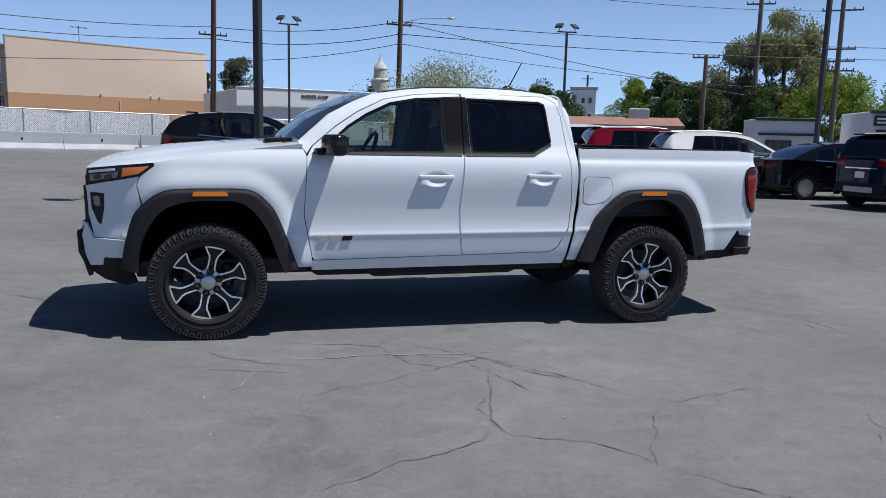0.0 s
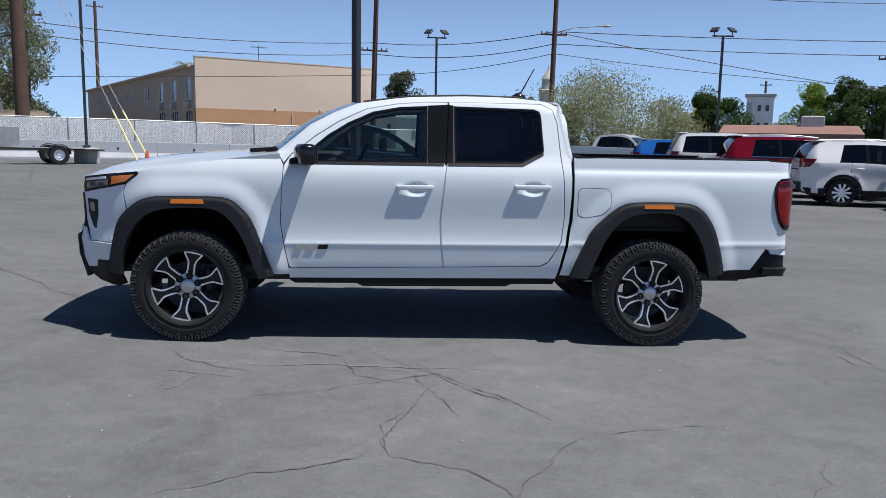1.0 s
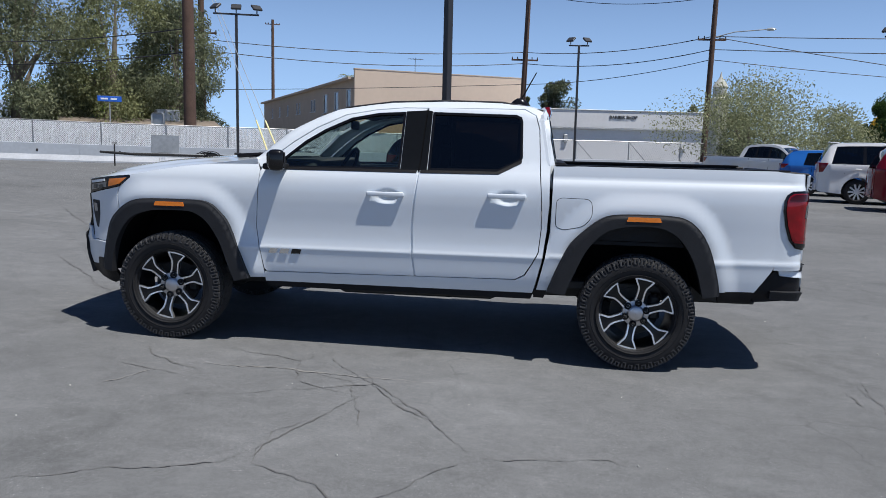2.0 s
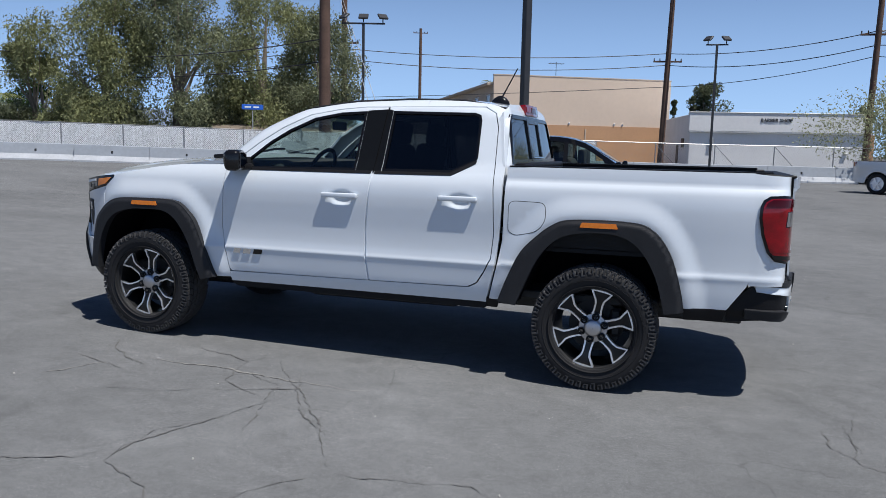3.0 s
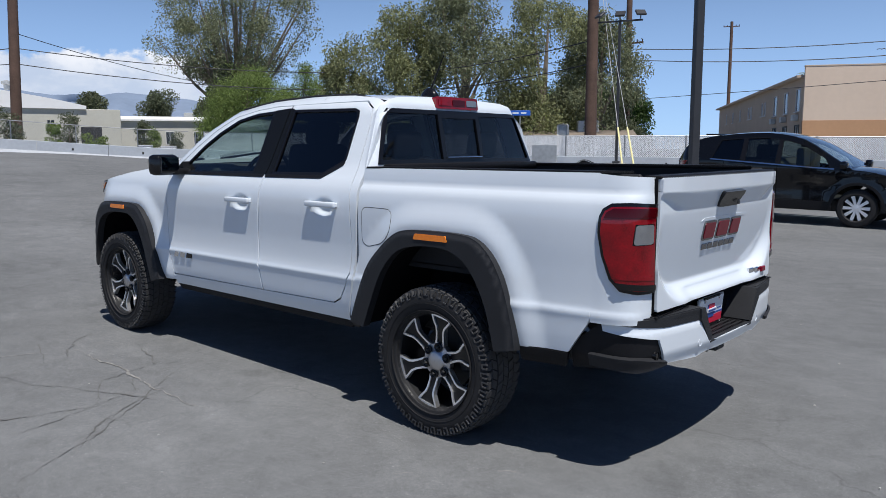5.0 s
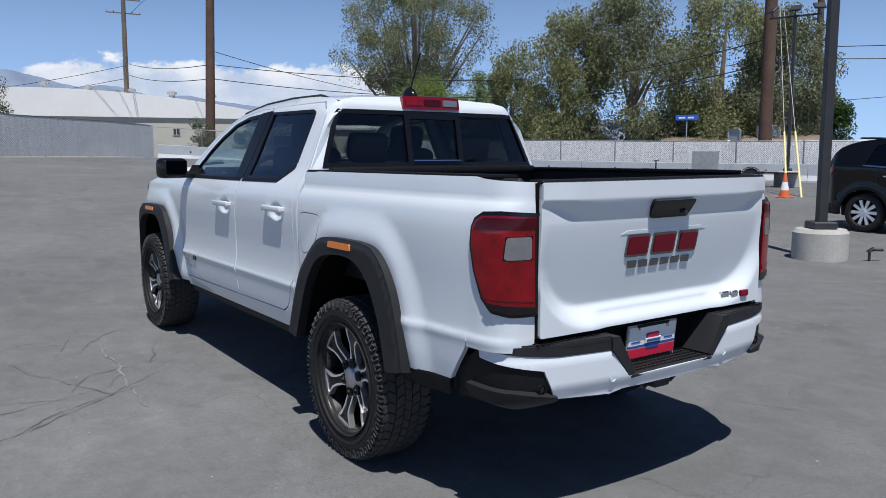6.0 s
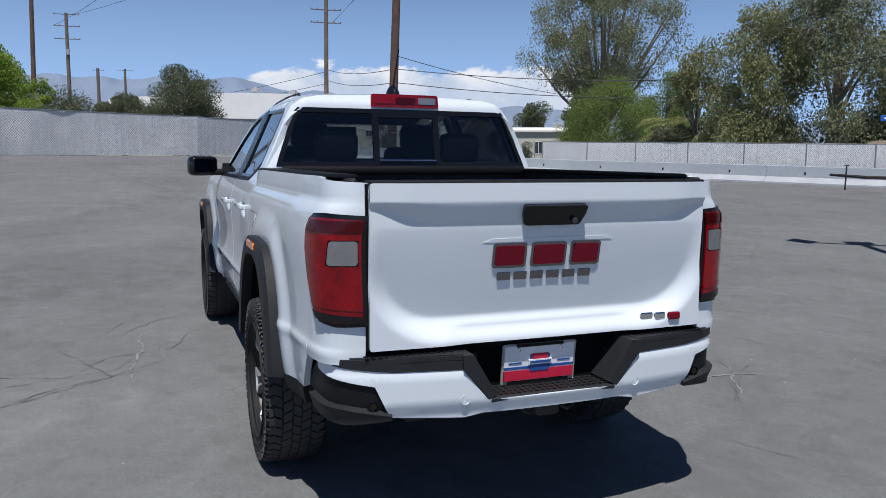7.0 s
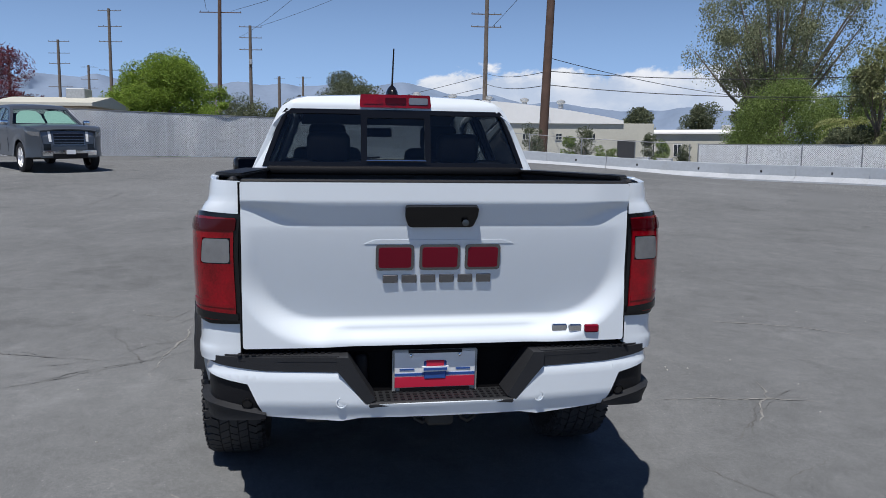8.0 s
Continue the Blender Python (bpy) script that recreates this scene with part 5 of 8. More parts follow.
ROOF_EDGE = [(-1.055, 1.365), (-0.83, 1.56), (-0.65, 1.655), (-0.49, 1.72), (-0.15, 1.772), (0.2, 1.788), (0.46, 1.793), (0.75, 1.782), (0.90, 1.762), (0.98, 1.735), (1.03, 1.69), (1.09, 1.60)]
ARCH_F = [(-2.21, 0.52), (-2.20, 0.59), (-2.168, 0.74), (-2.125, 0.872), (-2.065, 0.945), (-1.99, 1.005), (-1.915, 1.038), (-1.83, 1.048), (-1.62, 1.051), (-1.43, 1.047), (-1.345, 1.022), (-1.285, 0.972), (-1.22, 0.89), (-1.145, 0.71), (-1.07, 0.50)]
ARCH_F_IN = [(-2.115, 0.50), (-2.10, 0.62), (-2.045, 0.775), (-1.945, 0.905), (-1.80, 0.962), (-1.62, 0.972), (-1.47, 0.962), (-1.365, 0.895), (-1.275, 0.76), (-1.215, 0.60), (-1.165, 0.475)]
ARCH_R = [(1.06, 0.50), (1.12, 0.66), (1.20, 0.825), (1.30, 0.932), (1.385, 1.0), (1.46, 1.035), (1.56, 1.046), (1.72, 1.049), (1.86, 1.045), (1.955, 1.028), (2.035, 0.972), (2.10, 0.88), (2.145, 0.77), (2.185, 0.62), (2.20, 0.525)]
ARCH_R_IN = [(1.18, 0.485), (1.235, 0.62), (1.32, 0.80), (1.44, 0.925), (1.60, 0.968), (1.80, 0.962), (1.93, 0.885), (2.03, 0.72), (2.09, 0.505)]


def smooth_chain(chain, per=5):
    """A chain of points made into a flowing curve through them."""
    out = []
    n = len(chain)
    for i in range(n - 1):
        p = [Vector(chain[max(0, min(n - 1, k))]) for k in (i - 1, i, i + 1, i + 2)]
        for j in range(per):
            t = j / per
            q = 0.5 * (2 * p[1] + (p[2] - p[0]) * t + (2 * p[0] - 5 * p[1] + 4 * p[2] - p[3]) * t * t + (3 * p[1] - p[0] - 3 * p[2] + p[3]) * t ** 3)
            out.append((q.x, q.y))
    return out + [chain[-1]]


ARCH_F, ARCH_F_IN, ARCH_R, ARCH_R_IN = (smooth_chain(c) for c in (ARCH_F, ARCH_F_IN, ARCH_R, ARCH_R_IN))
HANDLES = ((-0.08, 1.118), (0.765, 1.128))


def side_y(x, z):
    """The half width of the body at x and z."""
    if x > 1.066:
        w = curve_at(BED_PROFILE, z)
    elif z <= 1.36:
        w = curve_at(CAB_PROFILE, z)
    else:
        w = 0.802 - 0.45 * (z - 1.36)
    if x <= 1.12 and z > 1.36:
        w -= 9 * max(0.0, 0.08 - (curve_at(ROOF_EDGE, x) - z)) ** 2
    if z < 1.3:
        d = min(gap_to(ARCH_F, x, z), gap_to(ARCH_R, x, z))
        w += 0.027 * (1 - smoothstep(0.015, 0.15, d))
    if x < -1.85:
        w -= 0.21 * ((-1.85 - x) / 0.55) ** 2
    if x > 2.2:
        w -= 0.045 * ((x - 2.2) / 0.55) ** 2
    for hx, hz in HANDLES:
        q = ((x - hx - 0.01) / 0.075) ** 2 + ((z - hz + 0.006) / 0.042) ** 2
        if q < 4:
            w -= 0.024 * math.exp(-q * q)
    return w


truck = empty("pickup_truck", label="white crew cab pickup truck with black fender flares parked on asphalt", category="truck")


def both(name, outline, material, parent=None, holes=(), lift=0.0, step=0.05, depth=0.025, u_cuts=(), v_cuts=(), label="", shape=side_y):
    """A side panel of the truck and its mirror image. Returns the two objects."""
    made = []
    for s in (-1, 1):
        def place(u, v, s=s):
            return (u, s * (shape(u, v) + lift), v)
        own = parent if not isinstance(parent, (list, tuple)) else parent[(s + 1) // 2]
        made.append(skin(name, outline, place, material, own or truck, holes, step, depth, u_cuts, v_cuts, label, (0, s, 0), 0.008))
    return made


CREASES = (0.69, 0.704, 0.713, 0.722, 0.731, 0.740, 0.755, 1.20, 1.22, 1.27, 1.31)
both("front_fender", [(-1.985, 1.214), (-1.8, 1.248), (-1.6, 1.282), (-1.2, 1.328), (-1.04, 1.352), (-1.003, 1.27), (-1.027, 0.87), (-1.008, 0.75), (-0.971, 0.56), (-0.964, 0.50)] + [p for p in ARCH_F[::-1] if p[0] > -2.07 or p[1] > 0.94] + [(-2.098, 1.066), (-2.076, 1.126), (-1.988, 1.19)], PAINT_WHITE, v_cuts=CREASES, step=0.03)
bumper_front = empty("front_bumper")
bumper_front.parent = truck


def nose_y(x, z):
    """The bumper's lower corner stands proud of the wing above it."""
    return side_y(x, z) + 0.022 * smoothstep(-2.12, -2.25, x)


both("bumper_cover", [(-2.105, 1.064), (-2.078, 0.936), (-2.13, 0.868), (-2.172, 0.735), (-2.178, 0.712), (-2.384, 0.712), (-2.425, 0.88), (-2.432, 1.05), (-2.30, 1.078), (-2.196, 1.098), (-2.084, 1.122)], PAINT_WHITE, bumper_front, step=0.04)
both("bumper_corner", [(-2.182, 0.704), (-2.205, 0.585), (-2.32, 0.58), (-2.33, 0.525), (-2.42, 0.515), (-2.455, 0.60), (-2.470, 0.72), (-2.462, 0.815), (-2.432, 0.80), (-2.392, 0.704)], PAINT_WHITE, bumper_front, step=0.04, shape=nose_y)
both("grille_edge", [(-2.436, 1.05), (-2.430, 0.88), (-2.390, 0.712), (-2.400, 0.708), (-2.442, 0.83), (-2.447, 1.05)], GLOSS_BLACK, bumper_front, lift=0.002, step=0.04)
both("lower_valance", [(-2.17, 0.582), (-2.325, 0.576), (-2.335, 0.521), (-2.424, 0.511), (-2.460, 0.597), (-2.472, 0.76), (-2.50, 0.745), (-2.498, 0.60), (-2.445, 0.50), (-2.33, 0.425), (-2.18, 0.39), (-2.125, 0.41)], PLASTIC_BLACK, bumper_front, lift=0.006, step=0.04, shape=nose_y)
fog = both("fog_lamp", rounded([(-2.402, 1.008), (-2.312, 1.004), (-2.316, 0.90), (-2.338, 0.795), (-2.36, 0.81), (-2.398, 0.906)], 0.008), CLADDING, bumper_front, lift=0.004, step=0.03, depth=0.01, label="dark fog lamp housing")
both("lens", rounded([(-2.383, 0.985), (-2.34, 0.983), (-2.338, 0.918), (-2.378, 0.922)], 0.012), CLEAR_LENS, fog, lift=0.009, step=0.03, depth=0.006)
for name, z0, z1, material in (("grille", 0.80, 1.12, GLOSS_BLACK), ("skid_plate", 0.44, 0.62, CLADDING), ("bumper_bar", 0.62, 0.80, PLASTIC_BLACK)):
    skin(name, [(-0.66, z0), (0.66, z0), (0.66, z1), (-0.66, z1)], lambda u, v: (-2.425 - 0.045 * (1 - (u / 0.70) ** 2) - 0.05 * smoothstep(0.84, 0.74, v) + 0.28 * max(0, 0.60 - v), u, v), material, bumper_front, step=0.08, depth=0.03, out=(-1, 0, 0))

# headlamps wrap round the corner
lamps = both("headlamp", [(-2.428, 1.058), (-2.30, 1.084), (-2.196, 1.104), (-2.07, 1.132), (-1.992, 1.194), (-1.998, 1.212), (-2.2, 1.192), (-2.32, 1.176), (-2.42, 1.16)], GLOSS_BLACK, lift=0.002, step=0.03, depth=0.02)
both("amber_reflector", [(-2.195, 1.116), (-2.085, 1.140), (-2.018, 1.190), (-2.185, 1.174)], AMBER, lamps, lift=0.006, step=0.03, depth=0.004, label="amber side reflector")
both("lens", [(-2.40, 1.080), (-2.31, 1.098), (-2.222, 1.112), (-2.215, 1.150), (-2.40, 1.122)], CLEAR_LENS, lamps, lift=0.006, step=0.03, depth=0.004)
both("light_bar", [(-2.405, 1.134), (-2.235, 1.154), (-2.235, 1.172), (-2.405, 1.150)], PLATE_WHITE, lamps, lift=0.007, step=0.03, depth=0.004)
for x in (-2.35, -2.28):
    both("projector", rounded([(x - 0.024, 1.092), (x + 0.024, 1.100), (x + 0.022, 1.132), (x - 0.024, 1.122)], 0.010), DARK_WINDOW, lamps, lift=0.011, step=0.03, depth=0.006)

# bonnet
HOOD_EDGE = [(-2.42, 1.166), (-2.32, 1.182), (-2.2, 1.198), (-1.99, 1.220), (-1.8, 1.254), (-1.6, 1.288), (-1.2, 1.336), (-1.02, 1.357)]
HOOD_MID = [(-2.42, 1.165), (-2.36, 1.205), (-2.25, 1.245), (-2.1, 1.285), (-1.92, 1.318), (-1.55, 1.352), (-1.2, 1.375), (-1.0, 1.392)]


def hood_place(u, v):
    e, m = curve_at(HOOD_EDGE, u), curve_at(HOOD_MID, u)
    a = abs(v)
    rise = (1 - a ** 3) + 0.12 * smoothstep(0.80, 0.62, a) - 0.12
    return (u - 0.045 * (1 - v * v) * smoothstep(-1.9, -2.4, u), v * (side_y(u, min(e, 1.3)) - 0.004), e + (m - e) * rise)


hood = skin("bonnet", [(-2.42, -1), (-1.03, -1), (-1.03, 1), (-2.42, 1)], hood_place, PAINT_WHITE, truck, step=0.05, depth=0.03, v_cuts=(-0.8, -0.71, 0.71, 0.8), out=(0, 0, 1))
for s in (-1, 1):
    bm = bmesh.new()
    box(bm, (0, 0, 0), (0.20, 0.11, 0.03), 0.012, Matrix.Translation((-1.17, s * 0.58, 1.372)) @ Matrix.Rotation(radians(-4), 4, "Y"), 2)
    part("vent", bm, PLASTIC_BLACK, hood, "black bonnet vent")

# doors
F_GLASS = [(-0.925, 1.295), (-0.70, 1.487), (-0.56, 1.575), (-0.38, 1.658), (-0.18, 1.697), (0.015, 1.708), (0.008, 1.302)]
R_GLASS = [(0.205, 1.302), (0.212, 1.71), (0.80, 1.70), (0.842, 1.685), (0.853, 1.65), (0.862, 1.40), (0.85, 1.382), (0.70, 1.305)]
DENT_CUTS = tuple(h[0] - 0.12 + 0.02 * k for h in HANDLES for k in range(14))
DENT_V = tuple(1.03 + 0.015 * k for k in range(12))
front_doors = both("front_door", [(-0.998, 1.27), (-1.022, 0.87), (-1.003, 0.75), (-0.966, 0.565), (-0.95, 0.548), (0.128, 0.558), (0.106, 0.72), (0.10, 0.90), (0.118, 1.1), (0.136, 1.285), (0.165, 1.735), (0.0, 1.735), (-0.2, 1.717), (-0.42, 1.677), (-0.62, 1.582), (-0.78, 1.477), (-0.955, 1.337)], PAINT_WHITE, holes=[F_GLASS], u_cuts=DENT_CUTS[:14], v_cuts=CREASES + DENT_V)
rear_doors = both("rear_door", [(0.150, 1.285), (0.132, 1.1), (0.114, 0.9), (0.120, 0.72), (0.142, 0.558), (0.84, 0.568), (0.90, 0.60), (0.95, 0.68), (0.99, 0.76), (1.005, 0.92), (0.997, 1.15), (0.985, 1.30), (0.968, 1.60), (0.94, 1.695), (0.86, 1.738), (0.178, 1.74)], PAINT_WHITE, holes=[R_GLASS], u_cuts=DENT_CUTS[14:], v_cuts=CREASES + DENT_V)
both("door_jamb", [(0.10, 0.56), (0.17, 0.56), (0.145, 0.9), (0.18, 1.285), (0.075 + 0.035, 1.285), (0.075, 0.9)], PAINT_WHITE, lift=-0.010, depth=0.004, step=0.05)


def shrink(outline, by):
    """The outline moved inwards by a distance."""
    n, out = len(outline), []
    area = sum(a[0] * b[1] - b[0] * a[1] for a, b in zip(outline, outline[1:] + outline[:1]))
    s = 1 if area > 0 else -1
    for i in range(n):
        p, a, b = (Vector(outline[k % n]) for k in (i, i - 1, i + 1))
        d, e = (p - a).normalized(), (b - p).normalized()
        m = Vector((-d.y - e.y, d.x + e.x)) * s
        m = m.normalized() / max(0.5, m.normalized().dot(Vector((-d.y, d.x)) * s))
        out.append(tuple(p + m * by))
    return out


for doors, hole, tint in ((front_doors, F_GLASS, GLASS_FRONT), (rear_doors, R_GLASS, GLASS_DARK)):
    inner = shrink(hole, 0.016)
    both("window_trim", shrink(hole, -0.001), GLOSS_BLACK, doors, [inner], lift=0.003, depth=0.02)
    both("window_glass", shrink(inner, -0.002), tint, doors, lift=-0.008, step=0.1, depth=0)
both("belt_moulding", [(-0.955, 1.300), (-0.945, 1.283), (0.128, 1.283), (0.132, 1.302)], PLASTIC_BLACK, front_doors, lift=0.005, depth=0.012)
both("belt_moulding", [(0.155, 1.302), (0.155, 1.283), (0.70, 1.287), (0.855, 1.366), (0.86, 1.385), (0.845, 1.385), (0.69, 1.305)], PLASTIC_BLACK, rear_doors, lift=0.005, depth=0.012)
both("pillar_cover", [(0.012, 1.302), (0.019, 1.712), (0.1660, 1.722), (0.1405, 1.302)], PILLAR_BLACK, front_doors, lift=0.004, depth=0.01)
both("pillar_cover", [(0.1490, 1.302), (0.1750, 1.722), (0.208, 1.716), (0.200, 1.302)], PILLAR_BLACK, rear_doors, lift=0.004, depth=0.01)
# Near-black strip added to put shade into the gap between the pillar covers.
both("pillar_gap_shade", [(0.125, 1.29), (0.152, 1.73), (0.19, 1.73), (0.165, 1.29)], LINER, lift=-0.004, depth=0.002)
for doors, (hx, hz) in zip((front_doors, rear_doors), HANDLES):
    for i, s in enumerate((-1, 1)):
        bm = bmesh.new()
        yy = s * (side_y(hx + 0.3, hz) + 0.022)
        box(bm, (hx, yy, hz + 0.012), (0.265, 0.022, 0.034), 0.009, None, 3)
        box(bm, (hx - 0.115, yy - s * 0.02, hz + 0.012), (0.03, 0.035, 0.026), 0.004)
        box(bm, (hx + 0.115, yy - s * 0.02, hz + 0.012), (0.03, 0.035, 0.026), 0.004)
        h = part("handle", bm, PAINT_WHITE, doors[i], "white pull handle")
        if doors is front_doors:
            bm = bmesh.new()
            lathe(bm, [(0.001, 0.0), (0.006, 0.0), (0.006, 0.004)], "y", 12)
            bmesh.ops.translate(bm, vec=(hx + 0.105, yy + s * 0.010, hz + 0.012), verts=bm.verts[:])
            part("lock", bm, GLOSS_BLACK, doors[i])
# trim badges as plain bars
for i, s in enumerate((-1, 1)):
    for k, (x0, x1, material) in enumerate(((-0.93, -0.86, CHROME), (-0.85, -0.775, CHROME), (-0.765, -0.685, GLOSS_BLACK))):
        bm = bmesh.new()
        z = 0.70
        cx = (x0 + x1) / 2
        prism(bm, [(x0, z - 0.017), (x1 - 0.012, z - 0.017), (x1, z + 0.017), (x0 + 0.012, z + 0.017)], *sorted((s * 0.888, s * 0.9005)), "y")
        part("badge", bm, material, front_doors[i], "chrome and black trim badge bar")

both("cab_side", ROOF_EDGE[:-1] + [(1.045, 1.60), (1.055, 1.36), (1.055, 1.1), (1.045, 0.9), (1.02, 0.72), (0.975, 0.52), (0.962, 0.47), (-0.965, 0.47), (-0.965, 0.541), (-0.945, 0.541), (0.845, 0.561), (0.907, 0.593), (0.957, 0.675), (0.996, 0.756), (1.011, 0.92), (1.003, 1.15), (0.991, 1.30), (0.974, 1.603), (0.945, 1.70), (0.863, 1.745), (0.0, 1.741), (-0.205, 1.723), (-0.425, 1.683), (-0.625, 1.588), (-0.785, 1.483), (-0.96, 1.343), (-1.0, 1.29), (-1.035, 1.34)], PAINT_WHITE, v_cuts=CREASES)

# roof, windscreen and the cab's back
def roof_place(u, v):
    z = curve_at(ROOF_EDGE, u)
    w = 0.802 - 0.45 * (z - 1.36) - 9 * 0.08 ** 2 + 0.004
    return (u, v * w, z + 0.022 * (1 - v * v) * smoothstep(-0.55, -0.2, u))


skin("roof", [(-0.50, -1), (1.02, -1), (1.02, 1), (-0.50, 1)], roof_place, PAINT_WHITE, truck, step=0.08, depth=0.03, out=(0, 0, 1))


def screen_place(u, v):
    x = -1.055 + 0.565 * u
    z = curve_at(ROOF_EDGE, x)
    w = max(0.5, 0.802 - 0.45 * (z - 1.36) - 9 * 0.08 ** 2)
    return (x - 0.10 * (1 - v * v) * (1 - 0.45 * u), v * w, z + 0.025 * (1 - v * v))


skin("windscreen", [(0.0, -1), (1.0, -1), (1.0, 1), (0.0, 1)], screen_place, GLASS_CLEAR, truck, step=0.125, depth=0, out=(-1, 0, 1))
bm = bmesh.new()
box(bm, (-1.09, 0, 1.335), (0.14, 1.42, 0.06), 0.02)
part("cowl", bm, PLASTIC_BLACK, truck)
for y in (-0.35, 0.25):
    bm = bmesh.new()
    tube(bm, [(-1.13, y, 1.385), (-1.09, y + 0.3, 1.425), (-1.06, y + 0.42, 1.43)], 0.009, 6)
    part("wiper", bm, PLASTIC_BLACK, truck)


def back_place(u, v):
    edge = 0.806 - 0.45 * (v - 1.36) if v > 1.36 else 0.806
    return (1.085 - 0.19 * (v - 1.36) + 0.018 * (1 - (u / 0.8) ** 2) - 0.035 * smoothstep(edge - 0.075, edge, abs(u)) ** 2 - 0.03 * smoothstep(1.71, 1.79, v), u, v)


BACK_GLASS = [(-0.742, 1.375), (0.742, 1.375), (0.728, 1.42), (0.640, 1.662), (0.615, 1.692), (-0.615, 1.692), (-0.640, 1.662), (-0.728, 1.42)]
skin("cab_back", [(-0.806, 1.20), (0.806, 1.20), (0.806, 1.36), (0.668, 1.667), (0.64, 1.71), (0.585, 1.745), (0.50, 1.765), (0, 1.785), (-0.50, 1.765), (-0.585, 1.745), (-0.64, 1.71), (-0.668, 1.667), (-0.806, 1.36)], back_place, PAINT_WHITE, truck, [BACK_GLASS], 0.03, 0.03, out=(1, 0, 0))
rear_window = skin("rear_window", shrink(BACK_GLASS, -0.004), lambda u, v: tuple(Vector(back_place(u, v)) + Vector((0.004, 0, 0))), GLOSS_BLACK, truck, [shrink(BACK_GLASS, 0.022)], 0.08, 0.02, out=(1, 0, 0))
skin("window_glass", shrink(BACK_GLASS, 0.02), lambda u, v: tuple(Vector(back_place(u, v)) - Vector((0.006, 0, 0))), GLASS_BACK, rear_window, (), 0.12, 0, out=(1, 0, 0))
skin("slider_frame", [(-0.20, 1.385), (0.20, 1.385), (0.20, 1.68), (-0.20, 1.68)], lambda u, v: tuple(Vector(back_place(u, v)) + Vector((0.006, 0, 0))), GLOSS_BLACK, rear_window, [[(-0.165, 1.415), (0.165, 1.415), (0.165, 1.65), (-0.165, 1.65)]], 0.12, 0.02, out=(1, 0, 0))
bm = bmesh.new()
tube(bm, [Vector(back_place(y, 1.408)) + Vector((0.016, 0, 0)) for y in (-0.17, 0, 0.17)], 0.004, 6)
part("slider_rail", bm, CHROME, rear_window)

# third brake lamp
def brake_place(u, v):
    return (1.018 - 0.10 * (v - 1.74) + 0.02 * (1 - (u / 0.3) ** 2) + 0.012, u, v)


brake = skin("brake_lamp", rounded([(-0.205, 1.708), (0.205, 1.708), (0.20, 1.782), (-0.20, 1.782)], 0.012), brake_place, RED_LENS, truck, (), 0.04, 0.05, out=(1, 0, 0), label="red high-mounted brake lamp")
for u0, u1, material in ((-0.185, -0.075, RED_LENS), (0.075, 0.185, CLEAR_LENS), (-0.06, 0.06, DARK_LENS)):
    skin("lens", rounded([(u0, 1.728), (u1, 1.728), (u1, 1.765), (u0, 1.765)], 0.008), lambda u, v: tuple(Vector(brake_place(u, v)) + Vector((0.004, 0, 0))), material, brake, (), 0.05, 0.003, out=(1, 0, 0))
for s in (-1, 1):
    bm = bmesh.new()
    tube(bm, [Vector(roof_place(u, s * 0.985)) + Vector((0, 0, 0.002)) for u in (-0.45, -0.1, 0.3, 0.7, 0.99)], 0.010, 6)
    part("roof_strip", bm, CLADDING, truck)
aerial = empty("aerial")
aerial.parent = truck
bm = bmesh.new()
lathe(bm, [(0.001, -0.03), (0.05, -0.03), (0.045, 0.0), (0.03, 0.025), (0.012, 0.04), (0.001, 0.042)], "z", 20)
bmesh.ops.scale(bm, vec=(1.5, 0.8, 1), verts=bm.verts[:])
bmesh.ops.translate(bm, vec=(0.80, 0.0, 1.815), verts=bm.verts[:])
part("base", bm, GLOSS_BLACK, aerial)
bm = bmesh.new()
tube(bm, [(0.81, 0.0, 1.84), (0.925, 0.0, 2.055)], [0.006, 0.004], 8)
part("mast", bm, PLASTIC_BLACK, aerial)

# load bed
both("bed_side", [(1.078, 1.355), (1.074, 1.1), (1.068, 0.9), (1.04, 0.72), (0.99, 0.50)] + ARCH_R + [(2.25, 0.545), (2.44, 0.545), (2.54, 0.69), (2.552, 0.72), (2.552, 1.0), (2.552, 1.355)], PAINT_WHITE, step=0.03, v_cuts=(0.735, 0.765, 1.215, 1.245, 1.268, 1.30))
both("lower_trim", [(2.19, 0.54), (2.44, 0.54), (2.42, 0.47), (2.20, 0.47)], PLASTIC_BLACK, lift=0.004)
both("mud_flap", [(0.965, 0.50), (1.06, 0.50), (1.04, 0.44), (0.97, 0.44)], PLASTIC_BLACK)
fuel = rounded([(1.105, 0.945), (1.155, 0.925), (1.29, 0.955), (1.345, 1.02), (1.34, 1.135), (1.105, 1.14)], 0.045, 4)
both("fuel_door", fuel, PAINT_WHITE, lift=0.002, depth=0.004)
both("fuel_door_seam", shrink(fuel, -0.004), CLADDING, holes=[fuel], lift=0.0008, depth=0)

CORNER = [(2.552, 0.0), (2.62, -0.006), (2.68, -0.020), (2.72, -0.044), (2.745, -0.080), (2.757, -0.125), (2.762, -0.165)]
CORNER_LEN = [0.0]
for (a, b), (c, d) in zip(CORNER, CORNER[1:]):
    CORNER_LEN.append(CORNER_LEN[-1] + math.hypot(c - a, d - b))


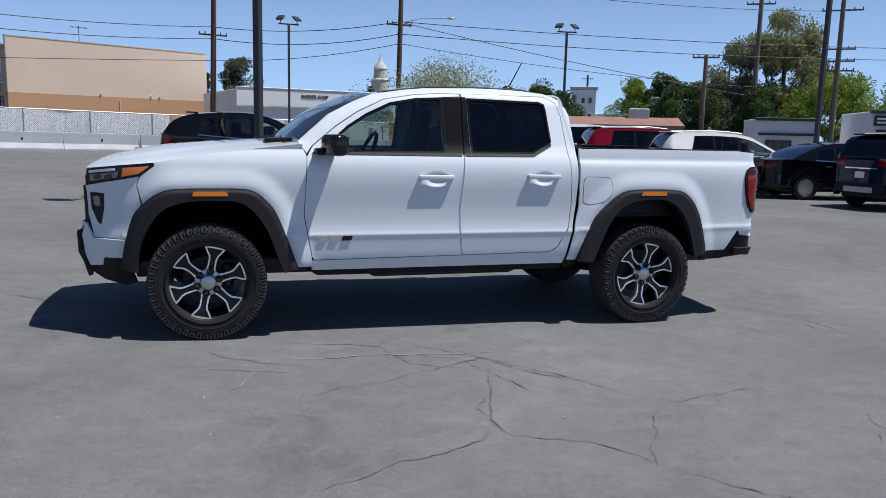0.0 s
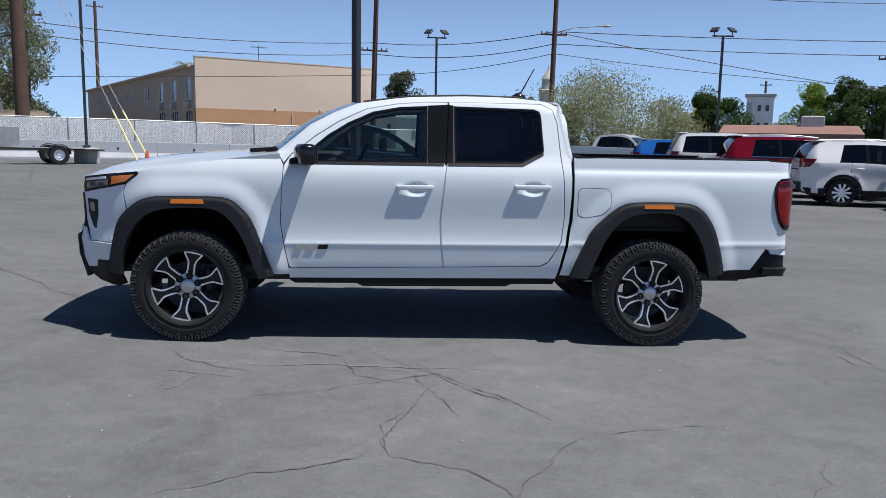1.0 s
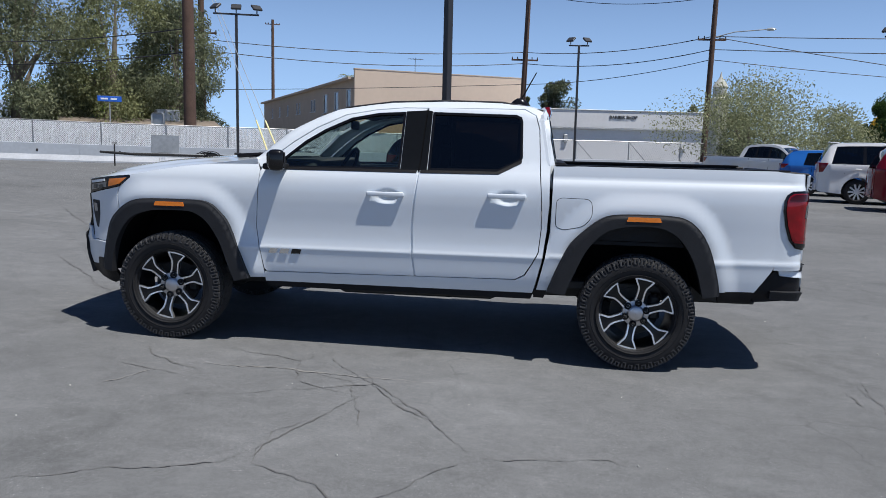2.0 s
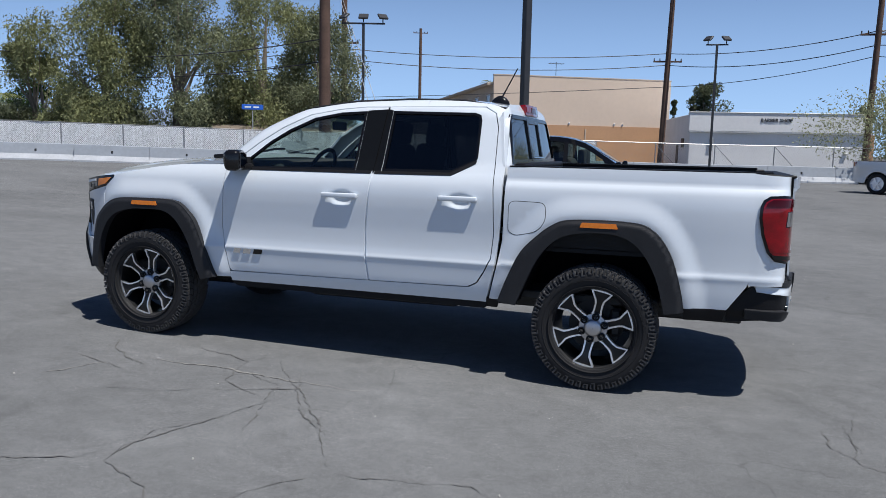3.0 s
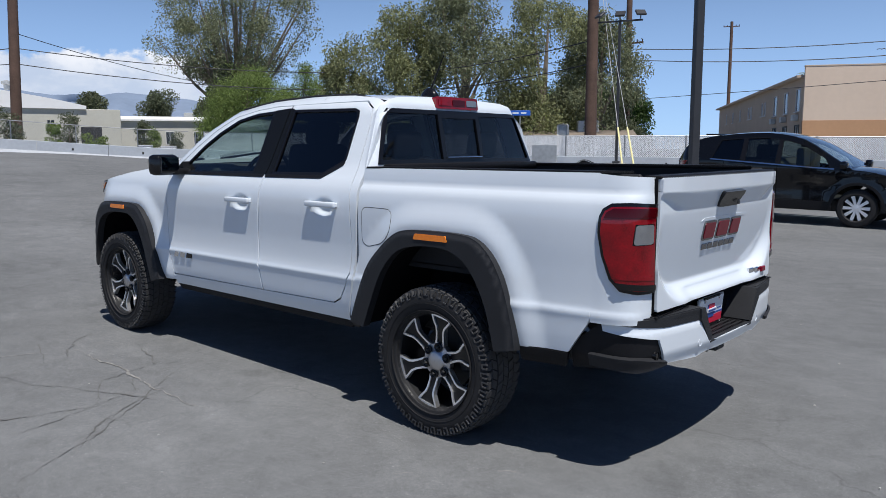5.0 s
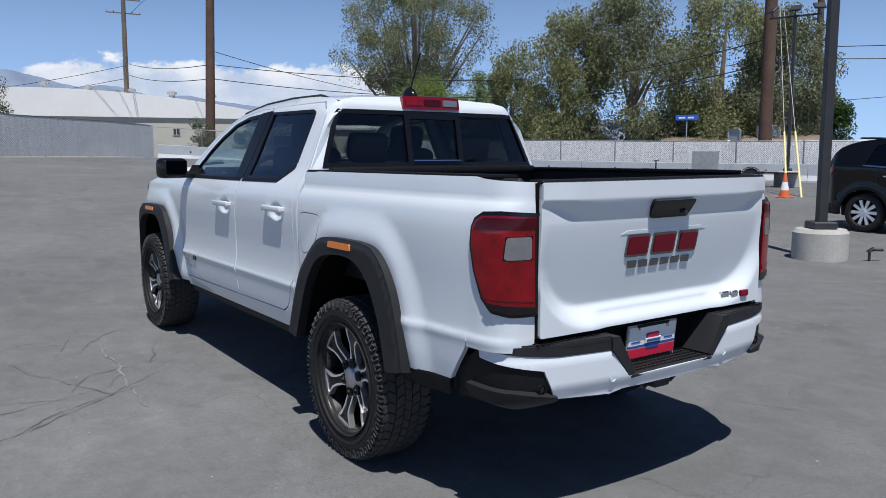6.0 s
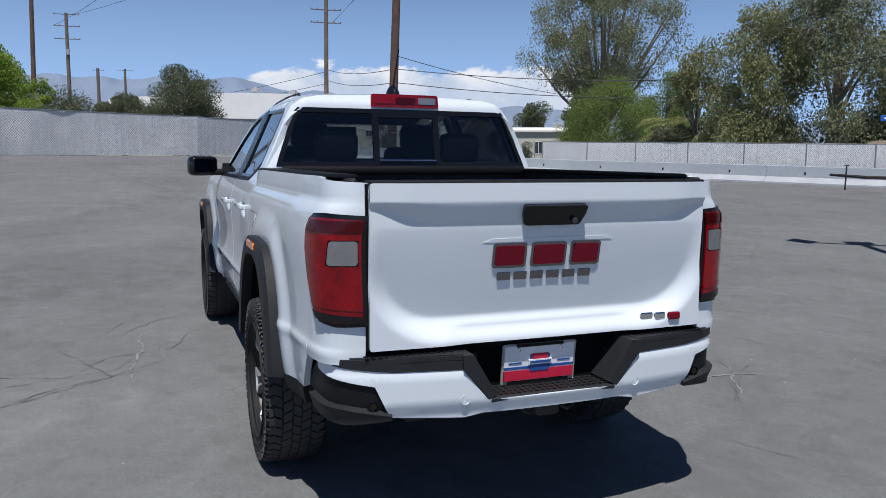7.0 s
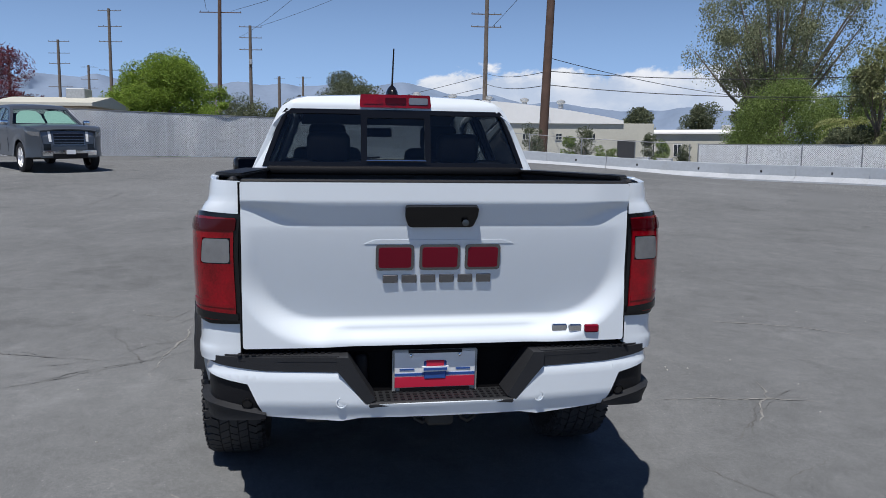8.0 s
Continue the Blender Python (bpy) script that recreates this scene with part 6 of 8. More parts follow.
def corner_place(s, lift=0.0):
    def place(u, v):
        x = curve_at(list(zip(CORNER_LEN, [p[0] for p in CORNER])), u)
        y = side_y(2.552, v) + curve_at(list(zip(CORNER_LEN, [p[1] for p in CORNER])), u)
        dx = curve_at(list(zip(CORNER_LEN, [p[0] for p in CORNER])), u + 0.01) - x
        dy = side_y(2.552, v) + curve_at(list(zip(CORNER_LEN, [p[1] for p in CORNER])), u + 0.01) - y
        k = math.hypot(dx, dy) or 1.0
        if u > CORNER_LEN[-1] - 0.012:
            nx, ny = 1.0, 0.05
        else:
            nx, ny = -dy / k, dx / k
        return (x + nx * lift, s * (y + ny * lift), v)
    return place


end_u = CORNER_LEN[-1]
LAMP = [(0.05, 1.205), (0.085, 1.228), (0.16, 1.232), (end_u, 1.222), (end_u, 0.836), (0.20, 0.836), (0.13, 0.85), (0.085, 0.90), (0.05, 1.0), (0.032, 1.10), (0.035, 1.17)]
for s in (-1, 1):
    skin("bed_corner", [(0, 0.70), (end_u, 0.70), (end_u, 1.334), (0.10, 1.343), (0, 1.352)], corner_place(s), PAINT_WHITE, truck, (), 0.03, 0.02, v_cuts=(0.765, 1.215, 1.245, 1.268, 1.30), out=(1, s, 0))
    lamp = skin("tail_lamp", LAMP, corner_place(s, 0.010), GLOSS_BLACK, truck, (), 0.03, 0.014, out=(1, s, 0), label="red tail lamp in a black bezel")
    body = shrink(LAMP, 0.015)
    body = [(min(u, end_u - 0.008), v) for u, v in body]
    skin("lens", body, corner_place(s, 0.017), RED_LENS, lamp, [[(0.175, 1.05), (end_u - 0.025, 1.05), (end_u - 0.025, 1.14), (0.185, 1.14)]], 0.03, 0.010, out=(1, s, 0), label="deep red lens")
    skin("upper_lens", [(0.06, 1.165), (end_u - 0.012, 1.165), (end_u - 0.012, 1.205), (0.10, 1.208), (0.07, 1.19)], corner_place(s, 0.0195), DARK_LENS, lamp, (), 0.03, 0.003, out=(1, s, 0))
    skin("reverse_lens", rounded([(0.180, 1.053), (end_u - 0.028, 1.053), (end_u - 0.028, 1.137), (0.188, 1.137)], 0.012), corner_place(s, 0.0185), CLEAR_LENS, lamp, (), 0.03, 0.012, out=(1, s, 0), label="clear reversing lens")
    skin("lower_bezel", [(0.125, 0.862), (end_u - 0.008, 0.848), (end_u - 0.008, 0.872), (0.105, 0.890)], corner_place(s, 0.0195), GLOSS_BLACK, lamp, (), 0.03, 0.003, out=(1, s, 0))
    skin("light_bar", [(0.11, 0.905), (end_u - 0.02, 0.893), (end_u - 0.02, 0.912), (0.11, 0.924)], corner_place(s, 0.0195), RED_LENS, lamp, (), 0.03, 0.003, out=(1, s, 0))


def gate_x(y, z):
    """The tailgate's outer face: top lip, undercut band, main face, a U-shaped crease with a ledge below, lower recess."""
    a = abs(y)
    x = 2.797 - 0.015 * (a / 0.7) ** 2
    foot = 1.184 + 0.068 * smoothstep(0.44, 0.69, a)
    lip = min(1.0, max(0.0, (z - foot) / (1.266 - foot)))
    x += 0.034 * lip * smoothstep(0.72, 0.55, a) + 0.010 * lip * smoothstep(0.55, 0.72, a)
    q, w, r = max(a - 0.43, 0.0), max(1.055 - z, 0.0), 0.215
    inside = r - math.hypot(q, w)
    tuck = 0.068 * min(1.0, max(0.0, (1.18 - z) / 0.337)) ** 1.2
    x -= tuck * smoothstep(-0.088, 0.006, inside)
    x -= 0.014 * smoothstep(0.816, 0.798, z) * smoothstep(0.43, 0.31, a)
    return x


gate = skin("tailgate", rounded([(-0.70, 0.748), (0.70, 0.748), (0.70, 1.335), (-0.70, 1.335)], 0.01), lambda u, v: (gate_x(u, v), u, v), PAINT_WHITE, truck, (), 0.0125, 0.05,
            v_cuts=(0.808, 0.816, 0.834, 0.840, 0.846, 1.180, 1.184, 1.188, 1.262, 1.266), out=(1, 0, 0), h=0.009, label="white sculpted tailgate")
bm = bmesh.new()
box(bm, (2.745, 0, 1.335), (0.085, 1.40, 0.018), 0.006)
part("top_cap", bm, PLASTIC_BLACK, gate, "black plastic tailgate cap")
bm = bmesh.new()
box(bm, (2.655, 0, 1.06), (0.04, 1.38, 0.52), 0.01)
part("inner_wall", bm, CLADDING, gate)
# Dark strips added beside the tailgate give its side gaps their shade.
for s in (-1, 1):
    bm = bmesh.new()
    box(bm, (2.735, s * 0.7055, 1.04), (0.07, 0.008, 0.585))
    part("gate_side_shade", bm, LINER, truck)
grip = rounded([(-0.115, 1.178), (0.115, 1.178), (0.13, 1.215), (0.13, 1.252), (-0.13, 1.252), (-0.13, 1.215)], 0.012)
handle = skin("handle", grip, lambda u, v: (gate_x(0, v) + 0.012 + 0.008 * smoothstep(1.20, 1.25, v), u - 0.005, v), GLOSS_BLACK, gate, (), 0.03, 0.03, out=(1, 0, 0), label="gloss black tailgate handle")
bm = bmesh.new()
lathe(bm, [(0.001, 0.0), (0.012, 0.0), (0.012, 0.006), (0.001, 0.007)], "x", 16)
bmesh.ops.translate(bm, vec=(2.822, 0.08, 1.195), verts=bm.verts[:])
part("camera_lens", bm, DARK_WINDOW, handle)
# the maker's three red blocks in chrome surrounds, and the model's chrome bars below
skin("emblem_ledge", [(-0.275, 1.118), (0.265, 1.118), (0.225, 1.132), (-0.24, 1.132)], lambda u, v: (gate_x(u, v) + 0.002, u, v), PAINT_WHITE, gate, (), 0.1, 0.008, out=(1, 0, 0))
for u0, u1 in ((-0.235, -0.098), (-0.078, 0.07), (0.088, 0.218)):
    outer = rounded([(u0, 1.02), (u1, 1.02), (u1, 1.114), (u0, 1.114)], 0.014)
    bmk = skin("emblem", outer, lambda u, v: (gate_x(0.2, v) + 0.006, u, v), DARK_CHROME, gate, (), 0.2, 0.02, out=(1, 0, 0), label="red enamel block with chrome surround")
    skin("enamel", rounded([(u0 + 0.010, 1.03), (u1 - 0.010, 1.03), (u1 - 0.010, 1.104), (u0 + 0.010, 1.104)], 0.010), lambda u, v: (gate_x(0.2, v) + 0.009, u, v), RED_PAINT, bmk, (), 0.2, 0.004, out=(1, 0, 0))
for k in range(6):
    u0 = -0.21 + 0.0685 * k
    bm = bmesh.new()
    box(bm, (0, 0, 0), (0.006, 0.054, 0.031), 0.002, Matrix.Translation((gate_x(0.1, 0.988) + 0.002, u0 + 0.028, 0.988)) @ Matrix.Rotation(radians(8), 4, "Y"))
    part("model_badge", bm, DARK_CHROME, gate, "chrome badge bar")
for k, (u0, u1, material) in enumerate(((0.425, 0.485, CHROME), (0.488, 0.538, CHROME), (0.545, 0.60, RED_PAINT))):
    bm = bmesh.new()
    box(bm, (gate_x((u0 + u1) / 2, 0.795) + 0.003, (u0 + u1) / 2, 0.795), (0.020, u1 - u0, 0.030), 0.005)
    part("trim_badge", bm, material, gate)

bed = empty("load_bed")
bed.parent = truck
bm = bmesh.new()
box(bm, (1.89, 0, 0.83), (1.60, 1.50, 0.03))
part("floor", bm, CLADDING, bed)
for k in range(9):
    bm = bmesh.new()
    box(bm, (1.90, -0.56 + 0.14 * k, 0.862), (1.6, 0.06, 0.018), 0.005)
    part("floor_rib", bm, CLADDING, bed)
bm = bmesh.new()
box(bm, (1.115, 0, 1.08), (0.04, 1.5, 0.52), 0.01)
part("bulkhead", bm, CLADDING, bed)
for s in (-1, 1):
    bm = bmesh.new()
    box(bm, (1.90, s * 0.735, 1.09), (1.62, 0.03, 0.52), 0.01)
    part("inner_wall", bm, CLADDING, bed)
    bm = bmesh.new()
    box(bm, (1.63, s * 0.66, 0.98), (0.95, 0.16, 0.26), 0.05, None, 2)
    part("wheel_house", bm, CLADDING, bed)
    bm = bmesh.new()
    outline = [(1.085, 0.843), (2.46, 0.826), (2.56, 0.785), (2.66, 0.715), (2.66, 0.70), (1.085, 0.70)]
    prism(bm, [(x, s * y) for x, y in outline], 1.346, 1.362, "z")
    bmesh.ops.bevel(bm, geom=bm.edges[:], offset=0.006, segments=2, affect="EDGES")
    part("rail_cap", bm, PLASTIC_BLACK, bed, "black plastic bed rail cap")
bm = bmesh.new()
box(bm, (1.13, 0, 1.352), (0.075, 1.44, 0.045), 0.015, None, 2)
part("front_rail", bm, PLASTIC_BLACK, bed)

# flares
def flare_y(x, z):
    chain = ARCH_F if x < 0 else ARCH_R
    d = gap_to(chain, x, z)
    return 0.967 - 0.014 * (1 - smoothstep(0.0, 0.03, d)) - (0.16 * ((-1.9 - x) / 0.5) ** 2 if x < -1.9 else 0)


for outer, inner, mx in ((ARCH_F, ARCH_F_IN, (-1.758, -1.528)), (ARCH_R, ARCH_R_IN, (1.568, 1.798))):
    fl = both("fender_flare", outer + inner[::-1], CLADDING, shape=flare_y, step=0.025, depth=0.05, label="black plastic fender flare")
    both("side_marker", rounded([(mx[0], 1.002), (mx[1], 1.002), (mx[1] - 0.012, 1.032), (mx[0] + 0.012, 1.032)], 0.006), AMBER, fl, shape=lambda u, v: 0.971, step=0.1, depth=0.012, label="amber side marker lamp")
    for s in (-1, 1):
        bm = bmesh.new()
        ends = [inner[0], *inner[1:]]
        rows = []
        for y in (0.93, 0.50):
            rows.append([bm.verts.new((x, s * y, z + 0.012)) for x, z in ends])
        for i in range(len(ends) - 1):
            bm.faces.new((rows[0][i], rows[0][i + 1], rows[1][i + 1], rows[1][i]))
        bm.faces.new(rows[1])
        part("wheel_arch_liner", bm, LINER, truck, smooth=60)

both("rocker_bar", [(-0.99, 0.468), (0.97, 0.468), (0.95, 0.425), (-0.93, 0.43)], PLASTIC_BLACK, shape=lambda u, v: 0.842, step=0.3, depth=0.08)

# mirrors
for s in (-1, 1):
    mirror = empty("wing_mirror")
    mirror.parent = truck
    bm = bmesh.new()
    turn = Matrix.Translation((-0.825, s * 1.0, 1.350)) @ Matrix.Rotation(-s * radians(20), 4, "Z")
    box(bm, (-0.008, 0, 0), (0.115, 0.215, 0.145), 0.036, turn, 3)
    box(bm, (-0.058, 0, 0.012), (0.03, 0.15, 0.085), 0.014, turn, 2)
    part("housing", bm, GLOSS_BLACK, mirror, "gloss black mirror housing")
    bm = bmesh.new()
    box(bm, (-0.875, s * 0.885, 1.302), (0.15, 0.16, 0.045), 0.016, None, 2)
    prism(bm, [(-0.965, 1.29), (-0.82, 1.29), (-0.835, 1.372)], *sorted((s * 0.80, s * 0.855)), "y")
    part("arm", bm, PLASTIC_BLACK, mirror)
    bm = bmesh.new()
    box(bm, (0, 0, 0), (0.006, 0.175, 0.108), 0.0, turn @ Matrix.Translation((0.0495, 0, 0)))
    part("mirror_glass", bm, MIRROR_DARK, mirror)

# rear bumper
B_PLAN = [(2.43, 0.858), (2.58, 0.852), (2.68, 0.838), (2.745, 0.80), (2.785, 0.72), (2.815, 0.56), (2.842, 0.36), (2.856, 0.18), (2.86, 0.0)]
B_LEN = [0.0]
for (a, b), (c, d) in zip(B_PLAN[::-1], B_PLAN[::-1][1:]):
    B_LEN.append(B_LEN[-1] + math.hypot(c - a, d - b))
B_X = list(zip(B_LEN, [p[0] for p in B_PLAN[::-1]]))
B_Y = list(zip(B_LEN, [p[1] for p in B_PLAN[::-1]]))


def bu(y):
    """The length along the bumper from its middle to the half width y."""
    return float(np.interp(y, [p[1] for p in B_PLAN[::-1]], B_LEN))


def bumper_place(lift):
    def place(u, v):
        a = abs(u)
        x, y = curve_at(B_X, a), curve_at(B_Y, a)
        dx, dy = curve_at(B_X, a + 0.01) - x, curve_at(B_Y, a + 0.01) - y
        k = math.hypot(dx, dy) or 1.0
        bow = lift - 0.020 * smoothstep(0.56, 0.49, v) - 0.006 * smoothstep(0.65, 0.675, v)
        nx, ny = (dy / k, -dx / k) if a < B_LEN[-1] - 0.012 else (0.05, 1.0)
        return (x + nx * bow, math.copysign(1, u) * (y + ny * bow), v)
    return place


bumper = empty("rear_bumper")
bumper.parent = truck
end_b = bu(0.8575)
half = [(bu(0.275), 0.552), (bu(0.37), 0.668), (bu(0.62), 0.671), (bu(0.80), 0.690), (end_b - 0.15, 0.700), (end_b - 0.16, 0.664), (bu(0.80), 0.646), (bu(0.685), 0.624), (bu(0.63), 0.505), (bu(0.56), 0.499), (bu(0.36), 0.487), (bu(0.29), 0.499)]
cover = half + [(-u, v) for u, v in reversed(half)]
face = skin("bumper_cover", cover, bumper_place(0.0), PAINT_WHITE, bumper, (), 0.03, 0.03, out=(1, 0, 0), label="white painted bumper face")
for s in (-1, 1):
    def flip(pts):
        return [(s * u, v) for u, v in pts]
    skin("corner_insert", flip([(bu(0.682), 0.622), (bu(0.80), 0.644), (end_b - 0.16, 0.662), (end_b - 0.145, 0.70), (end_b, 0.58), (end_b, 0.47), (bu(0.79), 0.50), (bu(0.633), 0.505)]), bumper_place(-0.012), PLASTIC_BLACK, bumper, (), 0.04, 0.03, out=(1, s, 0))
    skin("corner_step", flip([(bu(0.625), 0.515), (bu(0.79), 0.548), (end_b - 0.1, 0.556), (end_b - 0.1, 0.50), (bu(0.79), 0.485), (bu(0.625), 0.498)]), bumper_place(0.016), CLADDING, bumper, (), 0.04, 0.07, out=(1, s, 0), label="grey plastic corner step")
    band = [(bu(0.36), 0.670), (bu(0.62), 0.673), (bu(0.80), 0.692), (end_b - 0.16, 0.702), (end_b - 0.16, 0.722), (bu(0.80), 0.720), (bu(0.36), 0.722)]
    skin("pad_edge", flip(band), bumper_place(0.004), CLADDING, bumper, (), 0.04, 0.02, out=(1, s, 0))
    bm = bmesh.new()
    top = [(p[0], s * p[1]) for p in B_PLAN if p[1] >= 0.36 and p[0] > 2.5]
    back = [(2.70, s * 0.36), (2.70, s * 0.70), (2.50, s * 0.80)]
    prism(bm, top + back, 0.700, 0.726, "z")
    bmesh.ops.bevel(bm, geom=bm.edges[:], offset=0.007, segments=2, affect="EDGES")
    pad = part("step_pad", bm, CLADDING, bumper, "grey textured step pad")
    bm = bmesh.new()
    for i in range(14):
        for j in range(3):
            box(bm, (2.735 + 0.026 * j, s * (0.40 + 0.024 * i), 0.728), (0.012, 0.014, 0.004))
    tagged(part("tread_band", bm, PLASTIC_BLACK, pad), kind="stuff")
    bm = bmesh.new()
    prism(bm, [(s * 0.375, 0.724), (s * 0.335, 0.724), (s * 0.24, 0.566), (s * 0.27, 0.552), (s * 0.372, 0.672)], 2.70, 2.850, "x")
    part("notch_side", bm, CLADDING, bumper)
    bm = bmesh.new()
    lathe(bm, [(0.001, 0.004), (0.012, 0.004), (0.012, 0.0), (0.016, 0.0), (0.016, 0.006), (0.019, 0.006), (0.019, -0.01)], "x", 20)
    bmesh.ops.translate(bm, vec=(2.836, s * 0.36, 0.558), verts=bm.verts[:])
    part("parking_sensor", bm, PAINT_WHITE, face)
    bm = bmesh.new()
    lathe(bm, [(0.001, 0.004), (0.012, 0.004), (0.012, 0.0), (0.018, 0.0), (0.018, 0.006), (0.021, -0.01)], "x", 20)
    bmesh.ops.translate(bm, vec=(2.782, s * 0.69, 0.552), verts=bm.verts[:])
    part("parking_sensor", bm, GLOSS_BLACK, bumper)
bm = bmesh.new()
box(bm, (2.775, 0, 0.548), (0.155, 0.53, 0.02), 0.006)
pad = part("centre_step", bm, CLADDING, bumper, "grey textured centre step")
bm = bmesh.new()
for i in range(20):
    for j in range(4):
        box(bm, (2.735 + 0.03 * j, -0.24 + 0.025 * i, 0.559), (0.014, 0.014, 0.004))
tagged(part("tread_band", bm, PLASTIC_BLACK, pad), kind="stuff")
bm = bmesh.new()
box(bm, (2.70, 0, 0.63), (0.02, 0.80, 0.22))
part("recess_wall", bm, LINER, bumper)
bm = bmesh.new()
box(bm, (2.715, -0.285, 0.645), (0.03, 0.055, 0.125), 0.02, None, 3)
part("light_cover", bm, PLASTIC_BLACK, bumper)
# Solid black filler stands in for the shade under the tailgate.
bm = bmesh.new()
box(bm, (2.68, 0, 0.732), (0.12, 1.42, 0.030), 0.008)
part("gate_gap", bm, LINER, bumper)
# dealer plate with plain bars
plate = empty("licence_plate")
plate.parent = truck
PX, PM = 2.735, Matrix.Translation((2.735, -0.012, 0.638)) @ Matrix.Rotation(radians(6), 4, "Y")


def plate_box(name, y, z, w, h, material, up, bevel=0.0, label=""):
    b = bmesh.new()
    box(b, (up, y, z), (0.006, w, h), bevel, PM)
    return part(name, b, material, plate, label)


plate_box("frame", 0, 0, 0.318, 0.165, GALV, 0.0, 0.006)
plate_box("sheet", 0, 0.006, 0.300, 0.135, PLATE_WHITE, 0.004)
plate_box("red_band", 0, -0.042, 0.300, 0.040, PLATE_RED, 0.006, label="crimson lower band")
plate_box("blue_line", 0, -0.012, 0.300, 0.010, PLATE_BLUE, 0.006)
plate_box("shield", 0, 0.004, 0.085, 0.072, PLATE_BLUE, 0.008, 0.004)
plate_box("shield_top", 0, 0.030, 0.070, 0.024, PLATE_RED, 0.010, 0.004)
plate_box("name_panel", 0, 0.010, 0.100, 0.020, PLATE_WHITE, 0.012)
plate_box("name_bar", 0, 0.010, 0.088, 0.010, PLATE_BLUE, 0.0135)
for y in (-0.105, 0.105):
    plate_box("text_bar", y, 0.008, 0.055, 0.006, PLATE_BLUE, 0.006)
    b = bmesh.new()
    lathe(b, [(0.001, 0.014), (0.006, 0.012), (0.008, 0.006)], "x", 10)
    bmesh.ops.transform(b, matrix=PM @ Matrix.Translation((0, y * 0.86, 0.062)), verts=b.verts[:])
    part("screw", b, CHROME, plate)
plate_box("frame_bar", 0, -0.073, 0.26, 0.014, PLASTIC_BLACK, 0.006)
plate_box("frame_bar", 0, 0.076, 0.20, 0.010, PLASTIC_BLACK, 0.006)

# underbody
for s in (-1, 1):
    bm = bmesh.new()
    box(bm, (0.2, s * 0.45, 0.46), (4.7, 0.09, 0.14), 0.01)
    part("frame_rail", bm, STEEL_DARK, truck)
bm = bmesh.new()
box(bm, (-0.1, 0, 0.53), (4.3, 1.60, 0.06), 0.01)
part("floor_pan", bm, STEEL_DARK, truck)
bm = bmesh.new()
tube(bm, [(1.669, -0.78, 0.38), (1.669, 0.78, 0.38)], 0.05, 12)
lathe(bm, [(0.001, -0.15), (0.10, -0.13), (0.155, 0), (0.10, 0.13), (0.001, 0.15)], "y", 20, (1.669, 0.05, 0.38))
part("rear_axle", bm, STEEL_DARK, truck)
bm = bmesh.new()
tube(bm, [(-1.668, -0.78, 0.40), (-1.668, 0.78, 0.40)], 0.035, 10)
box(bm, (-1.6, 0, 0.42), (0.5, 0.5, 0.22), 0.05)
part("front_axle", bm, STEEL_DARK, truck)
bm = bmesh.new()
tube(bm, [(-0.8, 0.1, 0.48), (1.55, 0.05, 0.42)], 0.045, 10)
part("drive_shaft", bm, STEEL_DARK, truck)
bm = bmesh.new()
box(bm, (0.75, 0.42, 0.42), (0.7, 0.26, 0.16), 0.06, None, 2)
tube(bm, [(1.1, 0.42, 0.45), (1.6, 0.5, 0.56), (2.2, 0.55, 0.48), (2.5, 0.72, 0.46)], 0.03, 10)
part("silencer", bm, STEEL_DARK, truck)
bm = bmesh.new()
box(bm, (0.1, -0.42, 0.44), (1.2, 0.35, 0.18), 0.05, None, 2)
part("fuel_tank", bm, STEEL_DARK, truck)
bm = bmesh.new()
box(bm, (2.66, 0.0, 0.49), (0.28, 0.10, 0.09), 0.01)
tube(bm, [(2.58, -0.45, 0.50), (2.58, 0.45, 0.50)], 0.045, 10)
part("tow_hitch", bm, STEEL_DARK, truck)
for y in (-0.06, 0.11):
    bm = bmesh.new()
    tube(bm, [(2.74, y - 0.03, 0.50), (2.75, y - 0.025, 0.46), (2.75, y, 0.445), (2.75, y + 0.025, 0.46), (2.74, y + 0.03, 0.50)], 0.008, 8)
    part("chain_loop", bm, STEEL_DARK, truck)


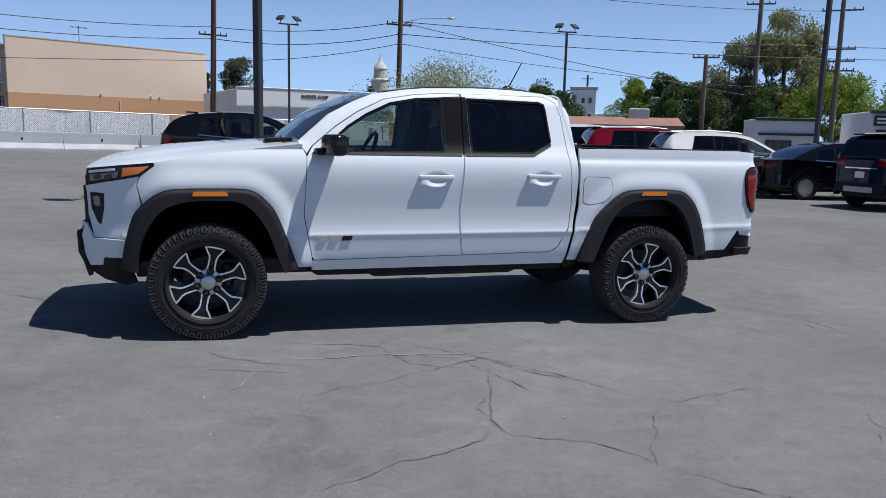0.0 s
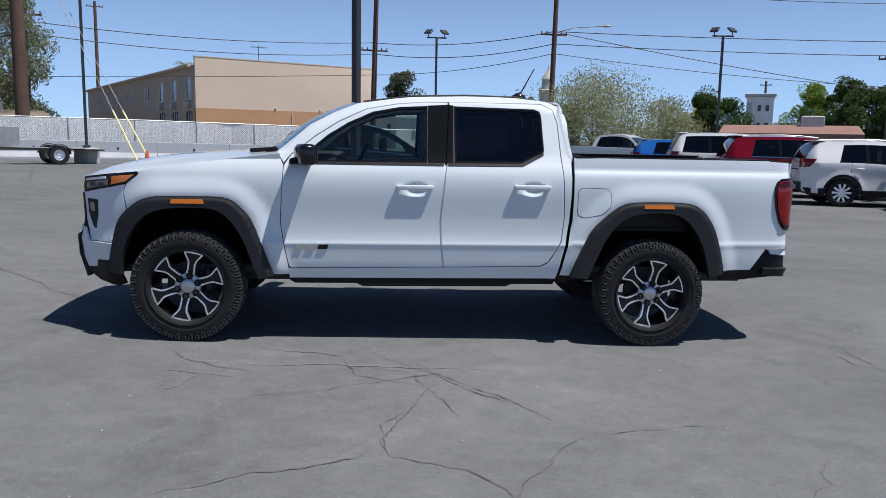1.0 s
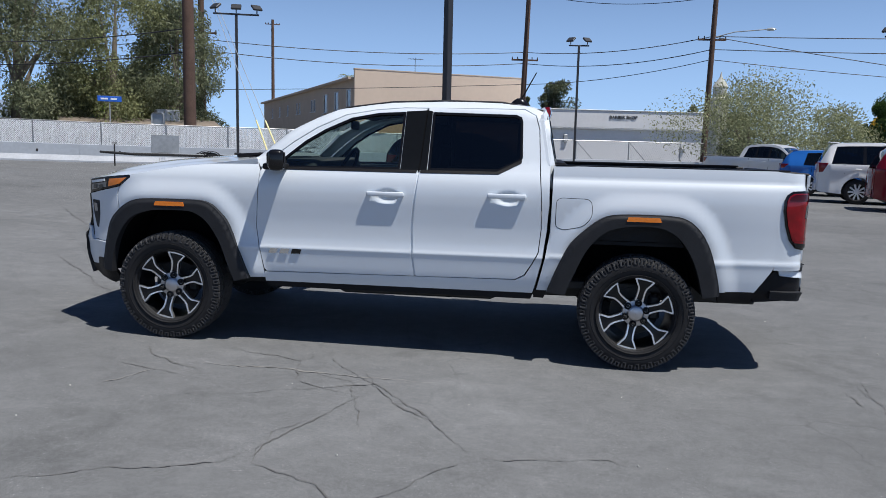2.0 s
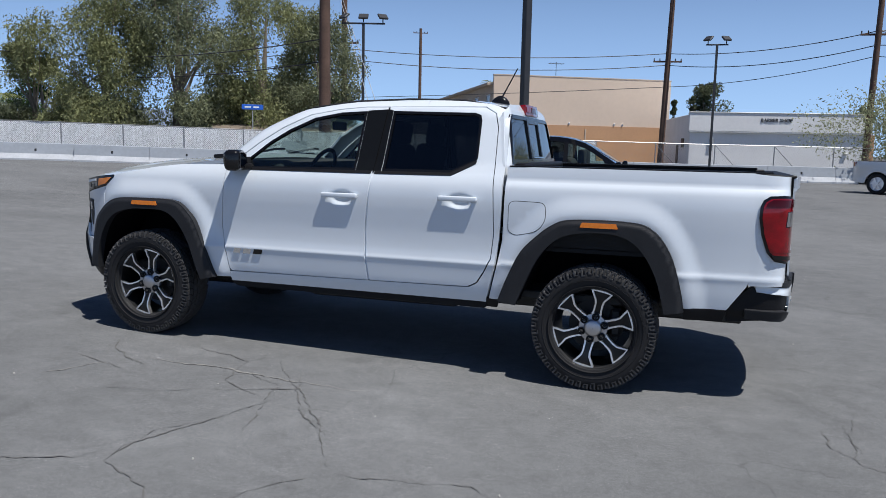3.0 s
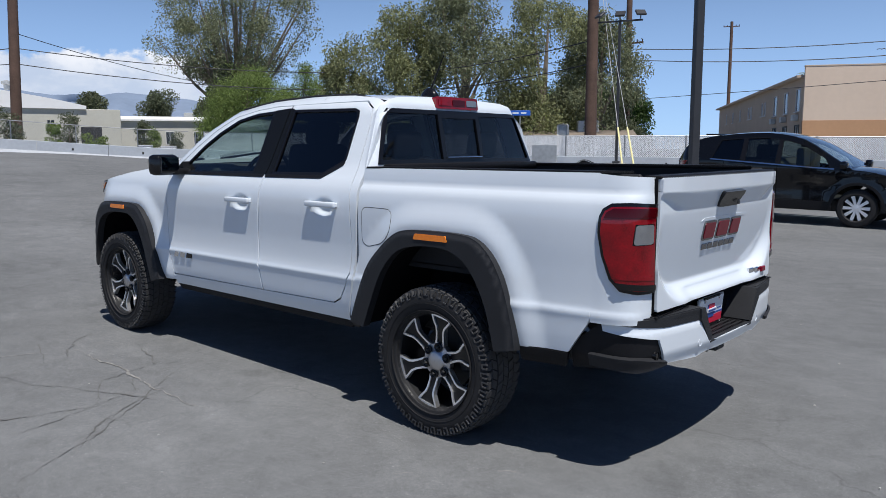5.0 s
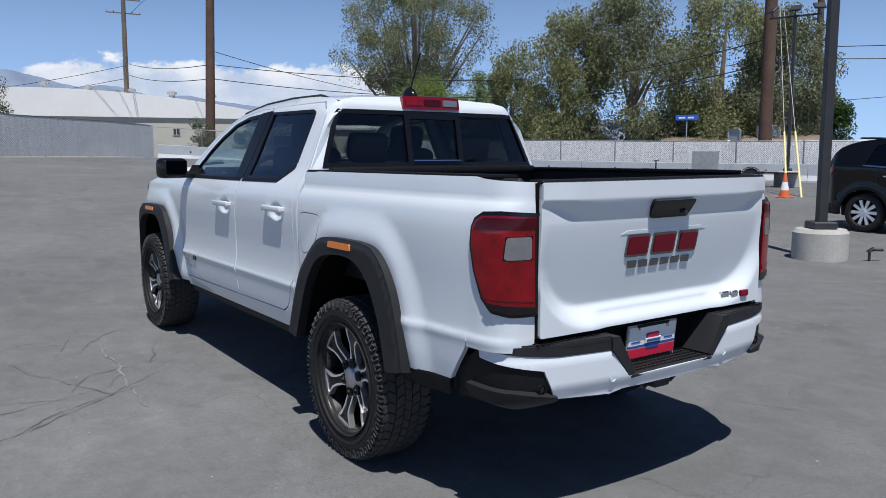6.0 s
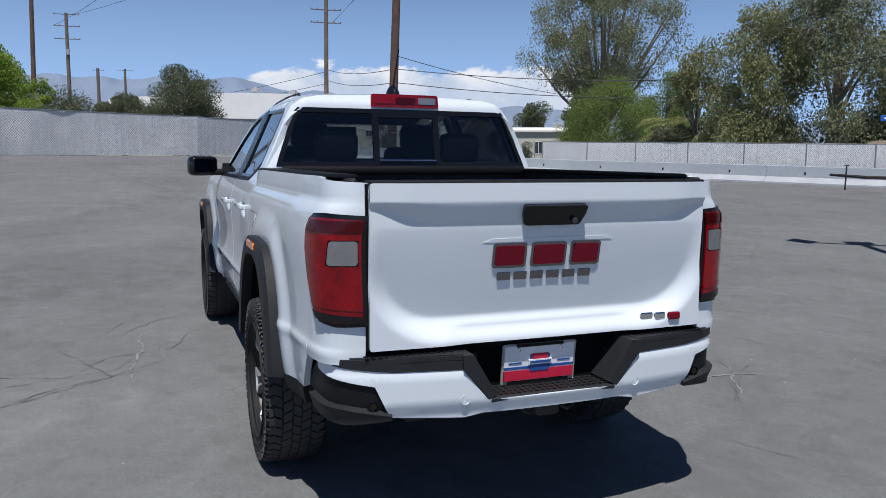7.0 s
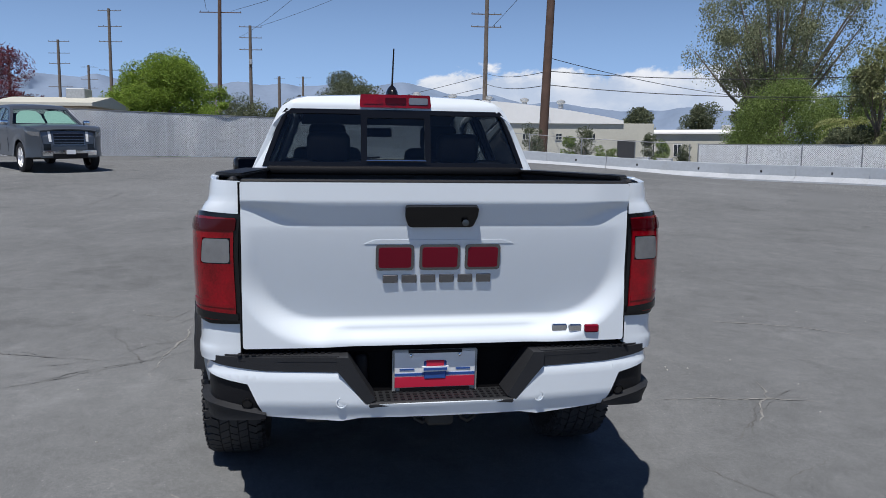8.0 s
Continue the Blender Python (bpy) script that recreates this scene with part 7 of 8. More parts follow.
# wheels
def wheel_parts(parent, s):
    """A wheel with its middle at the origin and its outer face at s * y."""
    r = 0.392
    bm = bmesh.new()
    prof = [(0.244, 0.09), (0.257, 0.117), (0.288, 0.131), (0.324, 0.135), (0.352, 0.130), (0.372, 0.115), (0.3815, 0.095), (0.3855, 0.05), (0.386, 0.0), (0.3855, -0.05), (0.3815, -0.095), (0.372, -0.115), (0.352, -0.130), (0.324, -0.135), (0.288, -0.131), (0.257, -0.117), (0.244, -0.09)]
    lathe(bm, [(q, s * a) for q, a in prof], "y", 72)
    for q0, q1 in ((0.268, 0.272), (0.306, 0.309)):
        lathe(bm, [(q0, s * 0.1245), (q0 + 0.001, s * 0.1355), (q1, s * 0.1365), (q1 + 0.001, s * 0.126)], "y", 72)
    tyre = part("tyre", bm, RUBBER, parent, "all-terrain tyre with chunky tread")
    vs, fs = [], []

    def lug(ang, half_a, y0, y1, r0, r1, skew=0.0):
        k = len(vs)
        for rr in (r0, r1):
            for yy, sk in ((y0, -skew), (y1, skew)):
                for da in (-half_a, half_a):
                    a = ang + da + sk
                    vs.append((rr * math.cos(a), yy, rr * math.sin(a)))
        fs.extend([(k + 4, k + 5, k + 7, k + 6), (k, k + 1, k + 5, k + 4), (k + 2, k + 6, k + 7, k + 3), (k, k + 4, k + 6, k + 2), (k + 1, k + 3, k + 7, k + 5)])
    n = 50
    for i in range(n):
        a = 2 * math.pi * i / n
        for row, (y0, y1) in enumerate(((-0.100, -0.066), (-0.060, -0.022), (-0.017, 0.017), (0.022, 0.060), (0.066, 0.100))):
            lug(a + (row % 2) * math.pi / n, 0.052 if row in (0, 4) else 0.055, y0, y1, 0.380, r - (0.003 if row in (0, 4) else 0), 0.022 * (1 if row % 2 else -1))
        # scalloped shoulder: a tall bracket and a short one by turns
        for side in (-1, 1):
            long_one = i % 2 == 0
            lug(a, 0.046, side * 0.098, side * 0.120, 0.360, r - 0.008, 0.010 * side)
            lug(a + 0.020, 0.012, side * 0.116, side * 0.1345, 0.336 if long_one else 0.346, 0.378, 0.012)
            lug(a - 0.026, 0.008, side * 0.116, side * 0.1345, 0.348, 0.374, -0.010)
            lug(a, 0.026, side * 0.124, side * 0.1365, 0.336 if long_one else 0.346, 0.343 if long_one else 0.352)
    me = bpy.data.meshes.new("tread")
    me.from_pydata(vs, [], fs)
    me.materials.append(RUBBER_LUG)
    tagged(part("tread", me, RUBBER_LUG, tyre), kind="stuff")
    bm = bmesh.new()
    lathe(bm, [(0.246, 0.092), (0.260, 0.108), (0.256, 0.114), (0.2515, 0.106), (0.2485, 0.085), (0.226, 0.02), (0.222, -0.09), (0.235, -0.10)], "y", 56)
    if s < 0:
        bmesh.ops.scale(bm, vec=(1, -1, 1), verts=bm.verts[:])
    rim = part("rim", bm, ALLOY_DARK, parent, "dark alloy rim with machined spokes")
    bm = bmesh.new()
    lathe(bm, [(0.001, -0.02 * s), (0.165, -0.02 * s), (0.165, -0.05 * s), (0.001, -0.05 * s)], "y", 40)
    box(bm, (0.13, -0.03 * s, 0.03), (0.08, 0.08, 0.18), 0.02)
    part("brake_disc", bm, STEEL_DARK, rim)
    out_l = [(0.086, -0.030), (0.110, -0.0262), (0.152, -0.0255), (0.176, -0.030), (0.200, -0.046), (0.230, -0.064), (0.2385, -0.050), (0.2395, -0.02), (0.2395, 0.02), (0.2385, 0.050), (0.230, 0.064), (0.200, 0.046), (0.176, 0.030), (0.152, 0.0255), (0.110, 0.0262), (0.086, 0.030)]
    out_l = [(u if u < 0.1 else 0.086 + (u - 0.086) * 1.052, v * 1.05) for u, v in out_l]
    pocket = shrink(out_l, 0.0105)
    for k in range(6):
        ang = radians(18 + 60 * k)
        ca, sa = math.cos(ang), math.sin(ang)

        def face_at(lift):
            def place(u, v):
                return (u * ca - v * sa, s * (0.076 + 0.022 * smoothstep(0.08, 0.22, u) + lift), u * sa + v * ca)
            return place
        sp = skin("spoke", out_l, face_at(0.0), ALLOY, rim, [pocket], 0.2, 0.030, out=(0, s, 0))
        skin("pocket", pocket, face_at(-0.008), ALLOY_DARK, sp, (), 0.2, 0.02, out=(0, s, 0))
    bm = bmesh.new()
    lathe(bm, [(0.001, 0.094), (0.040, 0.092), (0.050, 0.087), (0.054, 0.080), (0.060, 0.076), (0.088, 0.0735), (0.092, 0.068), (0.093, 0.045)], "y", 36)
    if s < 0:
        bmesh.ops.scale(bm, vec=(1, -1, 1), verts=bm.verts[:])
    part("hub_cap", bm, HUB_SILVER, rim, "silver hub cap")
    for k in range(6):
        ang = radians(18 + 60 * k)
        bm = bmesh.new()
        lathe(bm, [(0.013, 0.082), (0.020, 0.088), (0.0245, 0.086), (0.026, 0.05)], "y", 18)
        if s < 0:
            bmesh.ops.scale(bm, vec=(1, -1, 1), verts=bm.verts[:])
        bmesh.ops.translate(bm, vec=(0.074 * math.cos(ang), 0, 0.074 * math.sin(ang)), verts=bm.verts[:])
        part("nut_well", bm, ALLOY_DARK, rim)
        bm = bmesh.new()
        lathe(bm, [(0.001, 0.094), (0.007, 0.092), (0.011, 0.086), (0.012, 0.06)], "y", 6)
        if s < 0:
            bmesh.ops.scale(bm, vec=(1, -1, 1), verts=bm.verts[:])
        bmesh.ops.translate(bm, vec=(0.074 * math.cos(ang), 0, 0.074 * math.sin(ang)), verts=bm.verts[:])
        part("lug_nut", bm, STEEL_DARK, rim)


for s in (-1, 1):
    for x in (-1.668, 1.669):
        w = empty("wheel", Matrix.Translation((x, s * 0.825, 0.390 + ground_z(x, 0) + 0.002)))
        w.parent = truck
        wheel_parts(w, s)

# cabin
cabin = empty("cabin")
cabin.parent = truck
bm = bmesh.new()
box(bm, (0, 0, 0), (0.34, 1.40, 0.22), 0.06, Matrix.Translation((-0.80, 0, 1.24)), 3)
part("dashboard", bm, SEAT, cabin)
bm = bmesh.new()
ring = [(0.0, 0.19 * math.cos(a), 0.19 * math.sin(a)) for a in (2 * math.pi * i / 24 for i in range(25))]
tube(bm, ring, 0.015, 8, False)
tube(bm, [(0, -0.18, 0), (0, 0.18, 0)], 0.018, 6)
tube(bm, [(0, 0, 0), (0, 0, -0.18)], 0.018, 6)
bmesh.ops.transform(bm, matrix=Matrix.Translation((-0.50, -0.37, 1.26)) @ Matrix.Rotation(radians(25), 4, "Y"), verts=bm.verts[:])
part("steering_wheel", bm, PLASTIC_BLACK, cabin)
bm = bmesh.new()
box(bm, (0.05, 0, 0.72), (2.05, 1.55, 0.05))
part("cabin_floor", bm, SEAT, cabin)


def seat(x, y, w, up=0.0):
    bm = bmesh.new()
    box(bm, (x, y, 0.98), (0.50, w, 0.16), 0.05, None, 2)
    part("seat_cushion", bm, SEAT, cabin)
    bm = bmesh.new()
    box(bm, (0, 0, 0), (0.15, w, 0.56), 0.055, Matrix.Translation((x + 0.30, y, 1.20 + up)) @ Matrix.Rotation(radians(14), 4, "Y"), 3)
    part("seat_back", bm, SEAT, cabin)
    bm = bmesh.new()
    box(bm, (0, 0, 0), (0.10, 0.25, 0.17), 0.04, Matrix.Translation((x + 0.385, y, 1.545 + up)) @ Matrix.Rotation(radians(10), 4, "Y"), 3)
    tube(bm, [(x + 0.37, y - 0.06, 1.43 + up), (x + 0.385, y - 0.06, 1.53 + up)], 0.008, 6)
    tube(bm, [(x + 0.37, y + 0.06, 1.43 + up), (x + 0.385, y + 0.06, 1.53 + up)], 0.008, 6)
    part("head_rest", bm, SEAT, cabin)


for y in (-0.38, 0.38):
    seat(-0.22, y, 0.46, 0.02)
    seat(0.55, y, 0.60, -0.06)
bm = bmesh.new()
box(bm, (0, 0, 0), (0.02, 0.24, 0.07), 0.01, Matrix.Translation((-0.52, 0, 1.62)))
part("rear_view_mirror", bm, PLASTIC_BLACK, cabin)
skin("headliner", [(-0.48, -1), (0.98, -1), (0.98, 1), (-0.48, 1)], lambda u, v: tuple(Vector(roof_place(u, v * 0.97)) - Vector((0, 0, 0.05))), SEAT, cabin, step=0.2, depth=0, out=(0, 0, -1))
# ---- the other vehicles ----


def paint(name, color, rough=0.1, metal=0.0):
    return mat(name, color, rough, metal, coat=0.35, spec=0.25, vary=0.03, scale=3)


BLACK_PAINT, NAVY_PAINT = paint("black_car_paint", (0.004, 0.0045, 0.006)), paint("navy_car_paint", (0.004, 0.009, 0.035))
SEDAN_PAINT, RED_CAR = paint("midnight_car_paint", (0.004, 0.0045, 0.009)), paint("red_car_paint", (0.16, 0.004, 0.013))
WHITE_CAR, BLUE_CAR = paint("white_suv_paint", (0.74, 0.74, 0.74), 0.2, 0.0), paint("blue_car_paint", (0.02, 0.12, 0.42))
GREY_CAR, SILVER_CAR = paint("slate_car_paint", (0.085, 0.098, 0.118), 0.32, 0.4), paint("silver_car_paint", (0.64, 0.65, 0.66), 0.35, 0.4)


def road_wheel(parent, x, s, y, r, spokes=10):
    """A plain road wheel: tyre, dish and spokes; s: the side that it faces."""
    w = empty("wheel", Matrix.Translation((x, s * y, r)))
    w.parent = parent
    bm = bmesh.new()
    lathe(bm, [(r * 0.66, 0.10), (r * 0.72, 0.115), (r * 0.9, 0.11), (r * 0.985, 0.085), (r, 0.04), (r, -0.06), (r * 0.9, -0.11), (r * 0.66, -0.1)], "y", 40)
    if s < 0:
        bmesh.ops.scale(bm, vec=(1, -1, 1), verts=bm.verts[:])
    part("tyre", bm, RUBBER, w)
    bm = bmesh.new()
    lathe(bm, [(0.001, 0.02), (r * 0.6, 0.0), (r * 0.67, 0.09), (r * 0.69, 0.105)], "y", 40)
    if s < 0:
        bmesh.ops.scale(bm, vec=(1, -1, 1), verts=bm.verts[:])
    rim = part("rim", bm, ALLOY_DARK if spokes != 6 else ALLOY, w)
    bm = bmesh.new()
    for k in range(spokes):
        m = Matrix.Rotation(2 * math.pi * k / spokes, 4, "Y")
        prism_pts = [(0.02, -0.018), (r * 0.64, -0.03), (r * 0.67, 0.03), (0.02, 0.018)]
        vs = [m @ Vector((u, s * yy, v)) for u, v in prism_pts for yy in (0.085, 0.055)]
        vv = [bm.verts.new(p) for p in vs]
        bm.faces.new((vv[0], vv[2], vv[4], vv[6]))
        for i in range(4):
            j = (i + 1) % 4
            bm.faces.new((vv[2 * i], vv[2 * i + 1], vv[2 * j + 1], vv[2 * j]))
    lathe(bm, [(0.001, s * 0.095), (r * 0.14, s * 0.09), (r * 0.16, s * 0.06)], "y", 20)
    part("spokes", bm, ALLOY, rim, smooth=20)


def ra_of(r):
    return r + 0.09


def car(name, label, pose_m, body, L, W, wb, rear_axle, r, belt, roof, hood, sill=0.30, glass=None, tail=None, group="parked cars", kind="suv", category="car",
        rail=False, clad=False, spokes=10, sunshade=False, lamp_z=None, tint=None, bed=None, plate=True):
    """A road vehicle with its nose to +x. belt, roof, hood: (x, z) chains from the tail to the nose, x measured from the tail."""
    top = empty(name, pose_m, label=label, category=category, group=group)
    tint = tint or GLASS_DARK
    ax = (rear_axle, rear_axle + wb)
    hw = W / 2

    def side(x, z):
        u = (x - L / 2) / (L / 2)
        w = hw - 0.05 * abs(u) ** 3 - (0.30 * max(0, abs(u) - 0.86) ** 1.5 / 0.14 ** 1.5 if abs(u) > 0.86 else 0)
        w -= 0.10 * max(0, 0.55 - z) ** 1.5 + 0.012 * math.sin((z - 0.45) * 7)
        b = line_at(belt, x)
        if z > b - 0.12:
            w -= 0.10 * (z - b + 0.12) ** 1.2
        if z > b:
            w -= 0.36 * (z - b)
        for a in ax:
            d = math.hypot(x - a, z - r)
            w += 0.02 * (1 - smoothstep(r + 0.08, r + 0.24, d))
        return w
    arch = []
    ra = r + 0.065
    for a in ax:
        arch += [(a - ra * math.cos(t), max(sill, r + ra * math.sin(t))) for t in np.linspace(-0.25, math.pi + 0.25, 15)]
    nose = [(L - 0.03, sill + 0.02), (L, sill + 0.30)] + [(x, z) for x, z in reversed(hood)]
    outline = [(0.06, sill + 0.06)] + arch + nose + [(x, z) for x, z in reversed(belt)] + [(0.0, line_at(belt, 0) - 0.30), (0.02, sill + 0.25)]
    clean = []
    for p in outline:
        if not clean or math.hypot(p[0] - clean[-1][0], p[1] - clean[-1][1]) > 0.012:
            clean.append(p)
    sides = []
    for s in (-1, 1):
        def lay(u, v, s=s):
            return (u, s * side(u, v), v)
        sides.append(skin("body_side", clean, lay, body, top, (), 0.10, 0.02, out=(0, s, 0)))
        upper = [(x, line_at(roof, x)) for x in np.linspace(roof[0][0], roof[-1][0], 30)]
        base = [(x, line_at(belt, x)) for x in np.linspace(roof[-1][0], upper[0][0], 10)]
        pane = shrink([(x, line_at(belt, x) + 0.03) for x in np.linspace(glass[0], glass[1], 10)] + [(x, min(line_at(roof, x) - 0.09, 9)) for x in np.linspace(glass[1] - 0.1, glass[0] + 0.12, 10) if line_at(roof, x) - 0.09 > line_at(belt, x) + 0.05], 0.0)
        frame_out = [p for p in upper] + base
        skin("pillar_frame", frame_out, lay, body, top, [pane], 0.12, 0.02, out=(0, s, 0))
        cut = glass[0] + (glass[1] - glass[0]) * 0.58
        for g0, g1, gm_ in ((glass[0], cut, tint), (cut, glass[1], GLASS_FRONT if tint is not GLASS_CLEAR else tint)):
            low = [(x, line_at(belt, x) + 0.03) for x in np.linspace(g0, g1, 7)]
            high = [(x, line_at(roof, x) - 0.09) for x in np.linspace(g1 - (0.1 if g1 == glass[1] else 0), g0 + (0.12 if g0 == glass[0] else 0), 8)]
            light = low + [(x, z) for x, z in high if z > line_at(belt, x) + 0.05]
            skin("window_glass", light, lambda u, v, s=s: (u, s * (side(u, v) - 0.012), v), gm_, sides[-1], (), 0.2, 0, out=(0, s, 0))
        skin("window_trim", shrink(pane, -0.010), lambda u, v, s=s: (u, s * (side(u, v) + 0.003), v), GLOSS_BLACK, sides[-1], [shrink(pane, 0.008)], 0.2, 0.005, out=(0, s, 0))
        if body in (BLACK_PAINT, RED_CAR, SEDAN_PAINT):
            xs = np.linspace(glass[0] - 0.02, glass[1] + 0.06, 10)
            strip = [(x, line_at(belt, x) + 0.006) for x in xs] + [(x, line_at(belt, x) + 0.030) for x in xs[::-1]]
            skin("chrome_strip", strip, lambda u, v, s=s: (u, s * (side(u, v) + 0.009), v), CHROME, sides[-1], (), 0.2, 0.005, out=(0, s, 0))
        for q in (0.10, 0.56, 1.0):
            sx = glass[0] + (glass[1] - glass[0]) * q + 0.04
            zb = line_at(belt, sx) - 0.01
            if min(abs(sx - a) for a in ax) > ra_of(r) or q == 0.10:
                z0 = sill + 0.12 if min(abs(sx - a) for a in ax) > ra_of(r) else r * 2 + 0.16
                skin("door_seam", [(sx - 0.006, z0), (sx + 0.006, z0), (sx + 0.006, zb), (sx - 0.006, zb)], lambda u, v, s=s: (u, s * (side(u, v) + 0.002), v), LINER, sides[-1], (), 0.3, 0.004, out=(0, s, 0))
        lz = lamp_z or (hood[-1][1] - 0.15, hood[-1][1] - 0.02)
        hz = line_at(hood, L - 0.5)
        skin("side_lamp", [(L - 0.50, min(lz[1] + 0.05, hz - 0.03)), (L - 0.22, lz[0] + 0.02), (L - 0.05, lz[0]), (L - 0.05, lz[1] - 0.02), (L - 0.25, lz[1])], lambda u, v, s=s: (u, s * (side(u, v) + 0.006), v), CLEAR_LENS, sides[-1], (), 0.1, 0.008, out=(0, s, 0))
        tz = tail or (line_at(belt, 0) - 0.22, line_at(belt, 0) - 0.04)
        skin("side_tail_lamp", [(0.03, tz[0]), (0.16, tz[0] + 0.01), (0.30, tz[1]), (0.04, tz[1])], lambda u, v, s=s: (u, s * (side(u, v) + 0.006), v), RED_LENS, sides[-1], (), 0.1, 0.008, out=(0, s, 0))
        for px in (glass[0] + (glass[1] - glass[0]) * 0.28, glass[0] + (glass[1] - glass[0]) * 0.58):
            pz0, pz1 = line_at(belt, px) + 0.03, line_at(roof, px) - 0.09
            skin("pillar", [(px - 0.05, pz0), (px + 0.05, pz0), (px + 0.03, pz1), (px - 0.05, pz1)], lambda u, v, s=s: (u, s * (side(u, v) + 0.002), v), GLOSS_BLACK, sides[-1], (), 0.2, 0.008, out=(0, s, 0))
        for dx in (0.30, 0.60):
            hx = glass[0] + (glass[1] - glass[0]) * dx - 0.22
            bm = bmesh.new()
            hz = line_at(belt, hx) - 0.13
            box(bm, (hx, s * (side(hx, hz) + 0.02), hz), (0.18, 0.025, 0.03), 0.008)
            part("handle", bm, body if body is not BLACK_PAINT else CHROME, sides[-1])
        if clad:
            skin("cladding", [(0.15, sill - 0.02), (ax[0] - ra, sill - 0.02), (ax[0] - ra, sill + 0.16), (0.05, sill + 0.16)], lambda u, v, s=s: (u, s * (side(u, v) + 0.008), v), PLASTIC_BLACK, sides[-1], (), 0.2, 0.02, out=(0, s, 0))
            skin("cladding", [(ax[0] + ra, sill - 0.02), (ax[1] - ra, sill - 0.02), (ax[1] - ra, sill + 0.13), (ax[0] + ra, sill + 0.13)], lambda u, v, s=s: (u, s * (side(u, v) + 0.008), v), PLASTIC_BLACK, sides[-1], (), 0.2, 0.02, out=(0, s, 0))
            for a in ax:
                ring = [(a - (ra + 0.05) * math.cos(t), r + (ra + 0.05) * math.sin(t)) for t in np.linspace(-0.1, math.pi + 0.1, 15)] + [(a - ra * math.cos(t), r + ra * math.sin(t)) for t in np.linspace(math.pi + 0.1, -0.1, 15)]
                skin("arch_trim", ring, lambda u, v, s=s: (u, s * (side(u, v) + 0.012), v), PLASTIC_BLACK, sides[-1], (), 0.3, 0.03, out=(0, s, 0))
        for a in ax:
            road_wheel(top, a, s, hw - 0.13, r, spokes)
        m0 = roof[-1][0] - 0.12
        bm = bmesh.new()
        box(bm, (m0, s * (side(m0, line_at(belt, m0)) + 0.10), line_at(belt, m0) + 0.10), (0.12, 0.20, 0.14), 0.04, None, 2)
        part("wing_mirror", bm, CHROME if kind == "pickup" else body, top)
    # bonnet, roof, screens, ends
    hx = [p[0] for p in hood]

    def over(chain, crown, inset=0.0):
        def place(u, v):
            z = curve_at(chain, u)
            return (u, v * (side(u, z) - inset), z + crown * (1 - v * v))
        return place
    skin("bonnet", [(hx[0], -1), (hx[-1], -1), (hx[-1], 1), (hx[0], 1)], over(hood, 0.05), body, top, (), 0.2, 0.03, out=(0, 0, 1))
    rx0 = next(x for x, z in roof if z > max(p[1] for p in roof) - 0.09)
    rx1 = [x for x, z in roof if z > max(p[1] for p in roof) - 0.12][-1]
    skin("roof", [(rx0, -1), (rx1, -1), (rx1, 1), (rx0, 1)], over(roof, 0.03), body, top, (), 0.2, 0.03, out=(0, 0, 1))
    wx = roof[-1][0]
    ring = [(rx1 + 0.07, -0.90), (wx - 0.05, -0.93), (wx - 0.05, 0.93), (rx1 + 0.07, 0.90)]
    skin("windscreen_frame", [(rx1, -1), (wx, -1), (wx, 1), (rx1, 1)], over(roof, 0.03), body, top, [ring], 0.2, 0.02, out=(1, 0, 1))
    skin("windscreen", shrink(ring, -0.02), over(roof, 0.02, 0.01), GLASS_CLEAR, top, (), 0.2, 0, out=(1, 0, 1))
    if sunshade:
        for v0, v1 in ((-0.86, -0.03), (0.03, 0.86)):
            lobe = [(rx1 + 0.13, v0 + 0.14), (rx1 + 0.10, (v0 + v1) / 2), (rx1 + 0.13, v1 - 0.14), (rx1 + 0.26, v1 - 0.02), (wx - 0.10, v1), (wx - 0.10, v0), (rx1 + 0.26, v0 + 0.02)]
            skin("sunshade", lobe, over(roof, 0.0, 0.03), SUNSHADE, top, (), 0.1, 0, out=(1, 0, 1), label="pale green reflective sunshade")
    tx = roof[0][0]
    ring = [(tx + 0.05 * (rx0 - tx), -0.86), (rx0 - 0.03, -0.86), (rx0 - 0.03, 0.86), (tx + 0.05 * (rx0 - tx), 0.86)]
    skin("tailgate_frame", [(tx, -1), (rx0, -1), (rx0, 1), (tx, 1)], over(roof, 0.03), body, top, [ring], 0.1, 0.02, out=(-1, 0, 1))
    skin("rear_screen", shrink(ring, -0.015), over(roof, 0.02, 0.01), tint, top, (), 0.1, 0, out=(-1, 0, 1))
    if kind == "suv":
        bm = bmesh.new()
        box(bm, (rx0 - 0.10, 0, line_at(roof, rx0) + 0.035), (0.26, W * 0.60, 0.03), 0.012)
        part("roof_spoiler", bm, body, top)
    b0 = line_at(belt, 0)
    if roof[0][0] > 0.25:
        skin("boot_lid" if bed is None else "bed_cover", [(belt[0][0], -1), (roof[0][0], -1), (roof[0][0], 1), (belt[0][0], 1)], over(belt, 0.03), body if bed is None else CLADDING, top, (), 0.2, 0.03, out=(0, 0, 1))

    def end_face(x0, sgn):
        def place(u, v):
            x = x0 + sgn * (0.05 * (1 - u * u) - 0.25 * max(0.0, v - 0.55) ** 2 - 0.5 * max(0.0, 0.42 - v) ** 2) if sgn > 0 else x0 - (0.05 * (1 - u * u) - 0.02 * (v - 0.6))
            xx = min(L - 0.001, max(0.001, x0 - sgn * 0.03))
            return (x, u * (side(xx, v)), v)
        return place
    zt = hood[-1][1]
    front = skin("front_face", [(-1, sill), (1, sill), (1, zt), (-1, zt)], end_face(L - 0.03, 1), body, top, (), 0.2, 0.03, out=(1, 0, 0))
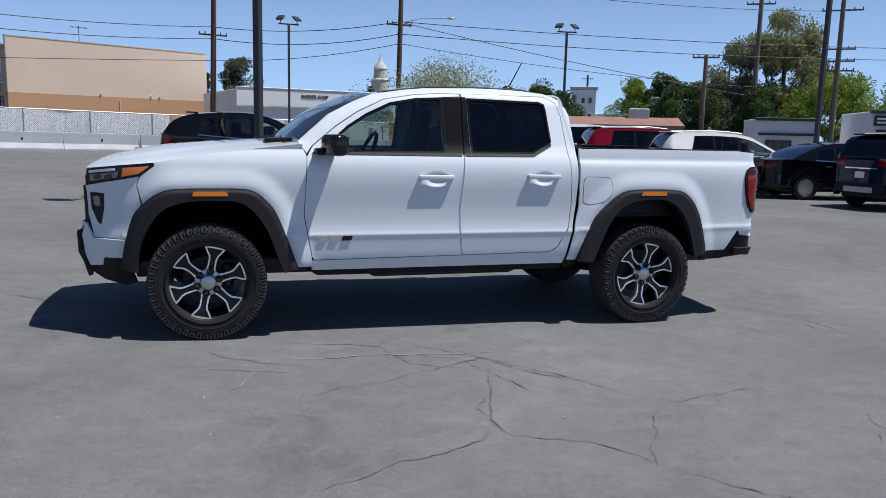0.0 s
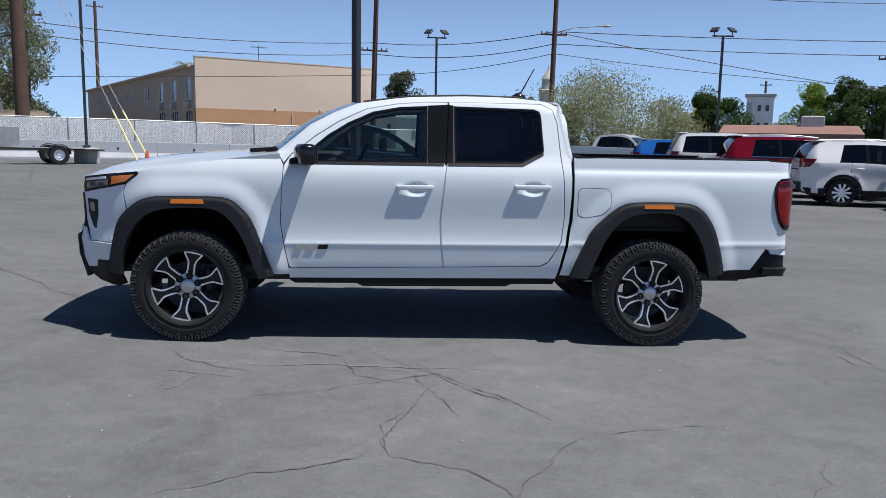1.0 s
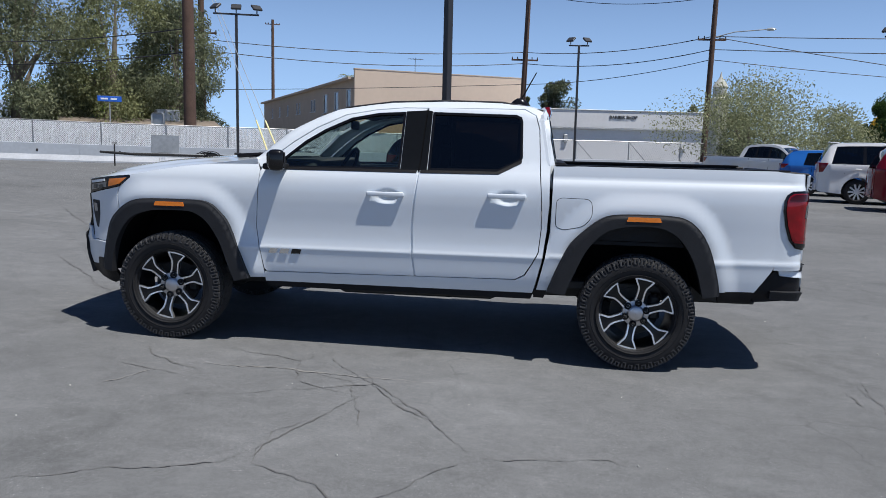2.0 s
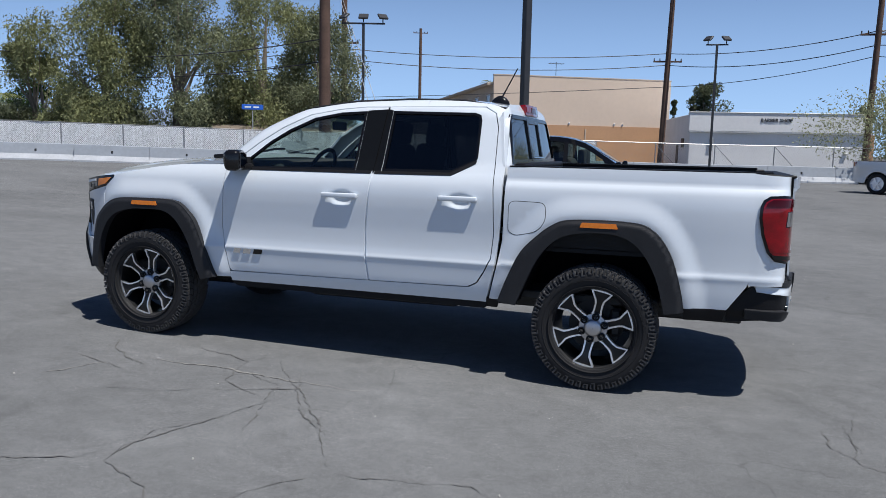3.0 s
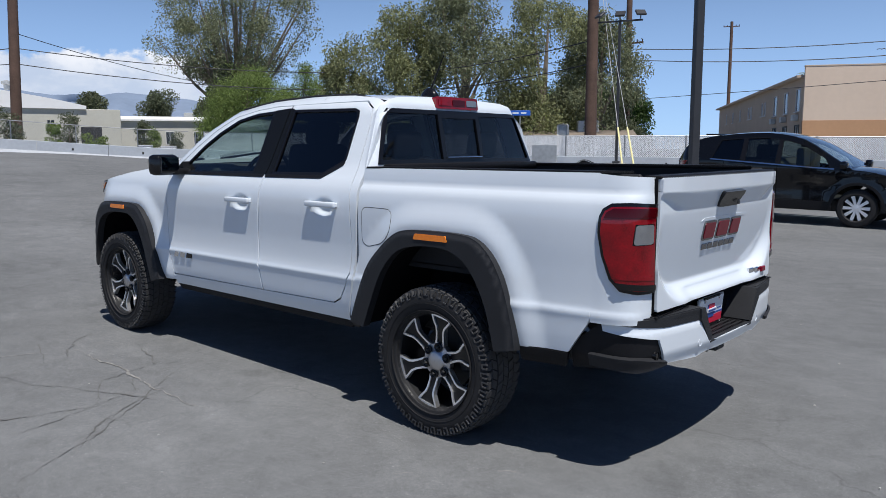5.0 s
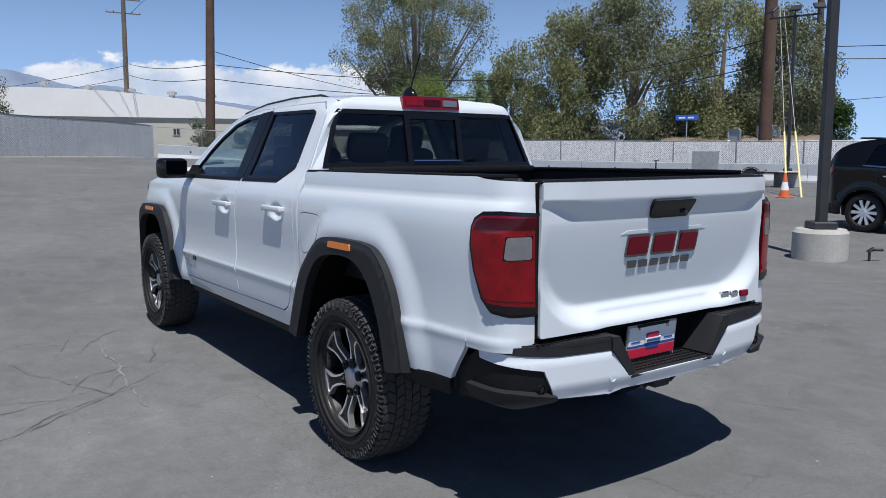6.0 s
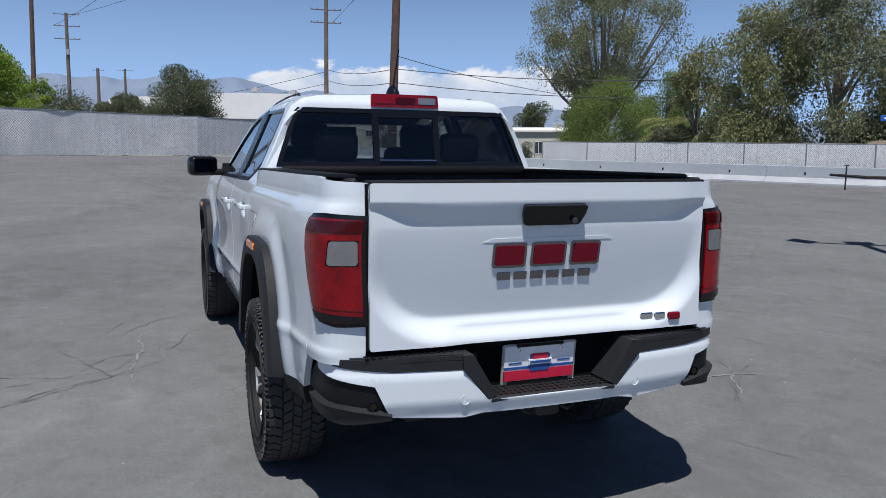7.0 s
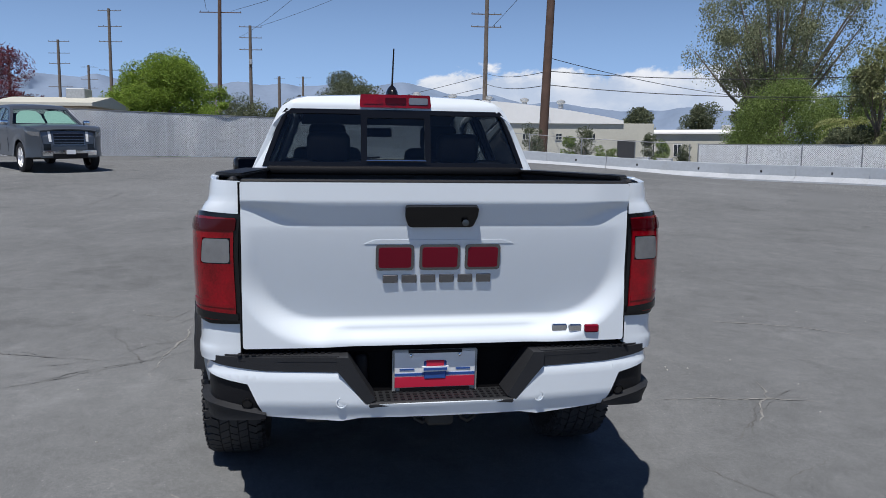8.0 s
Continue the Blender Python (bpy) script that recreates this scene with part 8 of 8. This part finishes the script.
    back = skin("rear_face", [(-1, sill + 0.1), (1, sill + 0.1), (1, b0), (-1, b0)], end_face(0.03, -1), body, top, (), 0.2, 0.03, out=(-1, 0, 0))

    def patch(label_name, u0, u1, v0, v1, material, owner, rear, lift=0.012):
        f = end_face(0.03 if rear else L - 0.03, -1 if rear else 1)
        d = -lift if rear else lift
        skin(label_name, [(u0, v0), (u1, v0), (u1, v1), (u0, v1)], lambda u, v: tuple(Vector(f(u, v)) + Vector((d, 0, 0))), material, owner, (), 0.2, 0.012, out=(-1 if rear else 1, 0, 0))
    lz = lamp_z or (zt - 0.15, zt - 0.02)
    for s in (-1, 1):
        patch("tail_lamp", *sorted((s * 0.62, s * 0.99)), *(tail or (b0 - 0.22, b0 - 0.04)), RED_LENS, back, True, 0.004)
        patch("headlamp", *sorted((s * 0.62, s * 0.99)), *lz, CLEAR_LENS, front, False, 0.004)
    if plate:
        patch("plate", -0.18, 0.18, b0 - 0.40, b0 - 0.26, PLATE_WHITE, back, True, 0.014)
        patch("plate_strip", -0.62, 0.62, b0 - 0.20, b0 - 0.17, CHROME if body is not SEDAN_PAINT else RED_LENS, back, True, 0.010)
    patch("rear_bumper", -0.98, 0.98, sill + 0.08, sill + 0.30, PLASTIC_BLACK if clad else body, back, True, 0.03)
    if clad:
        patch("skid_plate", -0.55, 0.55, sill + 0.10, sill + 0.22, GALV, back, True, 0.04)
    if kind == "pickup":
        patch("grille_surround", -0.58, 0.58, zt - 0.40, zt - 0.02, DARK_CHROME, front, False, 0.010)
        patch("grille", -0.53, 0.53, zt - 0.37, zt - 0.05, GLOSS_BLACK, front, False, 0.018)
        for k in range(4):
            patch("grille_bar", -0.53, 0.53, zt - 0.335 + 0.085 * k, zt - 0.320 + 0.085 * k, DARK_CHROME, front, False, 0.026)
        for s in (-1, 1):
            patch("lamp_trim", *sorted((s * 0.61, s * 0.70)), lz[0] - 0.14, lz[1], PLATE_WHITE, front, False, 0.010)
            patch("fog_lamp_bezel", *sorted((s * 0.66, s * 0.92)), sill + 0.22, sill + 0.38, GLOSS_BLACK, front, False, 0.008)
        patch("bumper_bar", -0.97, 0.97, sill + 0.06, sill + 0.20, CHROME, front, False, 0.05)
        patch("air_dam", -0.62, 0.62, sill - 0.0, sill + 0.12, PLASTIC_BLACK, front, False, 0.07)
        patch("plate", -0.16, 0.16, sill + 0.10, sill + 0.22, PLATE_WHITE, front, False, 0.085)
    else:
        patch("grille", -0.52, 0.52, zt - 0.22, zt - 0.04, GLOSS_BLACK, front, False, 0.004)
        patch("lower_grille", -0.75, 0.75, sill + 0.04, sill + 0.20, PLASTIC_BLACK, front, False, 0.006)
        patch("grille_bar", -0.50, 0.50, zt - 0.14, zt - 0.115, CHROME, front, False, 0.014)
    if rail:
        for s in (-1, 1):
            bm = bmesh.new()
            pts = [(x, s * (side(x, line_at(roof, x)) - 0.06), line_at(roof, x) + 0.05) for x in np.linspace(rx0 + 0.15, rx1 - 0.2, 5)]
            tube(bm, pts, 0.018, 6)
            part("roof_rail", bm, GALV, top)
    bm = bmesh.new()
    box(bm, (L / 2, 0, sill + 0.06), (L - 0.7, W - 0.35, 0.22), 0.03)
    part("underbody", bm, STEEL_DARK, top)
    bm = bmesh.new()
    box(bm, (glass[0] + 0.9, 0, belt[1][1] - 0.1), (0.9, W - 0.5, 0.3), 0.1)
    for s in (-1, 1):
        for q in (0.38, 0.72):
            sx = glass[0] + (glass[1] - glass[0]) * q
            box(bm, (sx, s * 0.36, line_at(belt, sx) + 0.08), (0.16, 0.42, 0.55), 0.06, None, 2)
    part("seats", bm, SEAT, top)
    return top


def stand(x, y, deg, lift=0.0, length=3.6):
    """A pose on the lot that leans with the slope under the wheels."""
    c, q = math.cos(radians(deg)), math.sin(radians(deg))
    z0, z1 = ground_z(x + c, y + q), ground_z(x + c * (1 + length), y + q * (1 + length))
    l, r = ground_z(x + 2 * c - q * 0.8, y + 2 * q + c * 0.8), ground_z(x + 2 * c + q * 0.8, y + 2 * q - c * 0.8)
    pitch = math.atan2(z1 - z0, length)
    return Matrix.Translation((x, y, z0 - math.tan(pitch) + lift)) @ Matrix.Rotation(radians(deg), 4, "Z") @ Matrix.Rotation(-pitch, 4, "Y") @ Matrix.Rotation(math.atan2(l - r, 1.6), 4, "X")


def suv_shape(L, h, belt_z, nose_z):
    belt = [(0.05, belt_z + 0.02), (L * 0.3, belt_z + 0.02), (L * 0.55, belt_z - 0.03), (L * 0.735, belt_z - 0.06)]
    roof = [(0.06, belt_z + 0.03), (0.16, belt_z + 0.26), (0.34, h - 0.10), (0.55, h - 0.03), (L * 0.33, h), (L * 0.46, h - 0.02), (L * 0.55, h - 0.09), (L * 0.66, belt_z + 0.22), (L * 0.755, belt_z - 0.04)]
    hood = [(L * 0.735, belt_z - 0.05), (L * 0.82, belt_z - 0.09), (L * 0.92, nose_z + 0.02), (L - 0.04, nose_z - 0.10)]
    return belt, roof, hood


# compact black SUV: tail at x = -2.3, its right side towards the truck
belt = [(0.05, 1.14), (0.7, 1.13), (1.5, 1.08), (2.6, 1.01), (3.15, 0.98)]
roof = [(0.06, 1.15), (0.20, 1.36), (0.42, 1.50), (0.75, 1.575), (1.3, 1.63), (1.75, 1.64), (2.1, 1.60), (2.45, 1.50), (2.85, 1.26), (3.28, 1.0)]
hood = [(3.15, 1.0), (3.5, 0.98), (3.85, 0.90), (4.08, 0.80), (4.22, 0.68)]
car("compact_suv", "small black SUV with chrome window trim parked on the lot", stand(-2.60, 11.75, 1.5), BLACK_PAINT, 4.28, 1.78, 2.555, 0.82, 0.335, belt, roof, hood, glass=(0.78, 2.92), rail=False, clad=True, tail=(0.92, 1.10), group="parked cars", tint=glass_mat("suv_side_glass", (0.16, 0.18, 0.18)), plate=False)
# the row to the east, tails towards the truck
belt, roof, hood = suv_shape(4.6, 1.68, 1.10, 0.98)
car("suv", "navy blue SUV parked in the row", stand(12.35, 7.55, 6), NAVY_PAINT, 4.6, 1.85, 2.7, 0.95, 0.35, belt, roof, hood, glass=(0.8, 3.2), rail=True, clad=True, tail=(0.98, 1.16))
belt = [(0.04, 1.0), (0.5, 1.03), (1.1, 1.0), (2.4, 0.96), (3.38, 0.92)]
roof = [(0.62, 1.02), (1.1, 1.26), (1.5, 1.40), (1.9, 1.455), (2.3, 1.46), (2.6, 1.42), (2.95, 1.25), (3.42, 0.94)]
hood = [(3.38, 0.93), (3.8, 0.88), (4.3, 0.78), (4.66, 0.66)]
car("sedan", "midnight black four-door sedan parked in the row", stand(12.24, 11.0, -15), SEDAN_PAINT, 4.70, 1.80, 2.69, 1.05, 0.325, belt, roof, hood, sill=0.26, glass=(1.25, 3.1), kind="sedan", tail=(0.80, 0.92), lamp_z=(0.62, 0.74), spokes=14)
belt, roof, hood = suv_shape(4.63, 1.66, 1.08, 0.98)
car("suv", "white SUV with black lower cladding parked in the row", stand(10.7, 13.44, -15), WHITE_CAR, 4.63, 1.84, 2.72, 0.95, 0.355, belt, roof, hood, glass=(0.85, 3.2), rail=True, clad=True, tail=(0.98, 1.20))
belt, roof, hood = suv_shape(5.18, 1.77, 1.14, 1.02)
car("suv", "dark red three-row SUV parked in the row", stand(10.0, 16.65, -15), RED_CAR, 5.18, 2.0, 3.07, 1.05, 0.365, belt, roof, hood, glass=(0.8, 3.6), rail=True, tail=(1.02, 1.16), spokes=12)
belt, roof, hood = suv_shape(5.2, 1.88, 1.18, 1.12)
car("suv", "large boxy white SUV parked in the row", stand(9.75, 20.2, -15), WHITE_CAR, 5.2, 2.0, 2.95, 1.15, 0.38, belt, roof, hood, glass=(0.4, 3.6), tail=(0.95, 1.25))
belt, roof, hood = suv_shape(4.5, 1.64, 1.06, 0.96)
car("suv", "bright blue SUV parked in the row", stand(9.8, 24.3, -15), BLUE_CAR, 4.5, 1.85, 2.7, 0.95, 0.35, belt, roof, hood, glass=(0.8, 3.1), tail=(0.98, 1.14))


def pickup_shape(L):
    belt = [(0.05, 1.30), (1.75, 1.30), (2.3, 1.27), (4.1, 1.26)]
    roof = [(1.80, 1.31), (1.90, 1.64), (2.05, 1.79), (2.6, 1.86), (3.1, 1.85), (3.45, 1.77), (3.85, 1.47), (4.15, 1.28)]
    hood = [(4.1, 1.28), (4.7, 1.29), (5.4, 1.27), (L - 0.16, 1.23), (L - 0.04, 1.16)]
    return belt, roof, hood


belt, roof, hood = pickup_shape(5.88)
car("pickup_truck", "slate grey full-size pickup with a sunshade behind the windscreen", stand(-22.3, -10.7, 35), GREY_CAR, 5.88, 2.06, 3.74, 1.18, 0.42, belt, roof, hood, sill=0.42, glass=(2.0, 3.85), kind="pickup", category="truck", sunshade=True, lamp_z=(1.00, 1.14), tint=GLASS_FRONT, bed=True, spokes=6)
car("pickup_truck", "silver crew cab pickup parked by the street", stand(8.6, 30.6, -38), SILVER_CAR, 5.88, 2.06, 3.74, 1.18, 0.42, belt, roof, hood, sill=0.42, glass=(2.0, 3.85), kind="pickup", category="truck", lamp_z=(1.00, 1.14), bed=True, spokes=6)


# small tilted utility trailer
tr = empty("utility_trailer", stand(-12.8, 24.5, 33), label="small galvanised flatbed trailer with a raised end panel", category="trailer")
for s in (-1, 1):
    w = empty("wheel", Matrix.Translation((0, s * 0.85, 0.35)))
    w.parent = tr
    bm = bmesh.new()
    lathe(bm, [(0.20, -0.1), (0.33, -0.1), (0.36, -0.06), (0.36, 0.06), (0.33, 0.1), (0.20, 0.1)], "y", 32, close=True)
    part("tyre", bm, RUBBER, w)
    bm = bmesh.new()
    lathe(bm, [(0.001, s * 0.05), (0.09, s * 0.06), (0.12, s * 0.02), (0.19, s * 0.03), (0.21, s * 0.1)], "y", 24)
    part("rim", bm, ALLOY, w)
    bm = bmesh.new()
    pts = [(0.42 * math.cos(a), 0.42 * math.sin(a)) for a in np.linspace(0.1, math.pi - 0.1, 9)]
    prism(bm, [(u, v + 0.35) for u, v in pts] + [(u * 0.95, v * 0.95 + 0.35) for u, v in reversed(pts)], s * 0.85 - 0.13, s * 0.85 + 0.13, "y")
    part("mudguard", bm, STEEL_DARK, tr)
    bm = bmesh.new()
    box(bm, (-1.2, s * 0.55, 0.56), (3.4, 0.06, 0.10), 0.01)
    part("side_rail", bm, STEEL_DARK, tr)
bm = bmesh.new()
tube(bm, [(-2.9, -0.55, 0.56), (-4.1, 0, 0.62), (-2.9, 0.55, 0.56)], 0.05, 6)
part("drawbar", bm, STEEL_DARK, tr)
bm = bmesh.new()
tube(bm, [(-3.6, 0.05, 0.95), (-3.6, 0.05, 0.08)], 0.03, 8)
tube(bm, [(-3.7, 0.05, 0.98), (-3.5, 0.05, 0.98)], 0.02, 6)
part("jockey_stand", bm, STEEL_DARK, tr)
bm = bmesh.new()
box(bm, (-0.2, 0, 0.60), (2.4, 1.15, 0.03))
part("deck", bm, GALV, tr)
bm = bmesh.new()
box(bm, (0, 0, 0), (0.04, 1.1, 0.72), 0.01, Matrix.Translation((-1.7, 0, 1.0)) @ Matrix.Rotation(radians(70), 4, "Z"))
part("end_panel", bm, GALV, tr, "pale upright end panel")
bm = bmesh.new()
box(bm, (1.1, 0, 0.55), (1.2, 1.1, 0.05), 0.01)
part("tail_ramp", bm, STEEL_DARK, tr)

# ---- ground marks ----
ribbon("pavement_crack", [(-0.48, -0.88), (-0.32, -1.26), (-0.07, -1.60), (0.20, -1.87), (0.44, -2.17), (0.59, -2.41), (0.72, -2.66)], 0.0089, CRACK, "thin dark crack in the asphalt", 100)
ribbon("pavement_crack", [(0.72, -2.66), (0.49, -3.02), (0.31, -3.31), (0.22, -3.47)], 0.0077, CRACK, "thin dark crack in the asphalt", 101)
ribbon("pavement_crack", [(0.07, -1.68), (-0.10, -2.20), (-0.26, -2.54), (-0.32, -2.73), (-0.26, -2.92), (-0.06, -3.01), (0.12, -3.13), (0.20, -3.30), (0.28, -3.43), (0.37, -3.52)], 0.0084, CRACK, "thin dark crack in the asphalt", 102)
ribbon("pavement_crack", [(-0.32, -2.73), (-0.43, -2.96), (-0.68, -3.08), (-0.91, -3.13), (-1.10, -3.24), (-1.27, -3.32)], 0.0102, CRACK, "thin dark crack in the asphalt", 103)
ribbon("pavement_crack", [(0.72, -2.66), (0.81, -2.67), (1.08, -2.60), (1.37, -2.57), (1.54, -2.63)], 0.0077, CRACK, "thin dark crack in the asphalt", 104)
ribbon("pavement_crack", [(-1.85, -0.93), (-1.62, -1.40), (-1.32, -1.56), (-1.04, -1.68)], 0.0084, CRACK, "thin dark crack in the asphalt", 105)
ribbon("pavement_crack", [(-2.25, -2.91), (-2.08, -3.04), (-1.85, -3.17), (-1.68, -3.23)], 0.0089, CRACK, "thin dark crack in the asphalt", 106)
ribbon("pavement_crack", [(3.17, -0.83), (3.08, -1.22), (3.11, -1.50)], 0.0077, CRACK, "thin dark crack in the asphalt", 107)
ribbon("pavement_crack", [(3.12, -0.92), (3.08, -1.29), (3.03, -1.56)], 0.0077, CRACK, "thin dark crack in the asphalt", 108)
ribbon("pavement_crack", [(1.90, -2.92), (1.72, -3.13), (1.68, -3.26), (1.46, -3.42)], 0.0077, CRACK, "thin dark crack in the asphalt", 109)
ribbon("pavement_crack", [(-3.29, 0.68), (-2.99, 0.42), (-2.70, 0.07)], 0.0128, CRACK, "thin dark crack in the asphalt", 110)
ribbon("pavement_crack", [(-7.33, 6.23), (-5.84, 4.59), (-4.82, 3.57)], 0.0192, CRACK, "thin dark crack in the asphalt", 111)
ribbon("pavement_crack", [(-4.58, 2.00), (-3.78, 1.24), (-3.14, 0.52)], 0.016, CRACK, "thin dark crack in the asphalt", 112)
ribbon("pavement_crack", [(-8.56, 12.29), (-10.67, 17.70), (-7.49, 10.10)], 0.0192, CRACK, "thin dark crack in the asphalt", 113)
ribbon("pavement_crack", [(0.59, -2.31), (0.28, -2.03), (0.00, -1.71), (-0.13, -1.40)], 0.0089, CRACK, "thin dark crack in the asphalt", 114)
ribbon("pavement_crack", [(0.04, -1.95), (-0.44, -1.66), (-0.57, -1.28), (-1.16, -1.11)], 0.0077, CRACK, "thin dark crack in the asphalt", 115)
ribbon("pavement_crack", [(-1.09, -1.78), (-1.74, -1.58), (-2.11, -1.41)], 0.0097, CRACK, "thin dark crack in the asphalt", 116)
ribbon("pavement_crack", [(1.28, 2.24), (1.66, 1.97), (2.01, 1.61), (2.11, 1.51)], 0.0084, CRACK, "thin dark crack in the asphalt", 117)
ribbon("pavement_crack", [(1.83, 1.17), (2.08, 1.30), (2.38, 1.43), (2.63, 1.55)], 0.0077, CRACK, "thin dark crack in the asphalt", 118)
ribbon("pavement_crack", [(2.52, 1.59), (2.30, 1.88), (2.12, 2.19), (2.00, 2.51)], 0.0084, CRACK, "thin dark crack in the asphalt", 119)
ribbon("pavement_crack", [(-2.61, 5.96), (-3.98, 7.39), (-5.53, 9.07), (-6.33, 9.78)], 0.016, CRACK, "thin dark crack in the asphalt", 120)
ribbon("pavement_crack", [(-12.11, 10.27), (-17.94, 15.41), (-23.86, 20.94)], 0.0256, CRACK, "thin dark crack in the asphalt", 121)
ribbon("pavement_crack", [(-10.99, -5.92), (-10.33, -4.87), (-13.23, -4.69)], 0.0192, CRACK, "thin dark crack in the asphalt", 122)
ribbon("pavement_crack", [(0.36, -1.54), (-0.28, -1.80), (-1.31, -2.27)], 0.0084, CRACK, "thin dark crack in the asphalt", 123)
ribbon("scrape_mark", [(-1.24, -1.48), (-0.72, -1.48), (-0.13, -1.53), (0.49, -1.52)], 0.0176, SCRAPE, "pale scuff scraped on the asphalt", 124)
ribbon("scrape_mark", [(-1.57, -2.07), (-1.49, -1.90), (-1.40, -1.70)], 0.016, SCRAPE, "pale scuff scraped on the asphalt", 125)
ribbon("scrape_mark", [(1.87, -1.41), (1.99, -1.23), (2.16, -1.15)], 0.016, SCRAPE, "pale scuff scraped on the asphalt", 126)
ribbon("scrape_mark", [(1.21, 1.50), (1.28, 2.06), (1.40, 2.65)], 0.016, SCRAPE, "pale scuff scraped on the asphalt", 127)
ribbon("scrape_mark", [(1.99, -1.25), (2.10, -1.12), (2.29, -1.01)], 0.016, SCRAPE, "pale scuff scraped on the asphalt", 128)
ribbon("scrape_mark", [(0.93, 2.40), (1.28, 2.26), (1.66, 1.97)], 0.02, SCRAPE, "pale scuff scraped on the asphalt", 129)
ribbon("scrape_mark", [(-0.78, 2.91), (-0.51, 3.61), (-0.03, 4.12)], 0.024, SCRAPE, "pale scuff scraped on the asphalt", 130)
ribbon("scrape_mark", [(1.93, -1.33), (2.04, -1.19), (2.18, -1.10)], 0.0144, SCRAPE, "pale scuff scraped on the asphalt", 131)
ribbon("pavement_crack", [(-2.95, -2.55), (-2.52, -2.78), (-2.26, -2.90), (-1.92, -3.14)], 0.0083, CRACK, "thin dark crack in the asphalt", 132)
ribbon("pavement_crack", [(0.26, -3.44), (0.44, -3.62), (0.61, -3.80), (0.95, -4.05)], 0.0083, CRACK, "thin dark crack in the asphalt", 133)
ribbon("pavement_crack", [(2.01, 1.61), (1.83, 1.85), (1.43, 2.16), (1.19, 2.49), (1.10, 2.79)], 0.0075, CRACK, "thin dark crack in the asphalt", 134)
ribbon("pavement_crack", [(0.13, -2.54), (-0.02, -1.98), (-0.14, -1.67), (-0.55, -1.44)], 0.0067, CRACK, "thin dark crack in the asphalt", 135)
ribbon("pavement_crack", [(2.94, -1.07), (2.96, -1.37), (3.10, -1.62), (3.45, -1.80)], 0.0075, CRACK, "thin dark crack in the asphalt", 136)
ribbon("pavement_crack", [(-0.30, -2.90), (-0.28, -2.52), (-0.06, -2.15)], 0.0067, CRACK, "thin dark crack in the asphalt", 137)

# loose stones
rnd = random.Random(77)
gv, gf = [], []
for i in range(150):
    x, y, r = rnd.uniform(-4.5, 6.0), rnd.uniform(-4.6, 5.0), rnd.uniform(0.003, 0.008)
    if -2.6 < x < 2.9 and -1.1 < y < 1.1:
        continue
    k, z = len(gv), ground_z(x, y) + 0.002
    for a in range(5):
        q = r * rnd.uniform(0.7, 1.2)
        gv.append((x + q * math.cos(a * 1.257), y + q * math.sin(a * 1.257), z))
    for a in range(5):
        q = r * rnd.uniform(0.4, 0.7)
        gv.append((x + q * math.cos(a * 1.257), y + q * math.sin(a * 1.257), z + r * rnd.uniform(0.7, 1.1)))
    gf += [(k + a, k + (a + 1) % 5, k + 5 + (a + 1) % 5, k + 5 + a) for a in range(5)] + [tuple(k + 5 + a for a in range(5))]
me = bpy.data.meshes.new("gravel")
me.from_pydata(gv, [], gf)
me.materials.append(CONCRETE)
tagged(part("gravel", me, CONCRETE), "small pale stones scattered on the asphalt", "gravel", kind="stuff")
